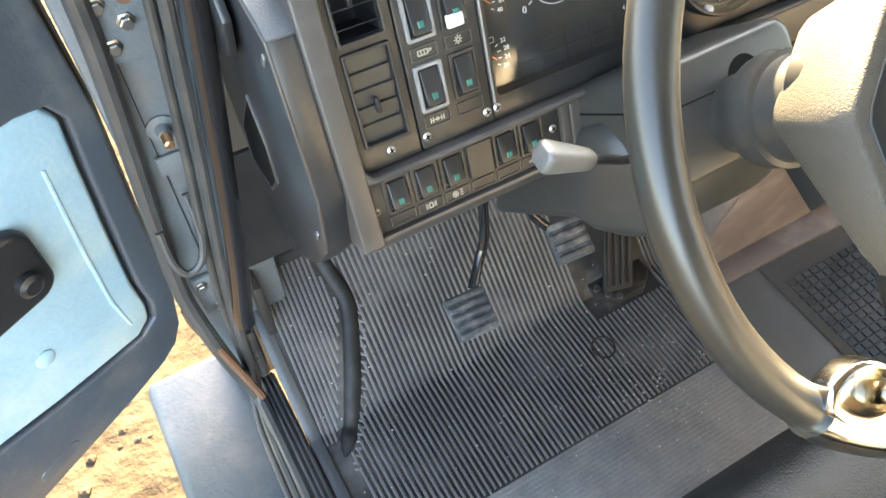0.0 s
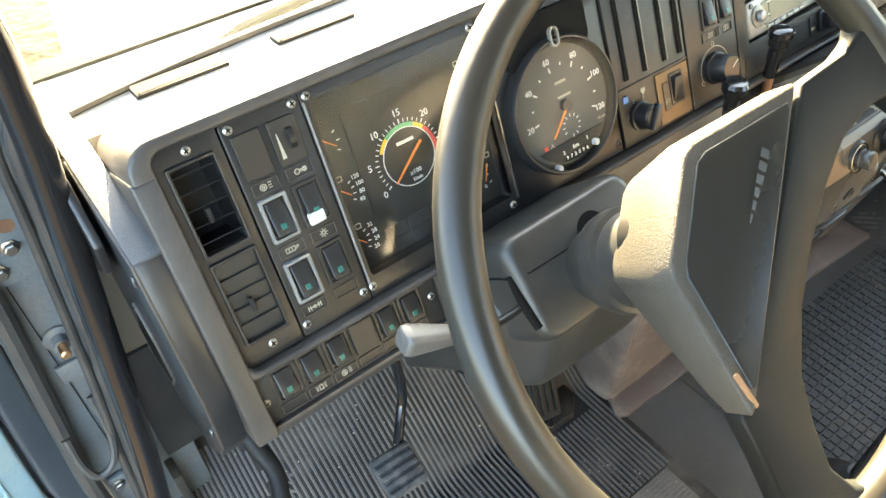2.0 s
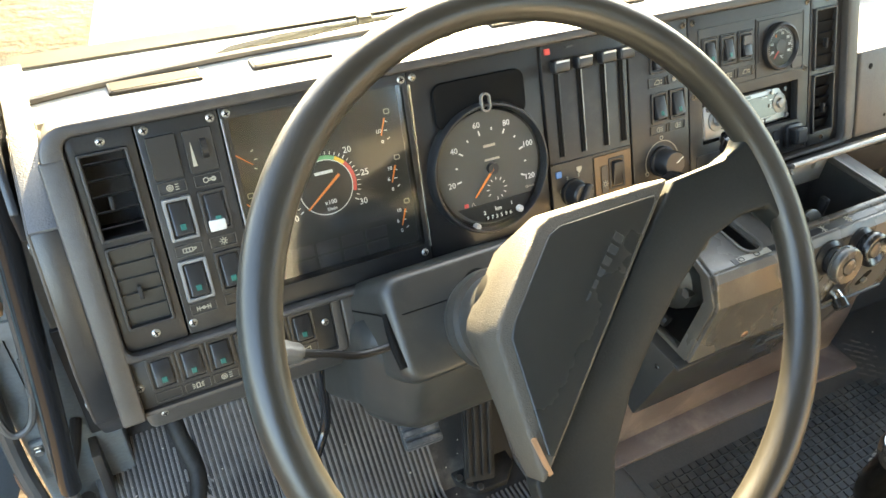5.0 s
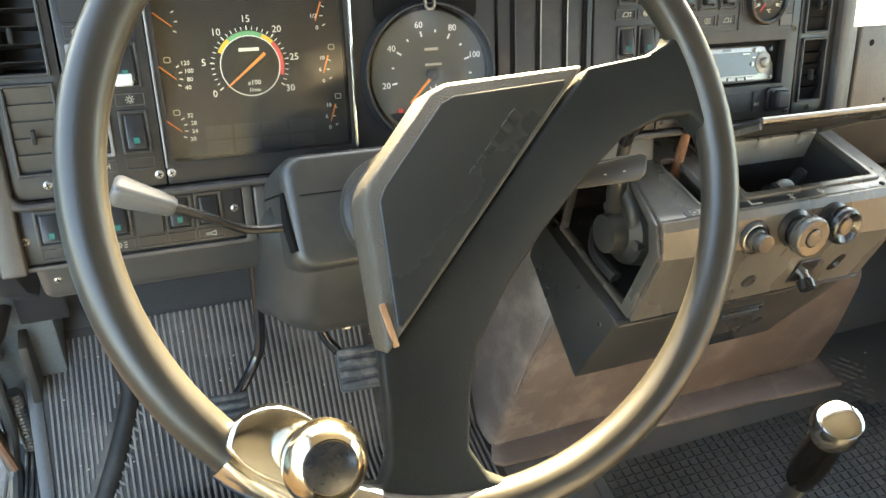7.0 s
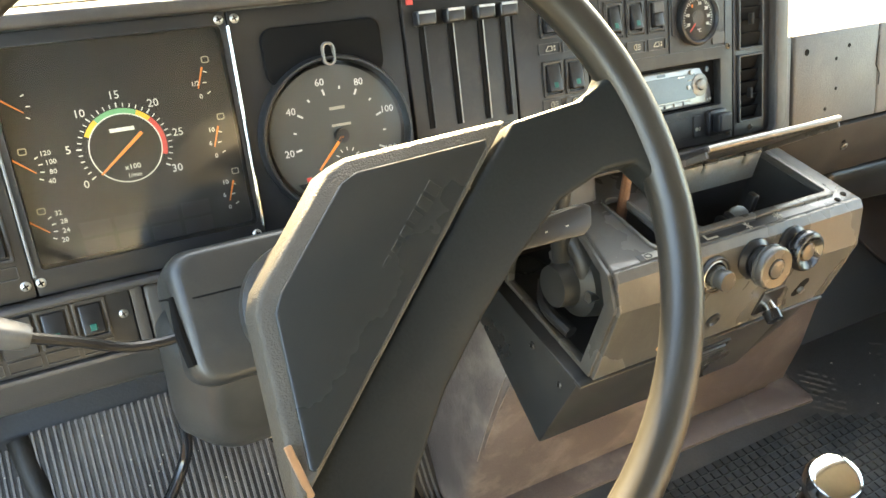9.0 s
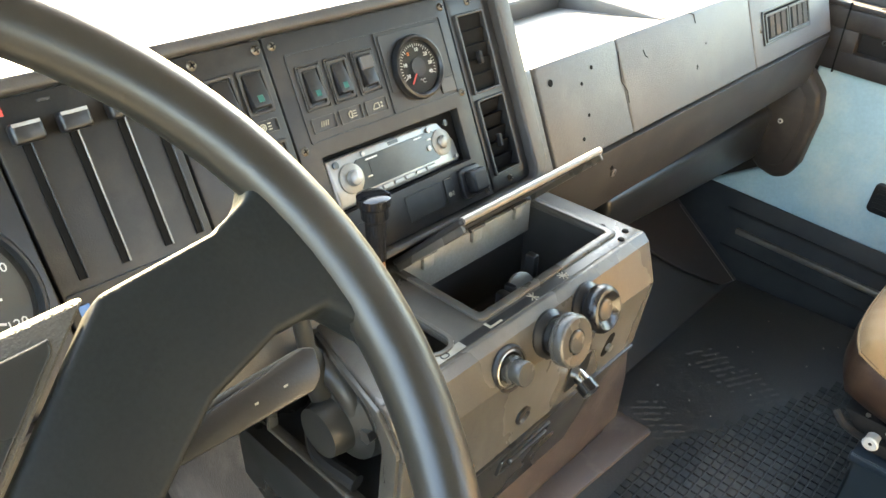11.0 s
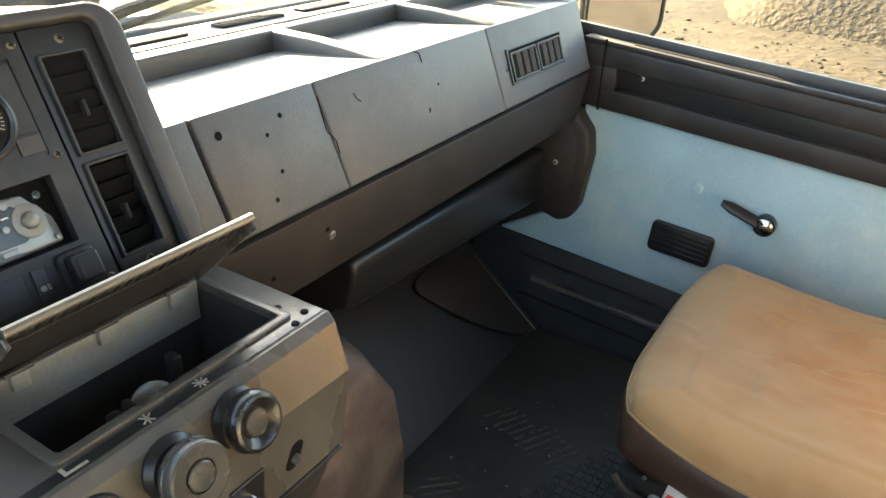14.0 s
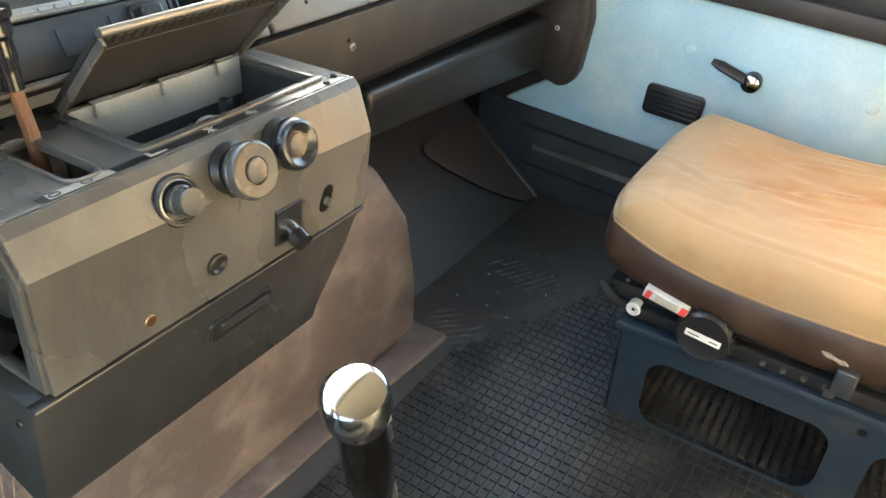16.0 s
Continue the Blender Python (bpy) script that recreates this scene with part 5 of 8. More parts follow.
for k, (kind, sw) in enumerate(((None, 1), ("beacon", 1), ("lamp", 1), (None, 0), (None, 1), ("horn", 1))):
    x = 0.3145 + 0.0303 * k
    if sw:
        rocker(lp, x, -0.0415, 0.0245, 0.034)
    else:
        part("blank_plate", prism(rrect(x - 0.0135, -0.060, x + 0.0135, -0.024, 0.0015), 0, 0.0035, 0.0006, 1, DM), PANEL, lp)
    label_strip(lp, x, -0.0685, 0.027, 0.011, kind)

# ---- instrument cluster ----
cl = panel("instrument_cluster", 0.4305, 0.6345, -0.011, 0.210, "black instrument cluster with rev counter and small gauges behind glass", "instrument cluster", ((0.4375, 0.204), (0.6285, 0.203), (0.4345, 0.001), (0.6265, 0.002)), BLACK, -0.001, [CLHOLE])
CD = 0.020                                    # depth of the dial behind the panel


def cm_(x, s, d=0.0):
    """A pose on the sunken dial of the cluster."""
    return dm(x + 0.0017 + (x - 0.4877) * 0.027, s - 0.0021 + (s - 0.077) * 0.025, d - CD)


part("well", ring_prism(rrect(0.4355, 0.0095, 0.6305, 0.2005, 0.004), rrect(0.4375, 0.0115, 0.6285, 0.1985, 0.004), -0.024, -0.0005, 0, DM), BLACK, cl, "black walls of the sunken dial")
part("face", prism(rrect(0.436, 0.010, 0.630, 0.200, 0.004), -0.024, 0.0006 - CD, 0, 1, DM), DIAL, cl)
part("dial_mask", prism(rrect(0.470, 0.058, 0.583, 0.175, 0.006), 0.0006 - CD, 0.0012 - CD, 0, 1, DM), DIAL, cl)
for k, (x, s) in enumerate([(0.474 + 0.029 * i, 0.038 - 0.016 * j) for i in range(4) for j in range(2)]):
    part("warning_window", box((0, -0.006, 0.0006), (0.026, 0.007, 0.0011), 0, 1, cm_(x, s)), BLACK, cl)
RC = (0.5262, 0.1035)


def arc(cx, cy, r0, r1, a0, a1, d, n=20, frame_m=DM):
    b = bmesh.new()
    q = [(radians(a0 + (a1 - a0) * k / n)) for k in range(n + 1)]
    A = [b.verts.new((cx + r0 * math.cos(a), cy + r0 * math.sin(a), d)) for a in q]
    B = [b.verts.new((cx + r1 * math.cos(a), cy + r1 * math.sin(a), d)) for a in q]
    for k in range(n):
        b.faces.new((A[k], A[k + 1], B[k + 1], B[k]))
    b.transform(frame_m)
    return b


# rev scale runs from 0 (lower left) clockwise to 30
def rev(v):
    return 214 - 247 * v / 30


part("rev_ring", arc(0, 0, 0.0303, 0.0313, rev(30), rev(0) + 113, 0.0016, 40, cm_(*RC)), WHITE, cl)
part("rev_ring", arc(0, 0, 0.0303, 0.0313, rev(30), rev(0), 0.0015, 40, cm_(*RC)), WHITE, cl)
for v0, v1, mt in ((7.3, 10.6, YELLOW), (10.6, 18.2, GREEN), (18.2, 20.8, YELLOW), (20.8, 28.3, RED)):
    part("rev_band", arc(0, 0, 0.0313, 0.0356, rev(v1), rev(v0), 0.0016, 20, cm_(*RC)), mt, cl)
for v in range(0, 31):
    a = radians(rev(v))
    r0, r1, w = (0.0366, 0.0402, 0.0008) if v % 5 else (0.0366, 0.0410, 0.0012)
    part("tick", box((r0, -w / 2, 0), (r1, w / 2, 0.0004), 0, 1, cm_(*RC, 0.0014) @ pose(0, 0, 0, 0, 0, math.degrees(a))), WHITE, cl)
for v in range(0, 31, 5):
    a = radians(rev(v))
    part("numeral", text_mesh(str(v), 0.0100, cm_(RC[0] + 0.0462 * math.cos(a), RC[1] + 0.0462 * math.sin(a), 0.0016)), WHITE, cl)
part("caption", text_mesh("x100", 0.0070, cm_(RC[0] + 0.002, RC[1] - 0.017, 0.0016)), WHITE, cl)
part("caption", text_mesh("1/min", 0.0055, cm_(RC[0] + 0.002, RC[1] - 0.0245, 0.0016)), WHITE, cl)
part("name_bar", box((-0.0105, -0.0017, 0), (0.0105, 0.0017, 0.0004), 0, 1, cm_(RC[0], RC[1] + 0.0165, 0.0014)), WHITE, cl)


def needle(th, x, s, ang, length, d=0.004, w=0.0022, tail=0.008, at=None):
    return part("needle", prism([(-tail, -w / 2), (length, -w / 4), (length, w / 4), (-tail, w / 2)], 0, 0.001, 0, 1, (at or cm_)(x, s, d) @ pose(0, 0, 0, 0, 0, ang)), ORANGE, th)


needle(cl, *RC, rev(0) + 4, 0.032, 0.005, 0.003, 0.020)


def small_gauge(x, s, values, ang, side):
    """A small gauge: a short scale of ticks and figures with a needle."""
    for k, v in enumerate(values):
        a = radians(ang - 26 + 52 * k / max(1, len(values) - 1)) if side > 0 else radians(ang + 26 - 52 * k / max(1, len(values) - 1))
        part("tick", box((0.020, -0.0005, 0), (0.0235, 0.0005, 0.0004), 0, 1, cm_(x, s, 0.0012) @ pose(0, 0, 0, 0, 0, math.degrees(a))), WHITE, cl)
        if v:
            part("numeral", text_mesh(v, 0.0062, cm_(x + 0.0295 * math.cos(a), s + 0.0275 * math.sin(a), 0.0014)), WHITE, cl)


for x, s, vals, ang, side in ((0.438, 0.150, ("", "", ""), 0, -1), (0.436, 0.098, ("120", "100", "80", "40"), 0, -1), (0.434, 0.046, ("32", "28", "24", "20"), 0, -1)):
    small_gauge(x, s, vals, ang, side)
for x, s, a in ((0.440, 0.158, -40), (0.438, 0.108, -42), (0.436, 0.056, -42)):
    needle(cl, x, s, a, 0.020, 0.003, 0.0016, 0.002)
for x, s, vals in ((0.625, 0.150, ("", "1/2", "0")), (0.628, 0.095, ("10", "6", "0")), (0.631, 0.045, ("10", "6", "0"))):
    small_gauge(x, s, vals, 180, 1)
for x, s in ((0.602, 0.158), (0.606, 0.104), (0.610, 0.052)):
    needle(cl, x + 0.001, s + 0.004, 250, 0.018, 0.003, 0.0016, 0.002)
for x, s in ((0.612, 0.118), (0.6155, 0.066), (0.608, 0.170), (0.448, 0.062), (0.446, 0.114)):
    part("gauge_symbol", ring_prism(rrect(-0.0035, -0.003, 0.0035, 0.003, 0.0015, 3), rrect(-0.0026, -0.0021, 0.0026, 0.0021, 0.001, 3), 0, 0.0004, 0, cm_(x, s, 0.0012)), MARK, cl)
part("lens", box((0.4368, 0.0108, -0.0040), (0.6292, 0.1992, -0.0034), 0, 1, DM), CLENS, cl, "clear plastic cover").visible_shadow = False
part("chrome_edge", tube([dm(0.6325, 0.010, 0.004).translation, dm(0.6345, 0.197, 0.004).translation], 0.0016, 8), CHROME, cl)
part("side_edge", tube([dm(0.4310, 0.008, 0.003).translation, dm(0.4310, 0.200, 0.003).translation], 0.0012, 8), RADIO_FRAME, cl)

# ---- tachograph ----
tp = panel("tachograph", 0.6365, 0.8085, -0.011, 0.210, "round black tachograph with white figures in a square panel", "tachograph", ((0.6435, 0.203), (0.8025, 0.001)), BLACK, -0.004)
TC, DC = (0.7225, 0.083), (0.7255, 0.0822)      # centres of the ring and of the printed dial
part("bezel", lathe([(0.0735, -0.004), (0.0785, -0.004), (0.0785, 0.010), (0.0765, 0.0145), (0.0745, 0.0145), (0.0725, 0.009), (0.0725, -0.004)], 56, dm(*TC)), BLACK, tp, "raised black ring")
part("face", lathe([(0, 0.002), (0.0735, 0.002), (0.0735, 0.003), (0, 0.003)], 56, dm(*TC)), DIAL, tp)
part("inner_disc", lathe([(0.0, 0.003), (0.0685, 0.003), (0.0685, 0.0036), (0, 0.0036)], 56, dm(*TC)), mat("grey_tacho_disc", (0.050, 0.052, 0.046), 0.6, var=0.1, bump=0.05), tp)


def spd(v):
    return 190 - 2.13 * (v - 20)


for v in range(20, 126, 5):
    a = spd(v)
    big = v % 20 == 0
    if v % 10 == 0:
        part("tick", box((0.0425 if big else 0.0455, -0.0009, 0), (0.0485, 0.0009, 0.0004), 0, 1, dm(*DC, 0.0036) @ pose(0, 0, 0, 0, 0, a)), WHITE, tp)
for v in (20, 40, 60, 80, 100, 120):
    a = radians(spd(v))
    part("numeral", text_mesh(str(v), 0.0098, dm(DC[0] + 0.0555 * math.cos(a), DC[1] + 0.0555 * math.sin(a), 0.0038)), WHITE, tp)
needle(tp, *DC, 226, 0.041, 0.008, 0.0030, 0.000, dm)
part("hub", lathe([(0, 0.0036), (0.007, 0.0036), (0.007, 0.009), (0, 0.009)], 18, dm(*DC)), BLACK, tp)
for k in range(11):
    a = radians(-180 + 300 * k / 10)
    part("small_tick", box((0.0105, -0.0005, 0), (0.014, 0.0005, 0.0004), 0, 1, dm(DC[0] + 0.004, DC[1] - 0.026, 0.0036) @ pose(0, 0, 0, 0, 0, math.degrees(a) + 90)), WHITE, tp)
part("lower_mask", prism([(0.066 * math.cos(radians(a)), 0.066 * math.sin(radians(a))) for a in range(218, 323, 8)], 0.0036, 0.0052, 0.0004, 1, dm(*DC)), DIAL, tp)
part("caption", text_mesh("125 km/h", 0.0036, dm(DC[0] + 0.050, DC[1] - 0.034, 0.0038)), MARK, tp)
part("triangle_mark", ring_prism([(-0.0035, -0.003), (0.0035, -0.003), (0.0, 0.0035)], [(-0.0022, -0.0022), (0.0022, -0.0022), (0.0, 0.002)], 0, 0.0004, 0, dm(DC[0] - 0.030, DC[1] - 0.039, 0.0036)), MARK, tp)
for x in (-0.027, 0.019):
    part("print_bar", box((DC[0] + x, DC[1] - 0.0440, 0.0036), (DC[0] + x + 0.013, DC[1] - 0.0432, 0.0040), 0, 1, DM), MARK, tp)
part("caption", text_mesh("km", 0.0075, dm(DC[0] + 0.002, DC[1] - 0.050, 0.0056)), WHITE, tp)
part("caption", text_mesh("2", 0.0065, dm(DC[0] - 0.017, DC[1] - 0.052, 0.0056)), WHITE, tp)
part("caption", text_mesh("1", 0.0065, dm(DC[0] + 0.021, DC[1] - 0.048, 0.0056)), WHITE, tp)
for k in range(6):
    part("odometer_wheel", box((DC[0] - 0.017 + 0.0064 * k, DC[1] - 0.0625, 0.0052), (DC[0] - 0.0112 + 0.0064 * k, DC[1] - 0.0555, 0.006), 0.0003, 1, DM), DARK, tp)
    part("numeral", text_mesh("972596"[k], 0.0066, dm(DC[0] - 0.0141 + 0.0064 * k, DC[1] - 0.0590, 0.0064)), WHITE, tp)
part("red_mark", box((DC[0] - 0.0420, DC[1] - 0.0400, 0.0036), (DC[0] - 0.037, DC[1] - 0.0355, 0.0044), 0, 1, DM), RED, tp)
part("name_bar", box((DC[0] - 0.008, DC[1] + 0.026, 0.0036), (DC[0] + 0.008, DC[1] + 0.029, 0.0042), 0, 1, DM), MARK, tp)
part("name_bar", box((DC[0] - 0.008, DC[1] + 0.0095, 0.0036), (DC[0] + 0.012, DC[1] + 0.0120, 0.0042), 0, 1, DM), MARK, tp)
for x, s in ((-0.0275, -0.066), (0.0335, -0.058)):
    part("adjuster", lathe([(0, 0.004), (0.0042, 0.004), (0.0042, 0.010), (0.003, 0.0115), (0, 0.0115)], 14, dm(TC[0] + x, TC[1] + s)), WHITEP, tp, "small cream adjuster pin")
part("lock_ring", ring_prism(rrect(-0.0065, -0.011, 0.0065, 0.011, 0.0064, 6), rrect(-0.0042, -0.0085, 0.0042, 0.0085, 0.0041, 6), 0.0, 0.006, 0.001, dm(TC[0] - 0.0005, TC[1] + 0.079, 0.010)), KNOBRING, tp, "oval metal lock ring")
part("lens", lathe([(0, 0.0115), (0.0735, 0.0115), (0.0735, 0.012), (0, 0.012)], 48, dm(*TC)), LENS, tp, "glass").visible_shadow = False
part("visor", prism(rrect(-0.060, 0.055, 0.060, 0.108, 0.012), -0.004, 0.003, 0.002, 2, dm(*TC)), DARK, tp)

# ---- heater sliders ----
hp = panel("heater_control", 0.8105, 0.9375, -0.011, 0.210, "black heater control panel with four vertical sliders", "heater control", (), PANEL, -0.001)
for x in (0.829, 0.8625, 0.8985, 0.9265):
    part("slot", box((x - 0.0027, 0.072, -0.001), (x + 0.0027, 0.184, 0.0006), 0, 1, DM), DARK, hp)
    part("slot_edge", box((x + 0.0029, 0.072, -0.001), (x + 0.0042, 0.184, 0.0016), 0.0003, 1, DM), KNOBRING if x in (0.8625, 0.8985) else BLACK, hp)
    part("slider_knob", box((-0.011, -0.0075, 0.002), (0.011, 0.0075, 0.016), 0.003, 3, dm(x + 0.001, 0.184)), BLACK, hp, "black slider knob with a pale top edge")
    part("knob_edge", box((-0.0095, 0.0045, 0.0162), (0.0095, 0.0070, 0.0166), 0, 1, dm(x + 0.001, 0.184)), METAL, hp)
part("red_mark", box((0.8155, 0.1985, -0.001), (0.8225, 0.2055, 0.0012), 0, 1, DM), RED, hp)
part("mark", box((0.847, 0.2025, -0.001), (0.856, 0.2045, 0.0012), 0, 1, DM), BEZEL, hp)
part("upper_line", box((0.813, 0.0625, -0.001), (0.9355, 0.0640, 0.0016), 0, 1, DM), BLACK, hp)
part("blue_mark", box((0.8175, 0.046, -0.001), (0.8255, 0.054, 0.0008), 0, 1, DM), BLUE, hp)
part("arrow_mark", prism([(-0.004, 0.004), (-0.004, 0), (0, -0.005), (0.004, 0), (0.004, 0.004)], 0, 0.0005, 0, 1, dm(0.8535, 0.050, -0.001)), MARK, hp)
part("brown_plate", box((0.876, -0.006, -0.001), (0.9355, 0.060, 0.0008), 0.0004, 1, DM), mat("brown_anodised_plate", (0.10, 0.065, 0.035), 0.4, metal=0.4), hp, "bronze-brown plate")
part("fan_knob", lathe([(0, 0), (0.0185, 0), (0.0185, 0.004), (0.0165, 0.005), (0.0150, 0.021), (0.013, 0.0235), (0, 0.0235)], 24, dm(0.842, 0.022)), BLACK, hp, "black rotary knob")
part("knob_grip", box((-0.0045, -0.0165, 0.020), (0.0045, 0.0165, 0.029), 0.002, 2, dm(0.842, 0.022) @ pose(0, 0, 0, 0, 0, -30)), BLACK, hp)
for t_, x, s in (("1", 0.822, 0.028), ("2", 0.834, 0.043), ("3", 0.851, 0.043)):
    part("numeral", text_mesh(t_, 0.0065, dm(x, s, 0.0004)), MARK, hp)
rocker(hp, 0.911, 0.033, 0.021, 0.038, False, False, True)
part("snow_plate", prism(rrect(0.886, 0.010, 0.8965, 0.046, 0.001), 0.0008, 0.0018, 0, 1, DM), BLACK, hp)
symbol(hp, "sun", 0.8912, 0.022, 0.0020)

# ---- right switch panel with the blower knob ----
rp = panel("switch_panel", 0.9395, 1.0375, -0.011, 0.210, "black switch panel with four rockers and a round blower knob", "switch panel", ((0.969, 0.2015), (1.031, 0.2015)))
for x in (0.9865, 1.0175):
    rocker(rp, x, 0.168, 0.0235, 0.036)
    rocker(rp, x, 0.103, 0.0235, 0.036)
label_strip(rp, 0.9845, 0.1365, 0.029, 0.012, "truck")
label_strip(rp, 1.016, 0.1365, 0.027, 0.012, "lamp")
label_strip(rp, 0.9845, 0.074, 0.028, 0.012, "beam")
label_strip(rp, 1.016, 0.074, 0.027, 0.012, "beam")
part("blower_knob", lathe([(0, 0), (0.021, 0), (0.021, 0.004), (0.0185, 0.006), (0.0170, 0.024), (0.0155, 0.026), (0, 0.026)], 28, dm(0.9885, 0.030)), BLACK, rp, "black round blower knob with a white pointer")
part("pointer", box((-0.0007, 0.002, 0.0262), (0.0007, 0.015, 0.0266), 0, 1, dm(0.9885, 0.030) @ pose(0, 0, 0, 0, 0, -60)), WHITE, rp)
part("scale_ring", arc(0.9885, 0.030, 0.0275, 0.0288, -20, 200, 0.0004, 30), MARK, rp)
for x, s in ((0.9620, 0.018), (0.9885, 0.0625), (1.016, 0.020)):
    part("scale_mark", ring_prism(rrect(-0.003, -0.003, 0.003, 0.003, 0.0025, 3), rrect(-0.002, -0.002, 0.002, 0.002, 0.0016, 3), 0, 0.0005, 0, dm(x, s, 0.0002)), MARK, rp)

# ---- radio panel ----
dp = thing("radio_panel", "black centre panel with three rockers, a thermometer and the radio bay", "switch panel")
part("plate", holed_plate(1.0395, 1.2685, -0.011, 0.210, [(1.0625, 1.2475, 0.036, 0.094)], -0.013, 0.0, 0.0008, DM), PANEL, dp)
for x, s in ((1.0475, 0.2015), (1.2620, 0.2000), (1.0465, 0.105), (1.2605, 0.108), (1.2600, -0.004), (1.0455, -0.003)):
    screw("screw", dm(x, s), DULLSCREW, dp, 0.0042)
part("raised_line", ring_prism(rrect(1.056, 0.108, 1.256, 0.192, 0.003), rrect(1.0575, 0.1095, 1.2545, 0.1905, 0.002), -0.001, 0.0012, 0, DM), BLACK, dp)
for k, kind in enumerate(("lines", "beam", "truck")):
    x = 1.0765 + 0.0325 * k
    rocker(dp, x, 0.158, 0.0205, 0.0345, False, k < 2)
    part("rocker_frame", ring_prism(rrect(x - 0.0140, 0.1365, x + 0.0140, 0.1795, 0.002), rrect(x - 0.0125, 0.1380, x + 0.0125, 0.1780, 0.0015), -0.0005, 0.0018, 0.0004, DM), PANEL, dp)
    label_strip(dp, x, 0.1235, 0.028, 0.014, kind)
part("rocker_top", box((-0.008, 0.002, 0.003), (0.008, 0.015, 0.0066), 0.001, 1, dm(1.1415, 0.158)), BEZEL, dp, "bleached brown rocker key")
part("divider", box((1.1615, 0.110, -0.0005), (1.1627, 0.190, 0.0014), 0, 1, DM), BLACK, dp)
part("blank_plate", prism(rrect(1.2325, 0.113, 1.2535, 0.128, 0.001), -0.0005, 0.0016, 0.0004, 1, DM), BEZEL, dp)
part("gauge_square", prism(rrect(1.166, 0.130, 1.253, 0.187, 0.002), -0.0005, 0.0012, 0.0004, 1, DM), PANEL, dp)
tg = thing("thermometer_gauge", "small round outside thermometer with white figures and a red needle", "gauge")
GC = (1.2055, 0.1475)
part("bezel", lathe([(0.0275, 0.001), (0.0325, 0.001), (0.0330, 0.005), (0.0318, 0.0090), (0.0295, 0.0100), (0.0272, 0.0075), (0.0265, 0.001)], 40, dm(*GC)), BLACK, tg)
part("face", lathe([(0, 0.003), (0.0275, 0.003), (0.0275, 0.004), (0, 0.004)], 40, dm(*GC)), DIAL, tg)
part("centre_disc", lathe([(0, 0.004), (0.0095, 0.004), (0.0095, 0.0052), (0, 0.0052)], 28, dm(*GC)), PANEL, tg)
for k in range(31):
    a = 205 - 230 * k / 30
    part("tick", box((0.0215 if k % 5 else 0.0200, -0.0003, 0), (0.0240, 0.0003, 0.0003), 0, 1, dm(*GC, 0.0040) @ pose(0, 0, 0, 0, 0, a)), WHITE, tg)
for t_, a in (("20", 203), ("10", 165), ("0", 122), ("10", 80), ("20", 38), ("30", 4), ("40", -26)):
    part("numeral", text_mesh(t_, 0.0056, dm(GC[0] + 0.0175 * math.cos(radians(a)), GC[1] + 0.0175 * math.sin(radians(a)), 0.0042)), ORANGE if t_ == "0" else WHITE, tg)
part("caption", text_mesh("\u00b0C", 0.0065, dm(GC[0] + 0.002, GC[1] - 0.0150, 0.0042)), WHITE, tg)
part("needle", box((0.008, -0.0008, 0), (0.0205, 0.0008, 0.0006), 0, 1, dm(*GC, 0.0050) @ pose(0, 0, 0, 0, 0, 228)), RED, tg)
part("glass", lathe([(0, 0.0070), (0.0275, 0.0070), (0.0275, 0.0073), (0, 0.0073)], 36, dm(*GC)), LENS, tg).visible_shadow = False

# the radio sits a little crooked and deep in its bay
rd = thing("car_radio", "silver car radio with round knobs, loose in its bay", "radio")
RM = dm(1.1530, 0.0635, -0.014) @ pose(0, 0, 0, -3, 4, -0.6)
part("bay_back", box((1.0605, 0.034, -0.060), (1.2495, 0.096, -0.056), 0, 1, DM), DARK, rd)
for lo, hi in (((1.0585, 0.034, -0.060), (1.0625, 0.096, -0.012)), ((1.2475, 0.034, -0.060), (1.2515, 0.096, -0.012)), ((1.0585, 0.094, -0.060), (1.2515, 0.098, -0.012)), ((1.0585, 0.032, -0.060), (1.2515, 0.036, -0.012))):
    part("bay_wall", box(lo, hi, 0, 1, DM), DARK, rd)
part("chassis", box((-0.088, -0.024, -0.04), (0.088, 0.024, -0.006), 0.001, 1, RM), METAL, rd)
part("front", prism(rrect(-0.0895, -0.0245, 0.0895, 0.0245, 0.004), -0.006, 0.008, 0.003, 3, RM), RADIO, rd, "silver plastic radio front")
part("black_band", prism(rrect(-0.058, -0.0145, 0.062, 0.0165, 0.006), 0.008, 0.0092, 0.0004, 1, RM), LCD, rd)
part("display", prism(rrect(-0.040, -0.0095, 0.032, 0.0115, 0.002), 0.0092, 0.0098, 0, 1, RM), LCD, rd, "dark display")
for x, r in ((-0.066, 0.0150), (0.067, 0.0145)):
    part("knob_ring", lathe([(0, 0.008), (r, 0.008), (r, 0.010), (r - 0.002, 0.0105), (0, 0.0105)], 28, RM @ T(x, 0.001, 0)), KNOBRING, rd)
    part("knob", lathe([(0, 0.012), (r - 0.007, 0.012), (r - 0.008, 0.017 if x < 0 else 0.014), (r - 0.010, 0.018 if x < 0 else 0.015), (0, 0.018 if x < 0 else 0.015)], 24, RM @ T(x, 0.001, 0)), KNOBRING if x > 0 else RADIO, rd, "round radio knob")
for k in range(6):
    part("preset_button", box((-0.048 + 0.0165 * k, -0.0215, 0.008), (-0.034 + 0.0165 * k, -0.0165, 0.0105), 0.0008, 1, RM), RADIO, rd)
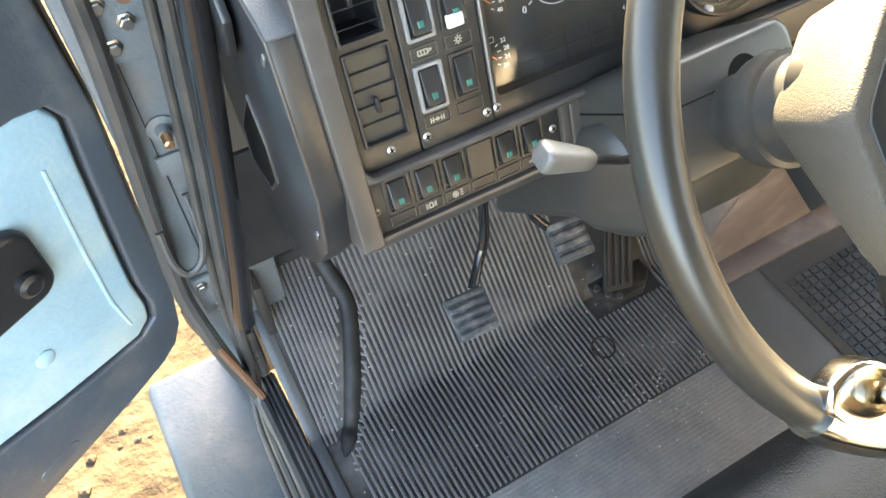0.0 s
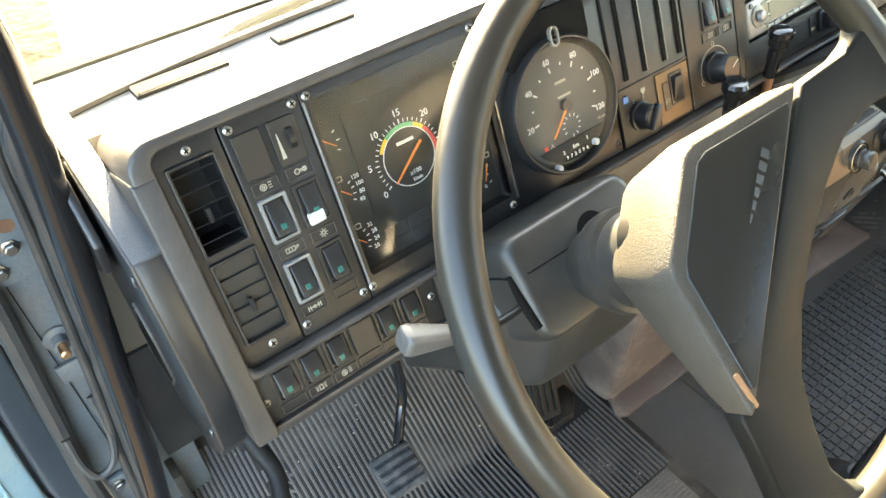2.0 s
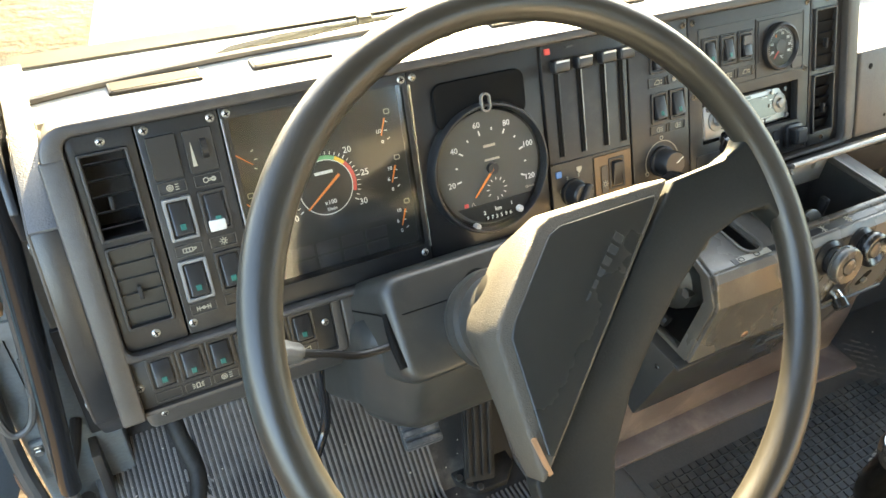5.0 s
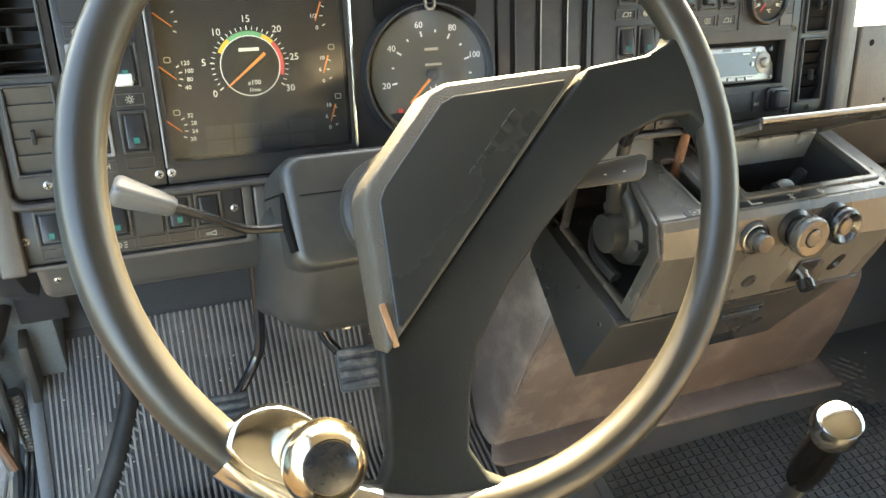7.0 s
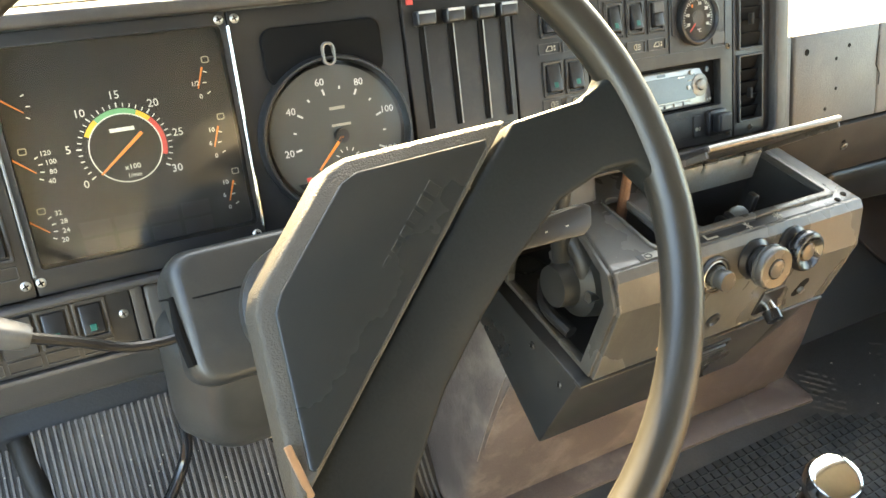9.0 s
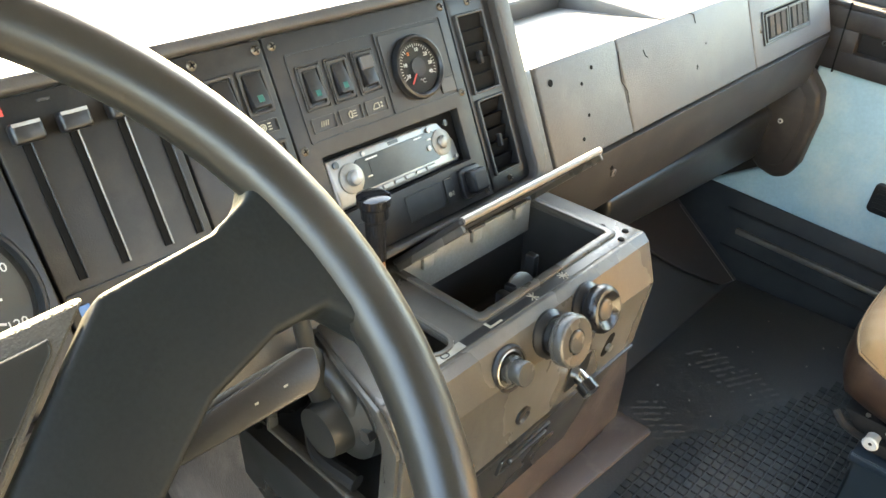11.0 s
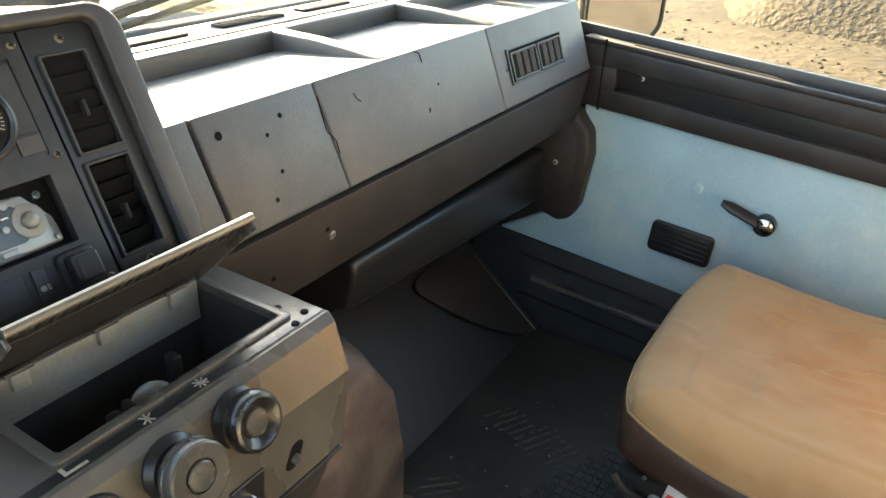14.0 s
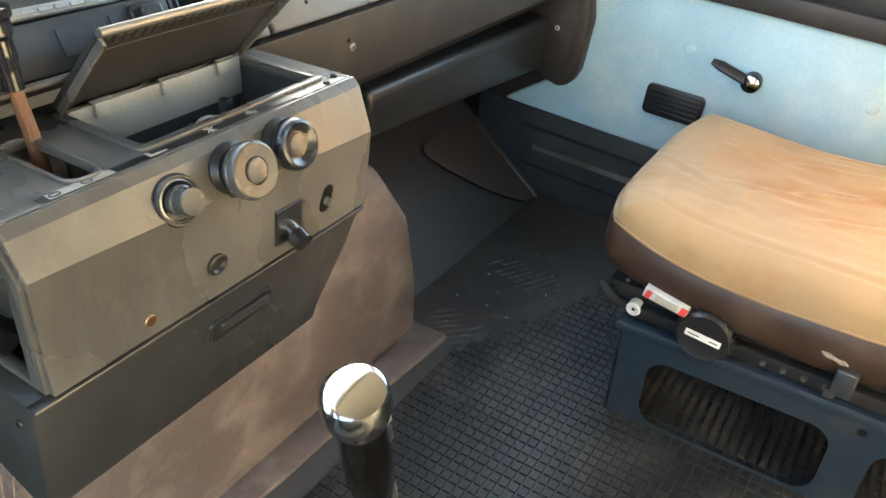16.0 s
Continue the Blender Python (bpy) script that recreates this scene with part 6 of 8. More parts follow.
for x, y, w in ((-0.080, 0.018, 0.006), (-0.044, 0.0195, 0.004), (0.052, 0.0180, 0.005), (0.081, 0.019, 0.006), (0.046, 0.000, 0.005), (0.084, -0.019, 0.004)):
    part("button", lathe([(0, 0.008), (w * 0.6, 0.008), (w * 0.6, 0.0105), (0, 0.011)], 12, RM @ T(x, y, 0)), LCD if w > 0.0055 else RADIO, rd)
part("name_bar", box((-0.007, 0.018, 0.008), (0.007, 0.0215, 0.0086), 0, 1, RM), LCD, rd)
for x, y, w in ((-0.043, 0.0125, 0.016), (0.028, 0.0133, 0.012), (0.046, 0.008, 0.006), (-0.046, -0.004, 0.006)):
    part("print_bar", box((x, y, 0.0092), (x + w, y + 0.0014, 0.0100), 0, 1, RM), WHITE, rd)
# row below the radio
part("blank_plate", prism(rrect(1.050, -0.004, 1.100, 0.022, 0.002), -0.0005, 0.0014, 0.0004, 1, DM), PANEL, dp)
part("blank_plate", prism(rrect(1.142, 0.000, 1.192, 0.027, 0.002), -0.0005, 0.0014, 0.0004, 1, DM), PANEL, dp)
part("lamp_plate", prism(rrect(1.1985, 0.000, 1.2105, 0.027, 0.0015), -0.0005, 0.0020, 0.0004, 1, DM), BLACK, dp)
symbol(dp, "lamp", 1.2045, 0.010, 0.0022, 0.6)
sw = thing("square_push_switch", "chunky black square push switch with a brown lens", "switch")
part("collar", prism(rrect(1.2200, -0.003, 1.2530, 0.031, 0.006), -0.001, 0.006, 0.002, 2, DM), BLACK, sw)
part("key", prism(rrect(1.2250, 0.002, 1.2490, 0.027, 0.004), 0.006, 0.019, 0.003, 3, DM), BLACK, sw)
part("lens", prism(rrect(1.2285, 0.0055, 1.2455, 0.0235, 0.002), 0.019, 0.0196, 0, 1, DM), DKTRIM, sw)

# ---- engine tunnel ----
tun = thing("engine_tunnel", "brown moulded engine tunnel cover with dusty scuffs", "engine cover")
prof = [(0.935, 0.0), (0.948, 0.14), (0.965, 0.30), (1.00, 0.41), (1.06, 0.46), (1.20, 0.475), (1.42, 0.475), (1.55, 0.457), (1.655, 0.405), (1.728, 0.30), (1.765, 0.14), (1.772, 0.0)]
bm = bmesh.new()
loops = []
for y, k, dzz in ((1.02, 1.0, 0.02), (0.66, 1.0, 0.02), (0.60, 1.0, 0.012), (0.568, 0.998, 0.0), (0.548, 0.988, -0.012), (0.537, 0.968, -0.03)):
    loops.append([bm.verts.new((1.345 + (x - 1.345) * k, y - 0.02 * (z / 0.47) * (1 if y < 0.7 else 0), max(0, z + dzz * (z / 0.47)) * (1 if k > 0.99 else k))) for x, z in prof])
for A, B in zip(loops, loops[1:]):
    for q in range(len(prof) - 1):
        bm.faces.new((A[q], A[q + 1], B[q + 1], B[q]))
bm.faces.new(loops[-1])
part("cover", bm, TUNNEL, tun, sharp=55)
part("flange", prism([(0.925, 0.505), (0.945, 0.492), (1.55, 0.478), (1.772, 0.462), (1.778, 0.470), (1.775, 0.56), (1.745, 0.60), (1.735, 0.545), (1.70, 0.532), (0.95, 0.555)], 0.001, 0.013, 0.004, 2), TUNNEL, tun, "brown carpet flange along the floor")
for pts in ([(0.985, 0.5275, 0.40), (0.972, 0.5285, 0.33), (0.962, 0.530, 0.25), (0.955, 0.531, 0.17)], [(1.000, 0.5265, 0.41), (0.992, 0.528, 0.35), (0.974, 0.529, 0.27), (0.966, 0.531, 0.20)]):
    part("scuff", tube(smooth_path(pts, 5), 0.0018, 6, False, None, 0.4), SCUFF, tun, "pale scuff line")
part("tunnel_cable", tube(smooth_path([(1.50, 0.56, 0.455), (1.56, 0.60, 0.46), (1.60, 0.66, 0.47), (1.60, 0.72, 0.50)], 6), 0.005, 8), BLACK, tun)

# ---- centre console ----
con = thing("centre_console", "worn grey-brown painted metal console with knobs and an open storage box", "console")
X0, X1 = 0.976, 1.388
bm = holed_plate(X0, X1, 0.377, 0.556, [(1.128, 1.352, 0.402, 0.520), (1.050, 1.080, 0.390, 0.496)], 0.672, 0.681, 0.0025)
for v in bm.verts:
    if v.co.x < X0 + 0.006:
        v.co.x += 0.24 * (v.co.y - 0.377)
part("top_plate", bm, CONSOLE, con)
bm = slab_x([(0.382, 0.6795), (0.374, 0.681), (0.3655, 0.672), (0.350, 0.622), (0.361, 0.524), (0.368, 0.524), (0.357, 0.622), (0.372, 0.671)], X0, X1, 0.0015, 2)
for v in bm.verts:
    if 0.60 < v.co.z < 0.65:
        v.co.z += 0.020 * (X1 - v.co.x) / (X1 - X0)
part("front_plate", bm, CONSOLE, con, "", 9)
part("right_side", slab_x([(0.378, 0.676), (0.359, 0.622), (0.369, 0.526), (0.60, 0.526), (0.60, 0.676)], X1 - 0.006, X1 - 0.001), CONSOLE, con)
bm = ring_prism([(0.379, 0.676), (0.355, 0.642), (0.366, 0.526), (0.56, 0.526), (0.60, 0.60), (0.56, 0.676)], [(0.396, 0.664), (0.374, 0.638), (0.385, 0.534), (0.554, 0.531), (0.593, 0.60), (0.554, 0.670)], X0 - 0.004, X0 + 0.008, 0.0015, YZX)
for v in bm.verts:
    v.co.x += 0.24 * max(0.0, v.co.y - 0.377) * max(0.0, min(1.0, (v.co.z - 0.53) / 0.14))
part("left_side", bm, CONSOLE, con)
part("bottom", box((X0, 0.37, 0.524), (X1 - 0.006, 0.60, 0.528)), CONBLK, con)
# storage box liner
for lo, hi in (((1.124, 0.398, 0.560), (1.356, 0.402, 0.673)), ((1.124, 0.520, 0.560), (1.356, 0.524, 0.673)), ((1.124, 0.398, 0.560), (1.128, 0.524, 0.673)), ((1.352, 0.398, 0.560), (1.356, 0.524, 0.673)), ((1.124, 0.398, 0.556), (1.356, 0.524, 0.560))):
    part("box_liner", box(lo, hi), DASH, con)
part("box_rim", ring_prism(rrect(1.120, 0.393, 1.360, 0.526, 0.006), rrect(1.129, 0.403, 1.351, 0.518, 0.004), 0.680, 0.6845, 0.0015), CONSOLE, con, "raised rim round the box")
part("hinge_strip", box((1.132, 0.512, 0.640), (1.350, 0.517, 0.684), 0.001), HINGE, con, "pale painted hinge strip")
for x in (1.165, 1.245, 1.322):
    part("hinge", box((x - 0.008, 0.507, 0.670), (x + 0.008, 0.514, 0.688), 0.002), HINGE, con)
    part("hinge_pin", tube([(x - 0.012, 0.509, 0.688), (x + 0.012, 0.509, 0.688)], 0.0026, 8), BEZEL, con)
LID = axes((1.122, 0.520, 0.688), (1, 0, 0), (0, -0.725, 0.689), (0, 0.689, 0.725))
lid = part("lid", prism(rrect(0, 0.0, 0.232, 0.132, 0.006), -0.002, 0.004, 0.001, 2, LID), TRIMB, con, "half-open hinged lid with a bright worn edge")
part("lid_edge", tube([LID @ Vector((0.003, 0.130, 0.001)), LID @ Vector((0.229, 0.130, 0.001))], 0.0040, 10), KNOBRING, lid, "worn metal lid edge")
part("lid_inset", prism(rrect(0.010, 0.010, 0.222, 0.106, 0.004), -0.0035, -0.0018, 0.0006, 1, LID), TRIMB, lid, "dark sunken underside")
for k in range(21):
    part("lid_rib", box((0.008 + 0.0105 * k, 0.112, -0.0034), (0.0150 + 0.0105 * k, 0.126, -0.0015), 0.0008, 1, LID), TRIMB, lid)
for x in (0.003, 0.229):
    part("lid_side", box((x - 0.002, 0.004, -0.010), (x + 0.002, 0.128, 0.002), 0.001, 1, LID), CONSOLE, lid)
# strip with symbols and the worn silver label
part("symbol_strip", box((1.018, 0.379, 0.6805), (1.300, 0.3895, 0.6816)), BLACK, con)
part("label", box((1.026, 0.3795, 0.6812), (1.084, 0.389, 0.6820)), HINGE, con, "worn silver label")
for x in (1.032, 1.060):
    part("label_ring", ring_prism(rrect(-0.005, -0.0036, 0.005, 0.0036, 0.0034, 4), rrect(-0.0035, -0.0024, 0.0035, 0.0024, 0.0022, 4), 0, 0.0005, 0, T(x, 0.384, 0.6820)), BLACK, con)
for x, k in ((1.128, 0), (1.190, 1), (1.243, 2)):
    b = bmesh.new()
    if k == 0:
        box((-0.008, -0.004, 0), (0.010, -0.0015, 0.0006), 0, 1, T(x, 0.385, 0.6816), b)
        box((-0.008, -0.0015, 0), (-0.005, 0.005, 0.0006), 0, 1, T(x, 0.385, 0.6816), b)
    elif k == 1:
        for a in (0, 45, 90):
            box((-0.0065, -0.0007, 0), (0.0065, 0.0007, 0.0006), 0, 1, T(x, 0.385, 0.6816) @ pose(0, 0, 0, 0, 0, 35 + a), b)
    else:
        for a in range(0, 180, 45):
            box((-0.0065, -0.0006, 0), (0.0065, 0.0006, 0.0006), 0, 1, T(x, 0.386, 0.6816) @ pose(0, 0, 0, 0, 0, a), b)
    part("symbol", b, MARK, con)
for x, y in ((1.336, 0.400), (1.362, 0.415), (1.372, 0.390), (1.352, 0.383)):
    part("top_screw", lathe([(0, 0), (0.0042, 0), (0.0036, 0.0016), (0, 0.0020)], 10, T(x, y, 0.681)), DARK, con)
# knobs on the front plate
FN = axes((0, 0.359, 0.648), (1, 0, 0), (0, 0.26, 0.966), (0, -0.966, 0.26))


def front_m(x, s):
    return FN @ T(x, s, 0)


def knob_lighter():
    th = thing("cigarette_lighter", "black cigarette lighter in a chrome ring on the console", "cigarette lighter")
    m = front_m(1.121, -0.002)
    part("ring", lathe([(0.019, 0), (0.0240, 0), (0.0240, 0.003), (0.0225, 0.006), (0.0205, 0.006), (0.0195, 0.001)], 30, m), BLACK, th)
    part("inner_ring", lathe([(0.0160, 0), (0.0198, 0), (0.0198, 0.0045), (0.0180, 0.0055), (0.0165, 0.001)], 30, m), ZINC, th, "dull metal socket ring")
    part("socket", lathe([(0, 0.0), (0.0175, 0.0), (0.0175, 0.004), (0, 0.004)], 24, m), DARK, th)
    part("plug", lathe([(0, 0.003), (0.0142, 0.003), (0.0142, 0.010), (0.0125, 0.0115), (0.0128, 0.013), (0.0128, 0.0225), (0.0118, 0.0245), (0, 0.025)], 24, m), KNOBG, th)


def pull_knob(name, x, s, r, out, label, ridged):
    th = thing(name, label, "knob", "console pull knobs")
    m = front_m(x, s)
    part("collar", lathe([(0, 0), (r * 0.98, 0), (r * 0.98, 0.003), (r * 0.78, 0.008), (0, 0.008)], 30, m), BLACK, th)
    part("stem", lathe([(0, 0.006), (r * 0.66, 0.006), (r * 0.66, out - 0.012), (0, out - 0.012)], 24, m), BLACK, th)
    if ridged:
        p = [(0, out - 0.017), (r * 0.92, out - 0.017), (r * 1.02, out - 0.014), (r * 1.02, out - 0.011), (r * 0.985, out - 0.010), (r * 1.02, out - 0.009), (r * 1.02, out - 0.004), (r * 0.97, out - 0.001), (r * 0.90, out), (r * 0.50, out - 0.0008), (r * 0.47, out - 0.004), (0, out - 0.004)]
    else:
        p = [(0, out - 0.020), (r * 0.85, out - 0.020), (r * 0.97, out - 0.016), (r * 1.02, out - 0.010), (r * 0.98, out - 0.004), (r * 0.90, out - 0.001), (r * 0.80, out), (r * 0.68, out - 0.0015), (r * 0.55, out - 0.004), (r * 0.49, out - 0.005), (0, out - 0.005)]
    part("head", lathe(p, 36, m), KNOBG if ridged else SOFTGLOSS, th)
    h = out + (0.001 if ridged else -0.003)
    part("cap", lathe([(0, out - 0.006), (r * 0.44, out - 0.006), (r * 0.44, h - 0.001), (r * 0.40, h), (r * 0.2, h + 0.0006), (0, h + 0.0008)], 28, m), KNOBG, th, "round centre button")


knob_lighter()
pull_knob("pull_knob", 1.187, 0.002, 0.0270, 0.036, "large ridged black pull knob on the console", True)
pull_knob("pull_knob", 1.253, 0.004, 0.0262, 0.030, "glossy black round knob on the console", False)
LF = axes((0, 0.3575, 0.575), (1, 0, 0), (0, -0.111, 0.994), (0, -0.994, -0.111))
part("key_hole", prism(rrect(-0.009, -0.017, 0.009, 0.017, 0.0088, 6), -0.001, 0.0012, 0.0004, 1, LF @ T(1.313, -0.010, 0.001) @ pose(0, 0, 0, 0, 0, -18)), DARK, con, "oblong hole in the console front")
part("hole_bolt", lathe([(0, 0), (0.005, 0), (0.005, 0.006), (0, 0.006)], 12, LF @ T(1.313, -0.013, 0.001)), METAL, con)
hl = thing("heater_lever", "short black lever knob on a small square plate", "lever")
part("plate", box((-0.020, -0.022, 0), (0.020, 0.022, 0.003), 0.001, 1, LF @ T(1.252, -0.012, 0.001)), BLACK, hl)
part("stem", tube([LF @ Vector((1.254, -0.018, 0.0)), LF @ Vector((1.251, -0.022, 0.018))], 0.0085, 12), CHROME, hl)
part("knob", tube([LF @ Vector((1.251, -0.022, 0.014)), LF @ Vector((1.249, -0.0255, 0.027))], [0.0118, 0.0112], 18), GLOSSBLK, hl)
part("grommet", lathe([(0.006, 0), (0.0115, 0), (0.0115, 0.003), (0.0085, 0.004), (0.006, 0.001)], 20, LF @ T(1.153, -0.012, 0.001)), BLACK, con)
part("grommet_core", lathe([(0, 0), (0.0065, 0), (0.0065, 0.0012), (0, 0.0012)], 16, LF @ T(1.153, -0.012, 0.001)), PANEL, con)
part("copper_plug", lathe([(0, 0), (0.0065, 0), (0.0058, 0.002), (0.002, 0.0026), (0, 0.0020)], 14, LF @ T(1.074, -0.032, 0.001)), COPPER, con, "coppery plug in the console front")
# black box below
part("lower_box", slab_x([(0.366, 0.520), (0.407, 0.360), (0.60, 0.44), (0.60, 0.520)], 0.958, 1.335, 0.004, 2), CONBLK, con, "black sheet-metal box under the console")
part("box_gusset", prism([(1.330, -0.155), (1.330, -0.002), (1.383, -0.002), (1.372, -0.052)], -0.20, -0.0006, 0.002, 2, axes((0, 0.366, 0.520), (1, 0, 0), (0, -0.248, 0.969), (0, -0.969, -0.248))), CONBLK, con)
part("box_lip", box((0.956, 0.358, 0.5185), (1.384, 0.372, 0.5235), 0.002), CONBLK, con)
LB = axes((0, 0.366, 0.520), (1, 0, 0), (0, -0.248, 0.969), (0, -0.969, -0.248))
part("latch_frame", ring_prism(rrect(1.146, -0.070, 1.238, -0.036, 0.007), rrect(1.150, -0.066, 1.234, -0.040, 0.005), -0.001, 0.0035, 0.0012, LB), CONBLK, con, "raised rim of the latch")
part("latch_recess", prism(rrect(1.1495, -0.0665, 1.2345, -0.0395, 0.005), -0.001, 0.0006, 0, 1, LB), DULLBLK, con)
part("latch_handle", prism(rrect(1.160, -0.054, 1.228, -0.042, 0.004), 0.0, 0.0075, 0.0025, 2, LB), CONBLK, con, "black latch handle")
screw("screw", axes((0.9575, 0.46, 0.50), (0, 1, 0), (0, 0, 1), (-1, 0, 0)), CONBLK, con, 0.006)
screw("screw", axes((0.9575, 0.395, 0.49), (0, 1, 0), (0, 0, 1), (-1, 0, 0)), CONBLK, con, 0.005)

# brake valve seen through the console's open end
valve = thing("brake_valve", "dark cast hand-brake valve with bolts inside the console's end", "valve")
vm = axes((1.04, 0.455, 0.602), (0, 1, 0), (0, 0, 1), (-1, 0, 0))
part("body", lathe([(0, 0.0), (0.050, 0.0), (0.052, 0.02), (0.046, 0.045), (0.030, 0.055), (0.026, 0.075), (0, 0.078)], 28, vm), COLUMN, valve)
part("pipe", tube(smooth_path([(1.00, 0.43, 0.60), (0.995, 0.45, 0.645), (0.990, 0.50, 0.665), (0.985, 0.56, 0.668)], 6), 0.013, 12), COLUMN, valve)
for a in (20, 95, 170, 300):
    part("bolt", lathe([(0, 0), (0.008, 0), (0.008, 0.012), (0, 0.012)], 6, vm @ T(0.040 * math.cos(radians(a)), 0.040 * math.sin(radians(a)), 0.04)), METAL, valve)
part("lever", tube(smooth_path([(0.990, 0.470, 0.612), (0.979, 0.474, 0.66), (0.976, 0.478, 0.70), (0.974, 0.480, 0.735)], 5), [0.013] * 8 + [0.0085] * 30, 12), COLUMN, valve, "grey cast lever arm")
part("lever_knob", lathe([(0, -0.010), (0.0085, -0.010), (0.009, 0.004), (0.0165, 0.018), (0.0175, 0.026), (0.014, 0.031), (0, 0.032)], 24, T(0.974, 0.480, 0.738)), GLOSSBLK, valve, "glossy black bell-shaped knob")
part("elbow", tube(smooth_path([(0.99, 0.50, 0.57), (0.975, 0.47, 0.555), (0.98, 0.42, 0.55)], 5), 0.009, 10), BLACK, valve)

# hand-brake lever out of the console slot
lev = thing("brake_lever", "black glossy hand lever with a rusty shaft in the console slot", "lever")
part("slot_lip", ring_prism(rrect(1.046, 0.386, 1.084, 0.500, 0.016), rrect(1.0503, 0.3905, 1.0797, 0.4955, 0.013), 0.6795, 0.684, 0.001), CONSOLE, lev)
part("slot_floor", box((1.040, 0.39, 0.615), (1.086, 0.502, 0.620)), DARK, lev)
part("slot_guide", slab_x([(0.40, 0.621), (0.46, 0.660), (0.495, 0.668), (0.495, 0.621)], 1.060, 1.066, 0.001), RUST, lev)
part("shaft", tube([(1.078, 0.478, 0.622), (1.081, 0.490, 0.690), (1.079, 0.493, 0.735)], [0.0075, 0.0068, 0.006], 10), RUST, lev)
part("grip", tube(smooth_path([(1.079, 0.493, 0.728), (1.078, 0.493, 0.755), (1.077, 0.493, 0.776), (1.076, 0.493, 0.790), (1.076, 0.493, 0.800)], 4), [0.009] * 4 + [0.0105] * 4 + [0.0135] * 4 + [0.0165] * 3 + [0.0165, 0.011], 16), GLOSSBLK, lev, "glossy black knob")
coin = tagged(part("coin", lathe([(0, 0), (0.0215, 0), (0.0215, 0.004), (0.020, 0.0045), (0, 0.0045)], 30, T(1.223, 0.424, 0.652) @ pose(0, 0, 0, 62, 0, 0)), KNOBRING, None, "worn round metal cap standing in the storage box"), category="metal cap")
clips = tagged(part("fuse_clips", box((1.180, 0.412, 0.560), (1.192, 0.426, 0.672), 0.003), BLACK, None, "black plastic clips in the storage box"), category="clip")
part("clip", box((1.196, 0.414, 0.560), (1.204, 0.428, 0.674), 0.003), BLACK, clips)
part("clip", box((1.252, 0.430, 0.560), (1.262, 0.444, 0.680), 0.003), BLACK, clips)

# ---- steering column ----
WC = Vector((0.6220, 0.2492, 0.8947))
_th, _yw = radians(46.3), radians(1.0)
_ex, _ah = Vector((math.cos(_yw), math.sin(_yw), 0)), Vector((-math.sin(_yw), math.cos(_yw), 0))
_up = _ah * math.cos(_th) + Vector((0, 0, math.sin(_th)))
WM = axes(WC, _ex, _up, _ex.cross(_up))   # wheel: x, up the plane, towards the driver
col = thing("steering_column", "dark grey two-part steering column shroud", "steering column")
sec = rrect(-0.092, -0.058, 0.088, 0.057, 0.020, 6)
bm = bmesh.new()
rings = []
for d, k, dy in ((-0.1955, 0.86, 0.0), (-0.1965, 0.91, 0.0), (-0.2000, 0.955, 0.0), (-0.2055, 0.985, 0.0), (-0.2130, 1.0, 0.0), (-0.26, 1.01, 0.0), (-0.36, 1.0, 0.0)):
    rings.append([bm.verts.new((x * k, y * k + dy, d)) for x, y in sec])
bm.faces.new(rings[0])
bm.faces.new(rings[-1][::-1])
for A, B in zip(rings, rings[1:]):
    for q in range(len(sec)):
        bm.faces.new((A[q], A[(q + 1) % len(sec)], B[(q + 1) % len(sec)], B[q]))
bm.transform(WM)
shroud = part("shroud", bm, COLUMN, col, sharp=50)
part("split_line", tube([WM @ Vector(p) for p in ((-0.093, 0.030, -0.34), (-0.0935, 0.022, -0.22), (-0.092, 0.0195, -0.2075), (-0.084, 0.018, -0.1985), (-0.075, 0.0165, -0.1958), (0.080, 0.0145, -0.1958))], 0.0009, 6), DARK, shroud)
def xz(y):
    return axes((0, y, 0), (1, 0, 0), (0, 0, 1), (0, -1, 0))


part("lower_shroud", rr_loft([(xz(0.362), 0.552, 0.640, 0.692, 0.722), (xz(0.366), 0.543, 0.622, 0.700, 0.722), (xz(0.378), 0.537, 0.600, 0.706, 0.722), (xz(0.40), 0.529, 0.582, 0.712, 0.722), (xz(0.43), 0.515, 0.569, 0.722, 0.722), (xz(0.46), 0.514, 0.558, 0.725, 0.722), (xz(0.50), 0.517, 0.514, 0.724, 0.680), (xz(0.56), 0.521, 0.450, 0.720, 0.610), (xz(0.62), 0.527, 0.386, 0.715, 0.540)], 0.030, 6), COLUMN, col, "flared lower half of the shroud", sharp=60)
part("cover_tab", box((0.522, 0.448, 0.640), (0.530, 0.462, 0.668), 0.002), BLACK, col)
part("cover_tab", box((0.516, 0.452, 0.606), (0.524, 0.466, 0.634), 0.002), BLACK, col)
part("collar", lathe([(0.036, -0.20), (0.040, -0.176), (0.049, -0.164), (0.052, -0.152), (0.0515, -0.136), (0.0465, -0.134), (0.0455, -0.104), (0, -0.104)], 40, WM @ T(0, -0.0135, 0)), COLUMN, col, "round collar behind the hub")
part("key_well", lathe([(0, 0.0), (0.0265, 0.0), (0.0265, 0.0006), (0, 0.0010)], 32, WM @ T(0.0155, 0.0180, -0.1962)), DARK, shroud, "dark round ignition well")
part("well_floor", prism([(0.0245 * math.cos(radians(a)), 0.0245 * math.sin(radians(a))) for a in range(175, 316, 14)], 0.0010, 0.0014, 0, 1, WM @ T(0.0155, 0.0180, -0.1962)), RUSTBRN, shroud, "brown inside of the well")
part("slot", tube([WM @ Vector(p) for p in ((-0.0905, 0.022, -0.2060), (-0.0915, 0.006, -0.2045), (-0.0915, -0.010, -0.2030), (-0.0890, -0.036, -0.2010))], [0.0030, 0.0038, 0.0048, 0.0044], 10), DARK, shroud, "black slot for the stalk")
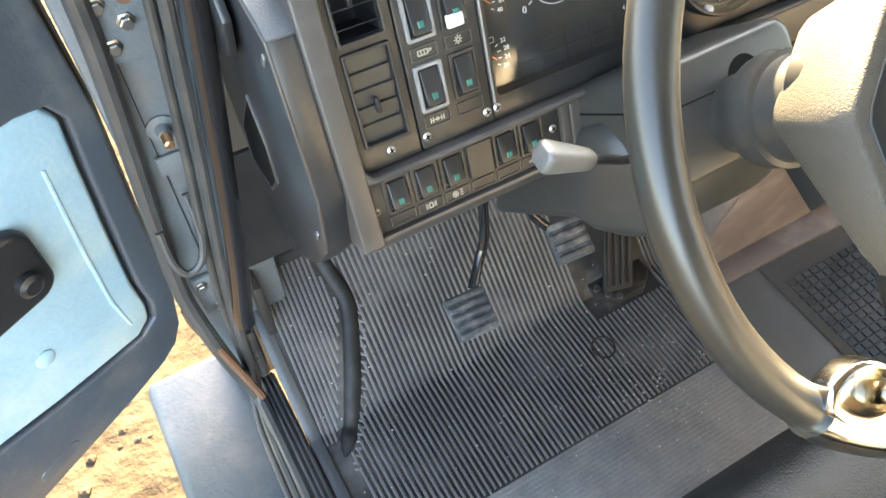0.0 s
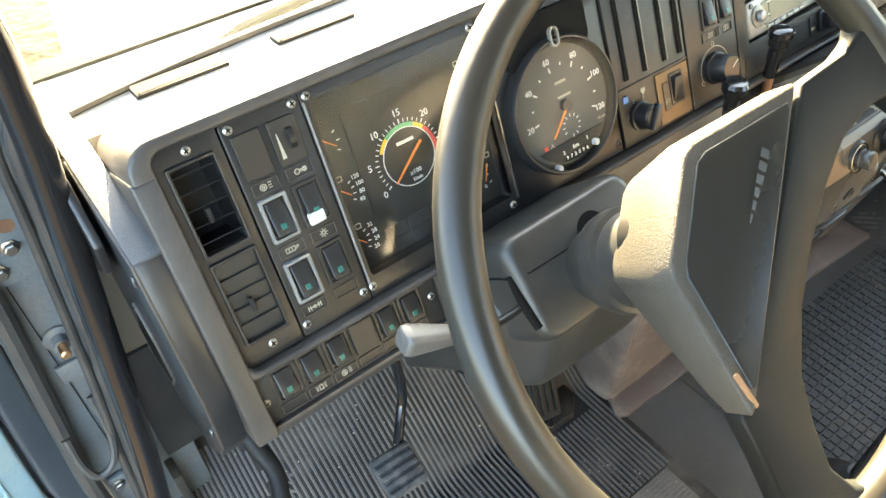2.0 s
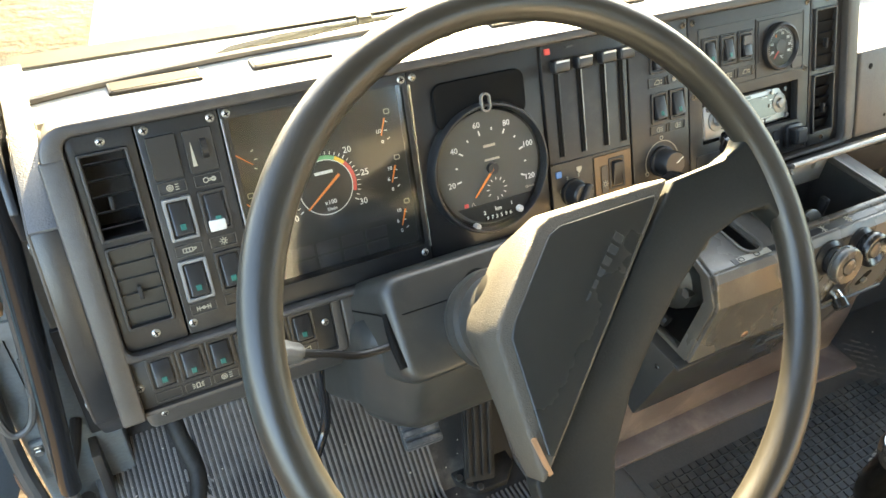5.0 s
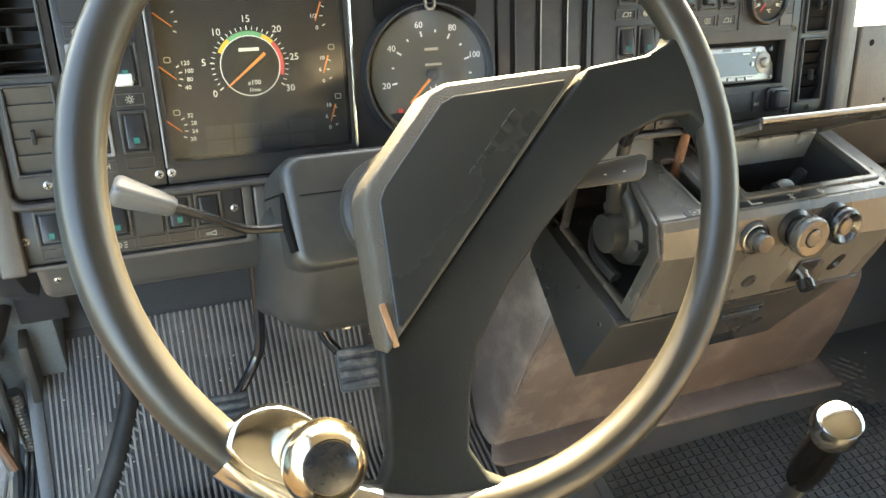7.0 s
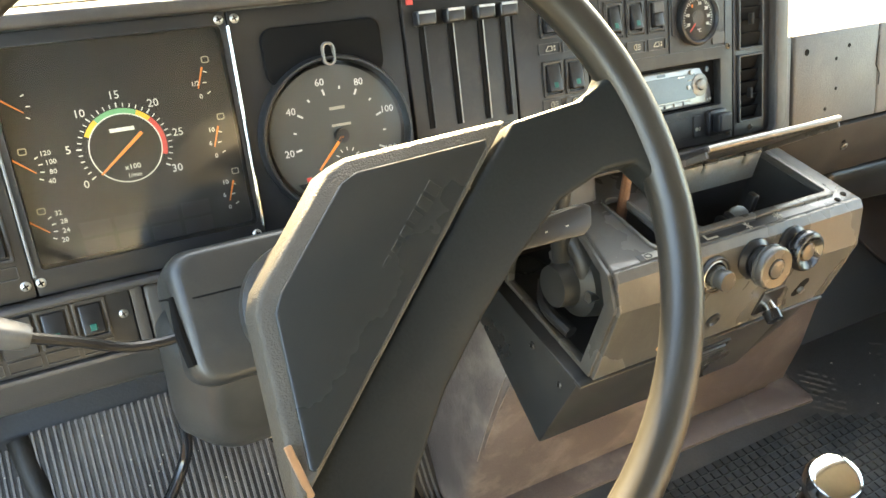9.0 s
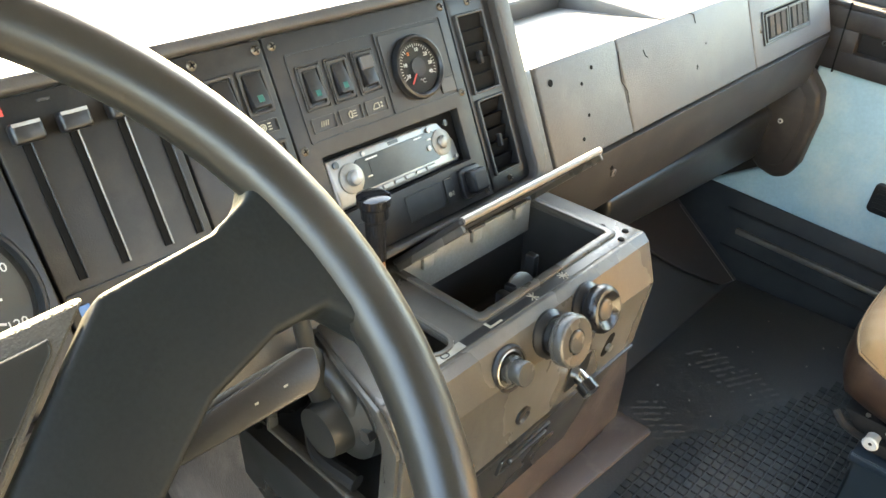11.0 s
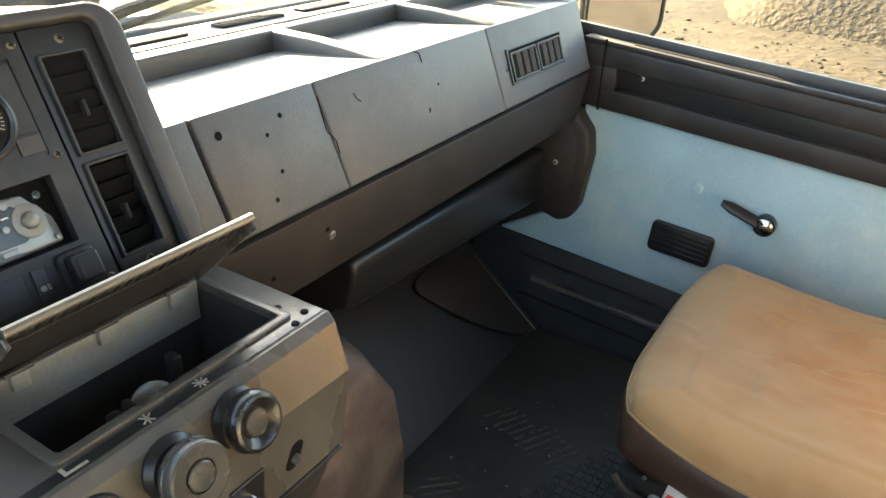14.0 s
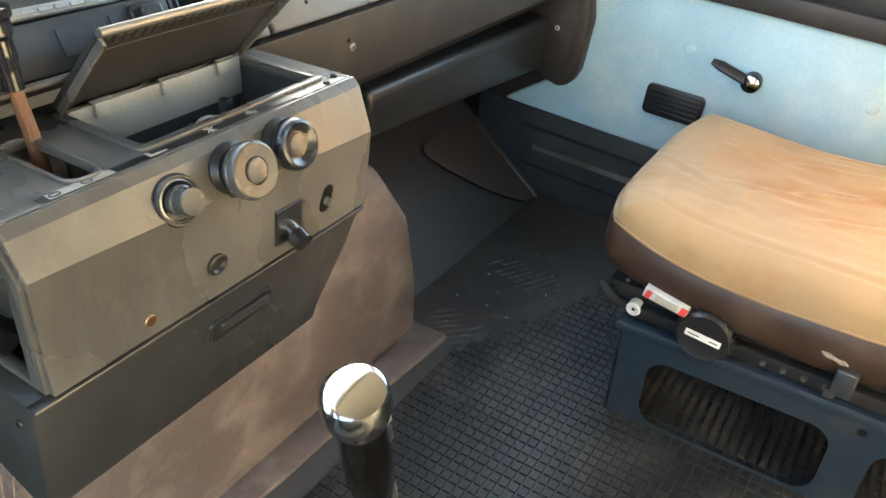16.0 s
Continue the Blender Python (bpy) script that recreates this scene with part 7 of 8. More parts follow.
part("bolt_ear", tube([(0.575, 0.400, 0.600), (0.610, 0.398, 0.604)], 0.014, 12), COLUMN, col)
for x, y, z in ((0.592, 0.389, 0.594), (0.628, 0.393, 0.603)):
    bolt = part("clamp_bolt", lathe([(0, -0.004), (0.0085, -0.004), (0.0085, -0.001), (0.0050, 0.0), (0.0050, 0.004), (0, 0.004)], 6, axes((x, y, z), (1, 0, 0), (0, 0.35, 0.94), (0, -0.94, 0.35))), METAL, col, "zinc washer and bolt")

# stalks
st = thing("indicator_stalk", "thin black indicator stalk with a worn grey handle", "stalk")
part("rod", tube(smooth_path([(0.540, 0.392, 0.748), (0.520, 0.389, 0.745), (0.488, 0.386, 0.752), (0.455, 0.378, 0.778), (0.424, 0.372, 0.800)], 6), 0.0042, 10), BLACK, st)
SH = axes((0.430, 0.3722, 0.797), (0.15, 0.985, -0.07), (0.40, 0.0, 0.916), (-0.902, 0.165, 0.394))
part("handle", rr_loft([(SH @ T(0, 0, d), -w, -h, w, h) for d, w, h in ((0.0, 0.0065, 0.0065), (0.004, 0.0085, 0.0080), (0.018, 0.0100, 0.0090), (0.036, 0.0116, 0.0102), (0.046, 0.0124, 0.0108), (0.0500, 0.0118, 0.0102), (0.0520, 0.0098, 0.0084))], 0.0058, 4), GRIPG, st, "chunky worn grey plastic handle", 40)
st2 = thing("wiper_stalk", "flat black wiper stalk with white symbols", "stalk")
part("rod", tube([(0.70, 0.40, 0.765), (0.80, 0.368, 0.773)], 0.006, 10), BLACK, st2)
W2 = axes((0.842, 0.360, 0.780), (0.98, -0.12, 0.15), (0.10, 0.62, 0.775), (-0.19, -0.77, 0.60))
part("paddle", prism([(-0.045, -0.009), (0.050, -0.013), (0.058, -0.006), (0.060, 0.012), (0.052, 0.016), (-0.042, 0.010)], -0.008, 0.008, 0.003, 2, W2), BLACK, st2)
# lighter strip paints the faint highlight on the paddle's upper edge
part("worn_edge", box((-0.038, 0.0105, -0.005), (0.050, 0.0160, 0.004), 0.002, 2, W2), COLUMN, st2, "grey strip for the highlight on the upper edge")
part("symbol", box((0.031, -0.0007, 0.008), (0.034, 0.0007, 0.0084), 0, 1, W2), MARK, st2)
part("symbol", box((0.010, -0.0007, 0.008), (0.0125, 0.0007, 0.0084), 0, 1, W2), MARK, st2)

# ---- steering wheel ----
sw_ = thing("steering_wheel", "black two-spoke truck steering wheel with a grained hub pad", "steering wheel")
R0, RT = 0.2490, 0.0157
part("rim", tube([WM @ Vector((R0 * math.cos(2 * math.pi * k / 96), R0 * math.sin(2 * math.pi * k / 96), 0)) for k in range(96)], RT, 20, True), WHEEL, sw_, sharp=80)


def loft(name, front, back, df, db, material, label="", bev=0.004):
    b = bmesh.new()
    F = [b.verts.new((x, y, df if not callable(df) else df(x, y))) for x, y in front]
    K = [b.verts.new((x, y, db if not callable(db) else db(x, y))) for x, y in back]
    n = len(front)
    b.faces.new(F)
    b.faces.new(K[::-1])
    for q in range(n):
        b.faces.new((F[q], K[q], K[(q + 1) % n], F[(q + 1) % n]))
    bmesh.ops.recalc_face_normals(b, faces=b.faces)
    bmesh.ops.triangulate(b, faces=[f for f in b.faces if len(f.verts) > 4])
    bevel(b, bev, 3, 32)
    b.transform(WM)
    return part(name, b, material, sw_, label, 40)


def dish(x, y):
    r = math.hypot(x, y) / R0
    return -0.024 + 0.030 * max(0.0, min(1.0, r)) ** 2


band = [(0.141, 0.070), (0.195, 0.074), (0.216, 0.082), (0.228, 0.098), (0.247, 0.045), (0.250, -0.004), (0.246, -0.025), (0.240, -0.002), (0.226, 0.020), (0.200, 0.020), (0.162, 0.008), (0.120, -0.022), (0.079, -0.056), (0.040, -0.092), (0.004, -0.135), (-0.012, -0.170), (-0.022, -0.205), (-0.012, -0.228), (0.010, -0.2425),
        (-0.040, -0.247), (-0.120, -0.2205), (-0.098, -0.2215), (-0.084, -0.200), (-0.077, -0.165), (-0.074, -0.126)]
loft("spoke", band, [(x * 0.985, y * 0.985) for x, y in band], lambda x, y: dish(x, y) + 0.004, lambda x, y: dish(x, y) - 0.018, SPOKE, "grained black spoke band across the wheel", 0.004)
def pad_plane(x, y):
    """The pad's flat front: it drops away from the seam with the spoke."""
    return -0.0274 + 0.190 * x - 0.2663 * y


padF = [(-0.051, -0.014), (-0.044, -0.003), (0.014, 0.056), (0.026, 0.061), (0.118, 0.062), (0.116, 0.056), (-0.057, -0.108), (-0.061, -0.106)]
padO = [(-0.062, -0.012), (-0.055, 0.002), (0.007, 0.066), (0.022, 0.073), (0.140, 0.073), (-0.072, -0.126)]
padK = [(-0.052, -0.010), (-0.046, 0.002), (-0.002, 0.050), (0.012, 0.057), (0.105, 0.066), (-0.068, -0.108)]


def pad_back(x, y):
    return -0.112 + 0.85 * max(0.0, -y - 0.02) + 0.55 * max(0.0, x - 0.02)


padM = [(-0.0645, -0.011), (-0.0575, 0.003), (0.0045, 0.0675), (0.020, 0.0745), (0.132, 0.0745), (-0.0745, -0.124)]
bm = bmesh.new()
rows_ = [[bm.verts.new((x, y, f(x, y))) for x, y in loop] for loop, f in ((padO, lambda x, y: pad_plane(x, y) + 0.009), (padM, lambda x, y: pad_plane(x, y) - 0.016), (padK, pad_back))]
bm.faces.new(rows_[0])
bm.faces.new(rows_[2][::-1])
for A, B in zip(rows_, rows_[1:]):
    for q in range(6):
        bm.faces.new((A[q], B[q], B[(q + 1) % 6], A[(q + 1) % 6]))
bmesh.ops.recalc_face_normals(bm, faces=bm.faces)
bmesh.ops.triangulate(bm, faces=[f for f in bm.faces if len(f.verts) > 4])
bevel(bm, 0.006, 3, 24)
bm.transform(WM)
part("hub_pad", bm, WPAD, sw_, "leather-grained hub pad with worn sunlit edges", 40)
loft("pad_inset", padF, [(x * 1.01, y * 1.01) for x, y in padF], lambda x, y: pad_plane(x, y) + 0.0105, lambda x, y: pad_plane(x, y) + 0.004, WINSET, "smooth inset plate with an embossed name bar", 0.0012)
for k in range(6):
    part("embossed_bar", box((-0.0042, -0.0050, 0), (0.0042, 0.0050, 0.0006), 0.0003, 1, WM @ T(0.047, 0.016, pad_plane(0.047, 0.016) + 0.0105) @ pose(0, 0, 0, 0, 0, 44) @ T(-0.0295 + 0.0118 * k, 0, 0)), WINSET, sw_)
part("pad_clip", box((-0.0026, -0.007, -0.002), (0.0020, 0.026, 0.0008), 0.001, 2, WM @ T(-0.0645, -0.114, pad_plane(-0.0645, -0.114) + 0.0085) @ pose(0, 0, 0, 0, 0, 10)), RUSTY, sw_, "worn brown corner of the pad")
part("hub", lathe([(0, -0.104), (0.040, -0.104), (0.036, -0.050), (0, -0.046)], 32, WM), WHEEL, sw_)

# spinner knob with its chrome clamp on the rim
spn = thing("spinner_knob", "chrome clamp with a champagne metal spinner ball on the rim", "spinner knob")
bm = bmesh.new()
pts = []
for k in range(11):
    a = radians(221 + (246 - 221) * k / 10)
    pts.append(WM @ Vector((R0 * math.cos(a), R0 * math.sin(a), 0.0)))
part("clamp", tube(pts, [0.0195] + [0.0205] * 9 + [0.0195], 18), CHROME, spn, "polished chrome clamp")
kb = Vector((-0.136, -0.175, 0.0))
wing = [(p.x, p.y) for p in smooth_path([(-0.192, -0.158, 0), (-0.183, -0.143, 0), (-0.160, -0.138, 0), (-0.138, -0.148, 0), (-0.121, -0.170, 0), (-0.124, -0.190, 0), (-0.142, -0.203, 0), (-0.163, -0.190, 0), (-0.180, -0.176, 0), (-0.192, -0.158, 0)], 4)][:-1]
part("bracket", prism(wing, 0.000, 0.021, 0.008, 4, WM), CHROME, spn, "rounded polished chrome wing")
part("stem", lathe([(0, 0.016), (0.008, 0.018), (0.008, 0.032), (0, 0.032)], 16, WM @ T(*kb)), CHROME, spn)
part("ball", lathe([(0, 0.024), (0.0095, 0.025), (0.0175, 0.0285), (0.0235, 0.0345), (0.0268, 0.0425), (0.0272, 0.050), (0.0250, 0.0575), (0.0210, 0.0630), (0.0172, 0.0656), (0.0165, 0.0650), (0, 0.0650)], 40, WM @ T(*kb)), BRONZE, spn, "polished champagne-coloured metal ball")
part("ball_inset", lathe([(0, 0.0645), (0.0164, 0.0645), (0.0160, 0.0662), (0.011, 0.0676), (0, 0.0682)], 32, WM @ T(*kb)), SOFTGLOSS, spn, "black round inset")

# ---- gear lever ----
gl = thing("gear_lever", "chrome-topped black gear knob with range switches on its lever", "gear lever")
G0, G1 = Vector((1.053, 0.109, 0.614)), Vector((1.088, 0.120, 0.47))
gz = (G0 - G1).normalized()
gx = Vector((0, -1, 0)).cross(gz).normalized()
GM = axes(G0, gx, gz.cross(gx), gz)
part("knob_top", lathe([(0, 0.0), (0.018, -0.0005), (0.0235, -0.004), (0.0255, -0.010), (0.0262, -0.022), (0.0235, -0.034), (0.018, -0.038), (0, -0.038)], 32, GM), CHROME, gl, "flat polished metal knob top")
part("grip", lathe([(0, -0.036), (0.0175, -0.036), (0.0190, -0.060), (0.0205, -0.095), (0.0195, -0.130), (0.0165, -0.155), (0.012, -0.162), (0, -0.162)], 24, GM), BLKCHROME, gl, "black chrome grip")
part("neck_ring", lathe([(0, -0.037), (0.0200, -0.037), (0.0205, -0.041), (0.0190, -0.045), (0, -0.045)], 28, GM), CHROME, gl, "chrome neck ring")
part("range_switch", box((-0.028, -0.008, -0.075), (-0.016, 0.008, -0.050), 0.003, 2, GM), RADIO, gl, "grey range switch")
part("range_switch", box((-0.027, -0.008, -0.102), (-0.016, 0.008, -0.080), 0.003, 2, GM), BLACK, gl)
for k in range(3):
    part("mark", box((0.004, -0.0212, -0.064 - 0.015 * k), (0.010, -0.0190, -0.057 - 0.015 * k), 0.0005, 1, GM @ pose(0, 0, 0, 0, 0, -30)), RADIO, gl)
part("shaft", tube([GM @ Vector((0, 0, -0.15)), GM @ Vector((0.0, 0.0, -0.22)), (1.110, 0.135, 0.20), (1.125, 0.14, 0.002)], [0.011, 0.010, 0.010, 0.012], 12), BLACK, gl)
part("cable", tube(smooth_path([GM @ Vector((-0.014, 0.0, -0.145)), GM @ Vector((-0.016, 0.0, -0.22)), (1.095, 0.135, 0.20), (1.11, 0.14, 0.002)], 6), 0.006, 8), SEAL, gl)
part("floor_boot", lathe([(0, 0.0), (0.075, 0.0), (0.070, 0.012), (0.045, 0.03), (0.022, 0.075), (0.016, 0.085), (0, 0.085)], 28, T(1.122, 0.139, 0.0)), SEAL, gl, "black rubber boot")

# ---- pedals ----
def pedal(name, c, w, h, pitch, ribs, arm, label):
    th = thing(name, label, "pedal")
    m = T(*c) @ pose(0, 0, 0, pitch, 0, -3)
    part("plate", prism(rrect(-w / 2, -h / 2, w / 2, h / 2, 0.006), -0.008, 0.004, 0.002, 2, m), PEDRUB, th)
    for k in range(ribs):
        s = -h / 2 + h * (k + 0.5) / ribs
        part("rib", box((-w / 2 + 0.002, s - h / ribs * 0.30, 0.003), (w / 2 - 0.002, s + h / ribs * 0.30, 0.0095), 0.002, 2, m), PEDRUB, th)
    part("arm", tube(smooth_path(arm, 6), 0.0085, 12), GLOSSBLK, th, "worn glossy black pedal rod")
    return th


pedal("clutch_pedal", (0.467, 0.575, 0.228), 0.070, 0.072, 20, 5, [(0.490, 0.610, 0.235), (0.520, 0.640, 0.262), (0.534, 0.652, 0.300), (0.536, 0.670, 0.38), (0.536, 0.70, 0.50), (0.536, 0.72, 0.60)], "clutch pedal with a worn ribbed rubber pad")
pedal("brake_pedal", (0.690, 0.622, 0.222), 0.070, 0.075, 28, 4, [(0.665, 0.650, 0.235), (0.640, 0.675, 0.27), (0.635, 0.70, 0.34), (0.635, 0.72, 0.55)], "brake pedal with a worn ribbed rubber pad")
acc = thing("accelerator_pedal", "tall black ribbed accelerator pedal hinged on the floor", "pedal")
a0, a1 = Vector((0.810, 0.575, 0.030)), Vector((0.842, 0.675, 0.195))
az = (a1 - a0).normalized()
AM = axes(a0, (0.97, -0.2, -0.06), az, Vector((0.97, -0.2, -0.06)).cross(az))
part("plate", prism(rrect(-0.032, 0.0, 0.030, 0.205, 0.006), -0.008, 0.0, 0.002, 2, AM), DULLBLK, acc)
for k in range(4):
    part("rib", box((-0.027 + 0.0145 * k, 0.012, -0.001), (-0.019 + 0.0145 * k, 0.195, 0.006), 0.002, 2, AM), DULLBLK, acc)
part("base", prism([(0.762, 0.640), (0.770, 0.600), (0.797, 0.562), (0.862, 0.558), (0.895, 0.590), (0.895, 0.640)], 0.0, 0.022, 0.004, 2), DULLBLK, acc, "floor bracket")
for x, y in ((0.778, 0.602), (0.790, 0.582), (0.806, 0.568)):
    part("bolt", lathe([(0, 0.02), (0.007, 0.02), (0.007, 0.026), (0, 0.027)], 8, T(x, y, 0)), METAL, acc)

# ---- driver's rubber mat ----
rm = thing("driver_mat", "black ribbed rubber floor mat, dusty and worn", "floor mat")


def mat_z(y):
    return 0.004 if y < 0.60 else 0.004 + (y - 0.60) * 0.8214


bm = bmesh.new()
sec = [(-0.30, 0.0), (0.60, 0.0), (0.845, 0.2012), (0.843, 0.2055), (0.599, 0.0045), (-0.30, 0.0045)]
part("sheet", slab_x([(y, z + 0.0006) for y, z in sec], 0.168, 0.945), MATSHEET, rm)


def ridge_x(y):
    """The raised ridge beside the door: x of its crest at y."""
    if y > 0.76:
        return 0.326 - 0.02 * (y - 0.76) / 0.1
    t = max(0.0, (0.76 - y) / 0.19)
    return 0.326 - 0.10 * min(1.2, t) ** 1.25


def rib_strip(b, pts, w=0.0056, h=0.0062):
    """A small raised rib along points in plan, lying on the mat."""
    rows = []
    for k, (x, y) in enumerate(pts):
        xa, ya = pts[max(0, k - 1)]
        xb, yb = pts[min(len(pts) - 1, k + 1)]
        d = Vector((xb - xa, yb - ya)).normalized()
        nx_, ny_ = -d.y * w / 2, d.x * w / 2
        z = mat_z(y)
        rows.append([b.verts.new((x + nx_, y + ny_, z)), b.verts.new((x + nx_ * 0.5, y + ny_ * 0.5, z + h)), b.verts.new((x - nx_ * 0.5, y - ny_ * 0.5, z + h)), b.verts.new((x - nx_, y - ny_, z))])
    for A, B in zip(rows, rows[1:]):
        for q in range(3):
            b.faces.new((A[q], A[q + 1], B[q + 1], B[q]))


bm = bmesh.new()
x = 0.225
while x < 0.935:
    y0 = 0.375 if x > 0.21 else 0.55
    # ribs bend aside along the ridge
    pts = []
    for k in range(25):
        y = 0.842 - (0.842 - y0) * k / 24
        xx = x
        lim = ridge_x(y) + 0.014
        if y < 0.86 and xx < lim and y > 0.56:
            continue
        pts.append((xx, y))
    # drop those under the pedal base
    pts = [p for p in pts if not (0.745 < p[0] < 0.905 and p[1] > 0.556)]
    if len(pts) > 1:
        rib_strip(bm, pts)
    x += 0.0105
part("ribs", bm, RIB, rm, "fore-and-aft rubber ribs", 60, "stuff")
# chevron ribs beside the ridge
bm = bmesh.new()
for k in range(22):
    y = 0.745 - 0.0105 * k
    xr = ridge_x(y) + 0.012
    rib_strip(bm, [(xr + 0.004, y - 0.002), (xr + 0.014, y - 0.008)], 0.0050, 0.0055)
part("chevron_ribs", bm, RIB, rm, "", 60, "stuff")
# heel area with fine cross ribs
bm = bmesh.new()
y = 0.370
while y > 0.02:
    rib_strip(bm, [(0.34, y), (0.65, y), (0.915, y)], 0.0042, 0.0030)
    y -= 0.0078
part("heel_pad", box((0.335, -0.28, 0.0045), (0.920, 0.372, 0.0062), 0.0008), HEEL, rm, "worn dusty heel pad, colour lifted in place of door light")
part("heel_ribs", bm, HEEL, rm, "fine cross ribs of the heel pad", 60, "stuff")
part("left_border", slab_x([(0.82, mat_z(0.82)), (0.60, 0.005), (0.0, 0.005), (0.0, 0.011), (0.60, 0.011), (0.82, mat_z(0.82) + 0.006)], 0.168, 0.190, 0.002), BLACKRUB, rm, "smooth border of the mat")
part("ridge", tube(smooth_path([(ridge_x(y), y, mat_z(y) - 0.008) for y in (0.845, 0.80, 0.76, 0.72, 0.68, 0.64, 0.60, 0.575, 0.545)], 5), [0.018] * 36 + [0.016, 0.015, 0.012, 0.010, 0.008], 14), RIDGE, rm, "raised rubber ridge beside the footrest")
# footrest ribs left of the ridge
bm = bmesh.new()
for k in range(15):
    x0 = 0.204 + 0.0088 * k
    pts = []
    for q in range(16):
        y = 0.83 - 0.25 * q / 15
        xx = x0 - 0.010 * (0.83 - y) / 0.25
        if xx > ridge_x(y) - 0.016:
            continue
        pts.append((xx, y))
    if len(pts) > 1:
        rib_strip(bm, pts, 0.0056, 0.0055)
part("footrest_ribs", bm, RIB, rm, "", 60, "stuff")
random.seed(23)
co, fa = [], []
for k in range(260):
    x, y = random.uniform(0.20, 0.93), 0.05 + 0.77 * random.random() ** 0.8
    if k % 3 == 0:
        x, y = random.gauss(0.74, 0.07), random.gauss(0.40, 0.05)
    s, n0 = random.uniform(0.0008, 0.0021), len(co)
    for v in ICO:
        co.append((x + v.x * s * random.uniform(0.7, 1.4), y + v.y * s, mat_z(y) + 0.0068 + v.z * s * 0.7))
    fa += [[i + n0 for i in f] for f in ICOF]
me = bpy.data.meshes.new("grit")
me.from_pydata(co, [], fa)
me.materials.append(CRUMB)
tagged(new("grit", me), "", "", "", "stuff").parent = rm
part("grommet", tube([(0.717 + 0.0215 * math.cos(k * math.pi / 16), 0.498 + 0.0215 * math.sin(k * math.pi / 16), 0.0095) for k in range(32)], 0.0022, 6, True), RIDGE, rm, "round plug outline in the mat")

# ---- grid mat on the passenger's side ----
gm = thing("passenger_mat", "black rubber mat moulded in small squares, dusty footprints", "floor mat")
part("sheet", box((1.100, -0.75, 0.0), (2.435, 0.592, 0.004), 0.001), BLACKRUB, gm)
PW, PH = 0.0205, 0.0170
sq = bmesh.new()
box((-PW / 2 + 0.0010, -PH / 2 + 0.0010, 0), (PW / 2 - 0.0010, PH / 2 - 0.0010, 0.0034), 0, 1, None, sq)
for f in list(sq.faces):
    if f.normal.z > 0.9:
        for v in f.verts:
            v.co.x *= 0.90
            v.co.y *= 0.90
    if f.normal.z < -0.9:
        sq.faces.remove(f)
sqm = mesh_of(sq, "square", RUBBER)
rest = []
count = 0
for i in range(61):
    for j in range(69):
        x, y = 1.131 + PW * i, 0.428 - PH * j
        if y < -0.72:
            continue
        if x > 1.75 and y > 0.43 - 0.42 * (x - 1.75):
            continue
        if 1.30 < x < 1.75 and 0.12 < y < 0.43 and count < 300:
            o = new("square", sqm)
            o.location = (x, y, 0.0038)
            o.parent = gm
            count += 1
        else:
            rest.append((x, y))
co, fa = [], []
for x, y in rest:
    n = len(co)
    a, c, h = PW / 2 - 0.0010, PH / 2 - 0.0010, 0.0034
    for s in (1.0, 0.90):
        for sx, sy in ((-1, -1), (1, -1), (1, 1), (-1, 1)):
            co.append((x + sx * a * s, y + sy * c * s, 0.0038 + (0 if s == 1.0 else h)))
    fa += [(n + 4, n + 5, n + 6, n + 7)] + [(n + q, n + (q + 1) % 4, n + 4 + (q + 1) % 4, n + 4 + q) for q in range(4)]
me = bpy.data.meshes.new("squares")
me.from_pydata(co, [], fa)
me.materials.append(RUBBER)
o = new("grid_rest", me)
o.parent = gm
tagged(o, "", "", "", "stuff")

# dusty footprints on the smooth end of the mat
for fx, fy, ang, n, seed in ((2.060, 0.420, 75, 13, 1), (1.822, 0.480, 60, 7, 2)):
    random.seed(seed)
    co, fa = [], []
    for k in range(n):
        u = 0.018 * (k - n / 2)
        w = 0.046 - 0.016 * abs(u / 0.12) ** 2 - (0.010 if 0.01 < u < 0.04 else 0)
        for q in range(26):
            v = random.uniform(-w, w)
            if noise.noise((u * 30 + seed, v * 40, 3)) < -0.12:
                continue
            du, dv = random.uniform(0.0016, 0.0036), random.uniform(0.002, 0.006)
            uu = u + 0.004 * random.random() + 0.25 * v
            p = [(uu - du, v - dv), (uu + du * 0.6, v - dv * 0.8), (uu + du, v + dv), (uu - du * 0.7, v + dv * 0.7)]
            ca, sa, m0 = math.cos(radians(ang)), math.sin(radians(ang)), len(co)
            co += [(fx + a * ca - c * sa, fy + a * sa + c * ca, 0.0041 + 0.00002 * (q % 9)) for a, c in p]
            fa.append((m0, m0 + 1, m0 + 2, m0 + 3))
    me = bpy.data.meshes.new("footprint")
    me.from_pydata(co, [], fa)
    me.materials.append(DUSTY)
    tagged(new("footprint", me), "pale dusty sole print", "", "", "stuff").parent = gm
co, fa = [], []
random.seed(31)
for k in range(46):
    x, y, s, m0 = random.uniform(1.8, 2.38), random.uniform(-0.1, 0.58), random.uniform(0.0009, 0.0024), len(co)
    co += [(x + v.x * s * random.uniform(0.8, 1.6), y + v.y * s, 0.0055 + v.z * s * 0.7) for v in ICO]
    fa += [[i + m0 for i in f] for f in ICOF]
me = bpy.data.meshes.new("grit")
me.from_pydata(co, [], fa)
me.materials.append(CRUMB)
tagged(new("grit", me), "", "", "", "stuff").parent = gm

# brown wedge beside the door at the toe board
wd = tagged(part("toe_wedge", slab_x([(0.592, 0.001), (0.785, 0.157), (1.01, 0.345), (1.01, 0.33), (0.62, 0.001)], 2.424, 2.447, 0.003), TOE, None, "black wedge panel at the foot of the door"), category="trim panel")
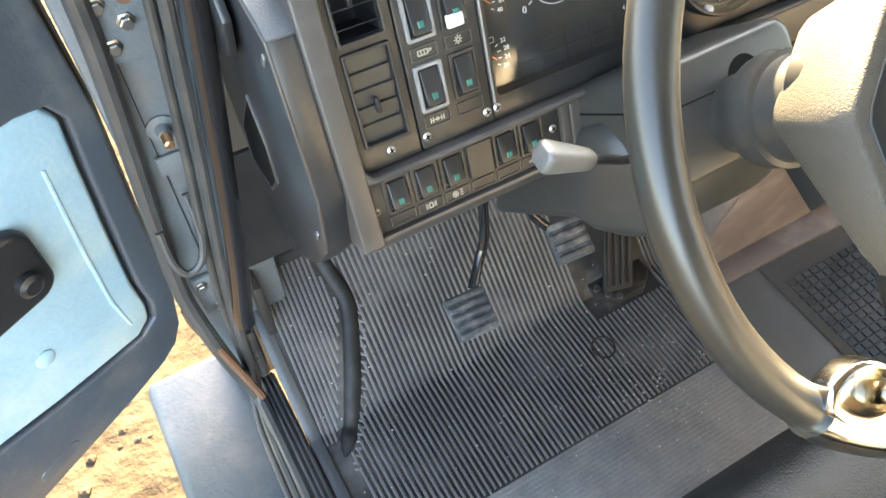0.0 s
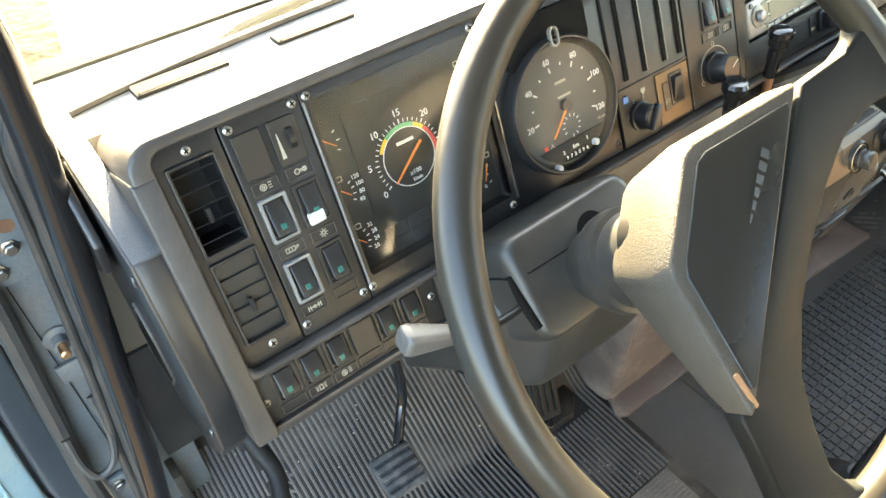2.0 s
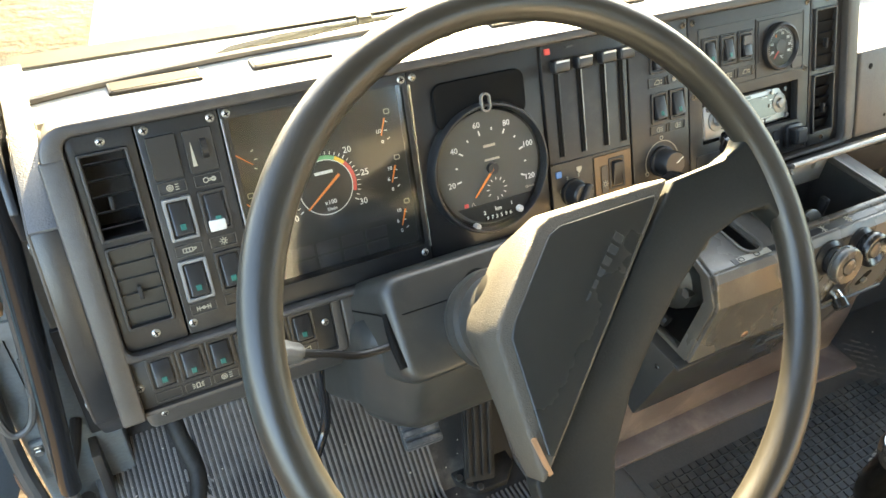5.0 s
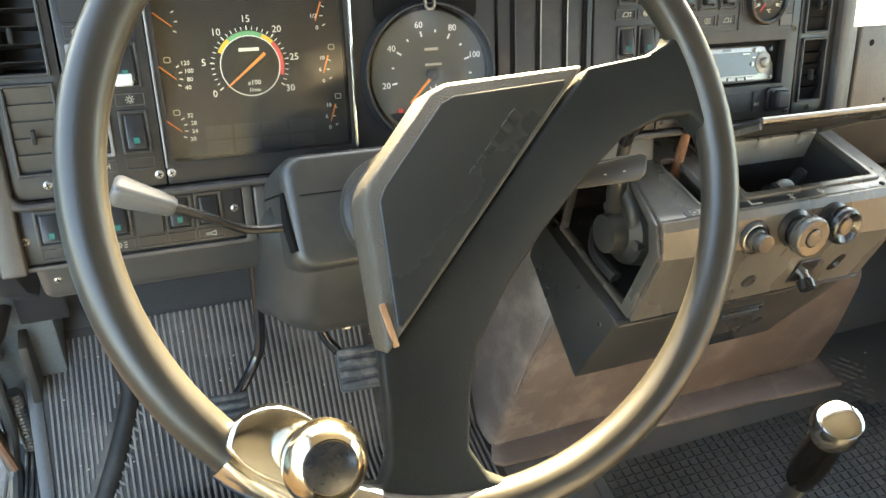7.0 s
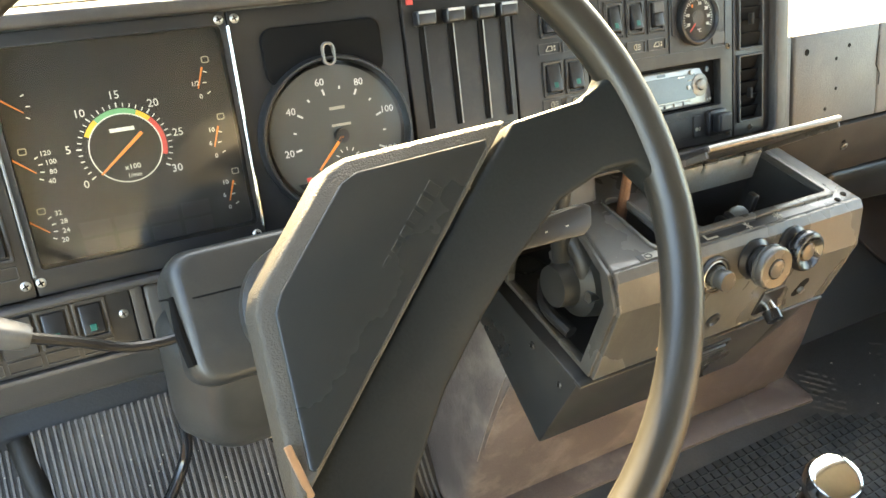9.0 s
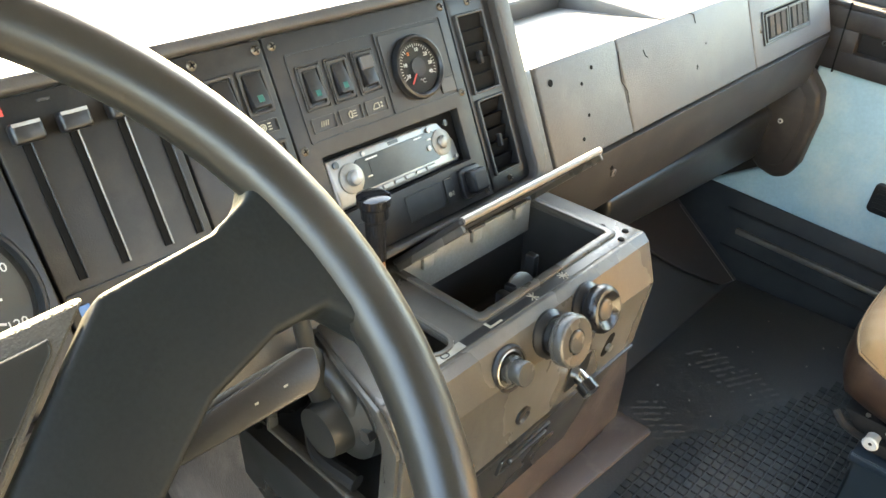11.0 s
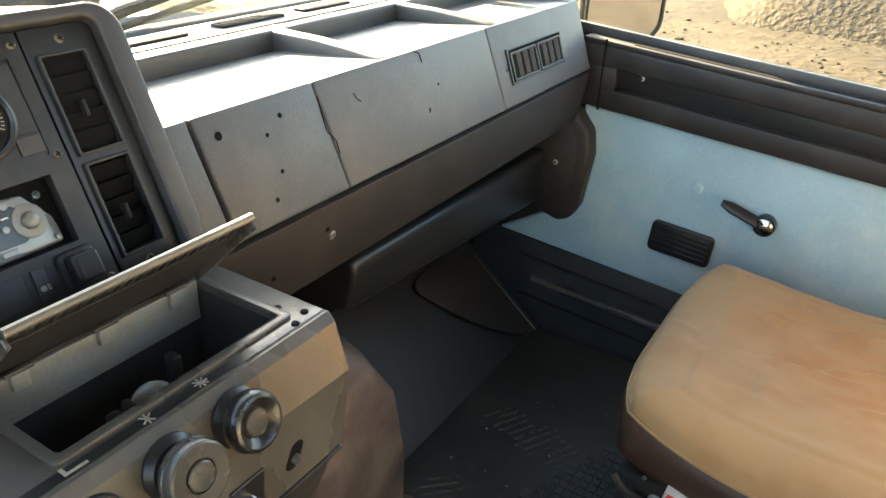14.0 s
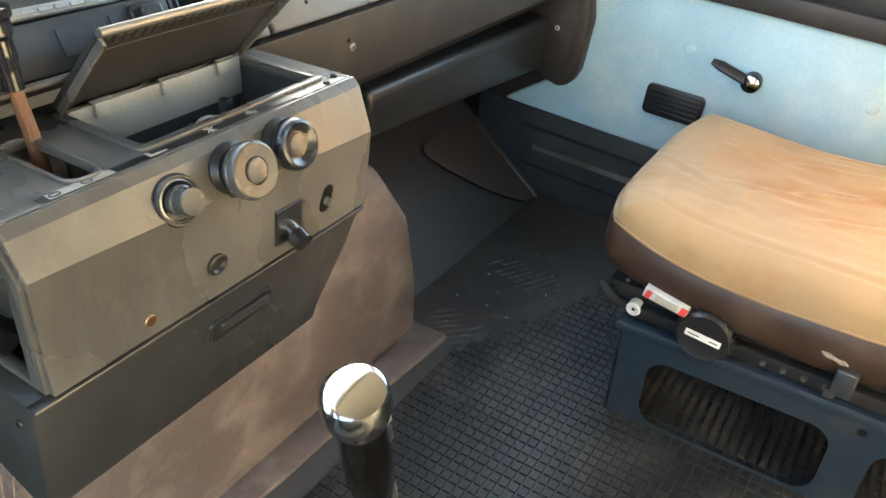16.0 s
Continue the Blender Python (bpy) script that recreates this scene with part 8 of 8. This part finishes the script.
# thin pale tube paints the highlight along the wedge's edge
part("edge_strip", tube([(2.424, 0.592, 0.004), (2.424, 0.785, 0.160)], 0.0015, 6), KNOBRING, wd)

TOEBRN = mat("dark_brown_toe_carpet", (0.018, 0.0145, 0.012), 0.7, var=0.3, vscale=9, grain=0.3, gscale=260, bump=0.5)
flapm = axes((0, 0.60, 0.004), (1, 0, 0), (0, 0.7727, 0.6347), (0, -0.6347, 0.7727))
tagged(part("toe_carpet", prism([(2.418, -0.004), (2.418, 0.255)] + [(p.x, p.y) for p in smooth_path([(2.30, 0.285, 0), (2.18, 0.270, 0), (2.195, 0.205, 0), (2.265, 0.105, 0), (2.36, 0.010, 0)], 5)], 0.001, 0.010, 0.004, 3, flapm), TOEBRN, None, "dark brown curled carpet flap on the toe board"), category="carpet flap")

# ---- grab handle ----
gh = thing("grab_handle", "black lacquered grab bar beside the door pillar", "grab bar")
part("bar", tube(smooth_path([(0.1517, 0.690, 0.302), (0.155, 0.689, 0.34), (0.169, 0.682, 0.45), (0.196, 0.668, 0.70), (0.2125, 0.660, 0.86), (0.222, 0.652, 0.96), (0.224, 0.640, 1.06), (0.200, 0.62, 1.20)], 8), 0.0148, 16), GLOSSBLK, gh)
part("foot", tube([(0.1530, 0.690, 0.318), (0.168, 0.745, 0.318), (0.178, 0.79, 0.33)], 0.009, 10), DKTRIM, gh, "dark rusty bracket")
part("foot_strap", slab_x([(0.735, 0.16), (0.79, 0.16), (0.79, 0.28), (0.755, 0.27)], 0.182, 0.196, 0.003), DKTRIM, gh)

# ---- passenger seat ----
ps = thing("passenger_seat", "passenger seat with a faded tan cushion on a dark blue base", "seat")


def cushion(x0, x1, y0, y1, z0, z1, crown, material, name, label, nx=26, ny=26, saddle=0.0, wr=0.0, seed=0, parent=None, creases=(), rise=0.0, seam=0.0):
    b = bmesh.new()
    top, low = {}, {}
    for i in range(nx + 1):
        for j in range(ny + 1):
            u, v = i / nx * 2 - 1, j / ny * 2 - 1
            # rounded-square plan
            su, sv = u * (1 - 0.10 * abs(v) ** 4), v * (1 - 0.10 * abs(u) ** 4)
            x, y = (x0 + x1) / 2 + su * (x1 - x0) / 2, (y0 + y1) / 2 + sv * (y1 - y0) / 2
            e = max(abs(u), abs(v))
            f = (1 - e ** 6) ** 0.45 if e < 1 else 0.0
            z = z0 + rise * max(0.0, v) ** 2 + (z1 - z0 - 0.6 * rise * max(0.0, v) ** 2) * f + crown * (1 - u * u) * (1 - v * v) * f + saddle * u * u * f
            z += saddle * 1.3 * max(0.0, v) ** 2 * f
            z += wr * noise.noise((x * 16 + seed, y * 7, 2)) * f + wr * 0.5 * noise.noise((x * 40, y * 22 + seed, 4)) * f
            for cx, cy, ang, ln, hgt in creases:
                ca, sa = math.cos(radians(ang)), math.sin(radians(ang))
                p, q = (x - cx) * ca + (y - cy) * sa, -(x - cx) * sa + (y - cy) * ca + 0.012 * math.sin(((x - cx) * ca + (y - cy) * sa) * 22)
                z += 1.4 * f * hgt * math.exp(-(p / ln) ** 2) * (math.exp(-(q / 0.007) ** 2) - 0.8 * math.exp(-((q - 0.014) / 0.010) ** 2))
            if seam and abs(u) < 0.78 and abs(v) < 0.78:
                d = min(0.76 - abs(u), 0.76 - abs(v))
                z += f * (0.0016 * math.exp(-((d - 0.05) / 0.035) ** 2) - seam * math.exp(-(d / 0.022) ** 2))
            top[i, j] = b.verts.new((x, y, z))
    for i in range(nx):
        for j in range(ny):
            b.faces.new((top[i, j], top[i + 1, j], top[i + 1, j + 1], top[i, j + 1]))
    return part(name, b, material, parent, label, 80)


CREASES = [(2.02, -0.02, -70, 0.07, 0.0045), (2.06, -0.10, -55, 0.09, 0.005), (1.98, -0.16, -60, 0.06, 0.0035), (2.10, -0.20, -75, 0.08, 0.005), (2.02, -0.28, -50, 0.07, 0.004), (2.14, 0.03, -80, 0.05, 0.004), (2.17, -0.08, -65, 0.06, 0.004), (1.93, 0.02, 20, 0.05, 0.0025), (2.00, 0.12, 75, 0.09, 0.002), (2.16, 0.13, 10, 0.08, 0.003)]
cushion(1.763, 2.312, -0.42, 0.203, 0.338, 0.385, 0.006, TAN, "cushion_top", "faded tan cloth seat top with creases and a small tear", 100, 110, 0.014, 0.004, 3, ps, CREASES, 0.040, 0.0026)
bm = bmesh.new()
rings = []
edge_uv = [(-1, -1 + 2 * k / 30) for k in range(30)] + [(-1 + 2 * k / 30, 1) for k in range(30)] + [(1, 1 - 2 * k / 30) for k in range(30)] + [(1 - 2 * k / 30, -1) for k in range(30)]
for drop, grow in ((0.0, 0.000), (0.10, 0.004), (0.30, 0.007), (0.62, 0.008), (0.88, 0.002), (1.0, -0.012)):
    ring = []
    for u, v in edge_uv:
        su, sv = u * (1 - 0.10 * abs(v) ** 4), v * (1 - 0.10 * abs(u) ** 4)
        x, y = 2.0375 + su * (0.2745 + grow), -0.1085 + sv * (0.3115 + grow)
        zt = 0.338 + 0.040 * max(0.0, v) ** 2
        ring.append(bm.verts.new((x, y, zt + (0.256 + 0.034 * max(0.0, v) - zt) * drop + 0.003 * noise.noise((x * 9, y * 9, drop * 3)))))
    rings.append(ring)
for A, B in zip(rings, rings[1:]):
    for q in range(len(A)):
        bm.faces.new((A[q], B[q], B[(q + 1) % len(A)], A[(q + 1) % len(A)]))
bm.faces.new(rings[-1])
part("cushion_side", bm, BROWNV, ps, "dark brown vinyl seat border", 60)
part("piping", tube([(2.0375 + u * (1 - 0.10 * abs(v) ** 4) * 0.2755, -0.1085 + v * (1 - 0.10 * abs(u) ** 4) * 0.3125, 0.3375 + 0.040 * max(0.0, v) ** 2) for u, v in edge_uv], 0.0022, 8, True), TAN, ps)
part("tear", prism([(-0.018, -0.002), (0.0, -0.0045), (0.018, 0.000), (0.0, 0.003)], 0, 0.0010, 0, 1, T(1.853, -0.048, 0.3905) @ pose(0, 0, 0, 0, -6, -70) @ Matrix.Diagonal((0.6, 0.5, 1, 1))), HINGE, ps, "small torn patch showing white stuffing")
part("backrest", slab_x([(-0.42, 0.34), (-0.50, 0.90), (-0.60, 0.90), (-0.54, 0.30)], 1.79, 2.29, 0.04, 4), TAN, ps)
part("under_frame", slab_x([(0.165, 0.268), (0.140, 0.235), (-0.40, 0.222), (-0.42, 0.268)], 1.792, 2.27, 0.004), DULLBLK, ps, "black greasy seat frame")
part("side_rail", slab_x([(0.125, 0.245), (0.115, 0.222), (-0.40, 0.214), (-0.40, 0.240)], 1.772, 1.794, 0.004), DULLBLK, ps)
# blue base: a sheet with two rounded openings
def base_side(x):
    b = bmesh.new()
    th = 0.004
    hole1 = rrect(-0.226, 0.014, 0.066, 0.152, 0.035, 4)
    hole2 = rrect(-0.575, 0.014, -0.285, 0.152, 0.035, 4)
    outer1 = [(max(-0.2549, min(0.125, y * 1.0)), z) for y, z in rrect(-0.255, -0.0, 0.125, 0.212, 0.004, 4)]
    outer2 = rrect(-0.60, -0.0, -0.2549, 0.212, 0.004, 4)
    ring_prism(outer1, hole1, x, x + th, 0, YZX, b)
    ring_prism(outer2, hole2, x, x + th, 0, YZX, b)
    return b


part("base_side", base_side(1.775), BASEBLU, ps, "dark blue steel side with rounded openings")
part("base_side", base_side(2.255), BASEBLU, ps)
part("base_front", box((1.775, 0.118, 0.0), (2.259, 0.125, 0.212), 0.002), BASEBLU, ps)
part("base_top", box((1.762, -0.60, 0.206), (2.270, 0.128, 0.214), 0.003), BASEBLU, ps)
part("base_lip", slab_x([(0.130, 0.212), (0.130, 0.196), (-0.60, 0.196), (-0.60, 0.212)], 1.760, 1.775, 0.003), BASEBLU, ps)
part("base_hole", lathe([(0, 0), (0.007, 0), (0, 0.0005)], 14, axes((1.7748, -0.258, 0.172), (0, 1, 0), (0, 0, 1), (-1, 0, 0))), DARK, ps)
bm = bmesh.new()
for k in range(38):
    box((1.80, 0.105 - 0.018 * k, 0.004), (2.25, 0.095 - 0.018 * k, 0.009), 0, 1, None, bm)
part("inner_mat", bm, MATSHEET, ps, "ribbed rubber under the seat", 32, "stuff")
# adjusters
DL = axes((1.770, -0.010, 0.252), (0, -1, 0.0), (0, 0, 1), (-1, 0, 0))
dial = part("weight_dial", lathe([(0, 0), (0.040, 0), (0.043, 0.004), (0.043, 0.020), (0.039, 0.026), (0.034, 0.024), (0, 0.024)], 32, DL), BLACK, ps, "black ribbed weight dial with a white label")
for k in range(20):
    part("dial_rib", box((0.0415, -0.003, 0.003), (0.0455, 0.003, 0.022), 0.001, 1, DL @ pose(0, 0, 0, 0, 0, 18 * k)), BLACK, dial)
part("dial_label", box((-0.028, -0.0060, 0.0242), (0.028, 0.0060, 0.0248), 0, 1, DL @ pose(0, 0, 0, 0, 0, -6)), WHITE, dial, "white label strip")
for x0, x1 in ((-0.024, -0.006), (0.010, 0.024)):
    part("label_print", box((x0, -0.0012, 0.0248), (x1, 0.0008, 0.0251), 0, 1, DL @ pose(0, 0, 0, 0, 0, -6)), DKTRIM, dial)
GA = axes((1.7540, 0.058, 0.2885), (0, -0.984, -0.175), (0, -0.175, 0.984), (-1, 0, 0))
part("weight_scale", box((-0.037, -0.0085, -0.020), (0.037, 0.0085, 0.006), 0.002, 2, GA), WHITEP, ps, "red and white weight scale")
for x0, x1 in ((-0.034, -0.025), (0.024, 0.035)):
    part("red_mark", prism([(x0, -0.0075), (x1, -0.0075), (x1 + 0.002, 0.0075), (x0 + 0.002, 0.0075)], 0.006, 0.0066, 0, 1, GA), RED, ps)
part("scale_window", box((-0.017, -0.006, 0.006), (0.021, 0.006, 0.0066), 0, 1, GA), MARK, ps)
part("roller", lathe([(0, 0), (0.012, 0), (0.0125, 0.018), (0.010, 0.020), (0.004, 0.019), (0, 0.015)], 20, axes((1.790, 0.110, 0.238), (0, 1, 0), (0, 0, 1), (-1, 0, 0))), WHITEP, ps, "grey nylon roller")
part("spring_bar", tube(smooth_path([(1.785, 0.175, 0.262), (1.780, 0.155, 0.245), (1.786, 0.12, 0.232), (1.79, 0.08, 0.226)], 5), 0.007, 8), BLACK, ps)
part("bolt", lathe([(0, 0), (0.004, 0), (0.003, 0.003), (0, 0.003)], 10, axes((1.772, 0.128, 0.290), (0, 1, 0), (0, 0, 1), (-1, 0, 0))), METAL, ps)
part("torn_edge", prism([(-0.024, 0.004), (-0.010, 0.008), (0.004, 0.003), (0.018, 0.006), (0.026, -0.002), (0.012, -0.008), (0.002, -0.004), (-0.012, -0.006), (-0.020, -0.001)], 0, 0.0035, 0.001, 1, axes((1.7555, -0.186, 0.2945), (0, -0.985, -0.17), (0, -0.17, 0.985), (-1, 0, 0)) @ Matrix.Diagonal((0.8, 0.6, 1, 1))), SCUFF, ps, "torn edge with pale foam")
catch = part("catch", box((1.748, -0.224, 0.236), (1.776, -0.194, 0.282), 0.004, 3), KICK, ps, "grey-green hanging catch")
part("catch_hook", box((1.748, -0.205, 0.226), (1.760, -0.188, 0.244), 0.004, 2), KICK, catch)
for y in (-0.19, -0.16, -0.13, -0.10):
    part("frame_bolt", lathe([(0, 0), (0.005, 0), (0.004, 0.004), (0, 0.004)], 10, axes((1.772, y, 0.230), (0, 1, 0), (0, 0, 1), (-1, 0, 0))), RUST if y == -0.19 else METAL, ps)

# ---- driver's seat ----
ds = thing("driver_seat", "black leather-covered driver's seat", "seat")
cushion(0.345, 0.845, -0.36, 0.178, 0.33, 0.425, 0.006, LEATHER, "cushion", "black grained leather cushion", 24, 24, 0.01, 0.003, 7, ds)
part("cushion_base", slab_x([(0.165, 0.345), (0.150, 0.25), (-0.34, 0.25), (-0.36, 0.345)], 0.362, 0.828, 0.02, 3), LEATHER, ds)
part("backrest", slab_x([(-0.36, 0.36), (-0.50, 1.02), (-0.62, 1.02), (-0.50, 0.30)], 0.36, 0.83, 0.05, 4), LEATHER, ds)
part("pedestal", box((0.40, -0.36, 0.004), (0.79, 0.10, 0.26), 0.02), BASEBLU, ds)
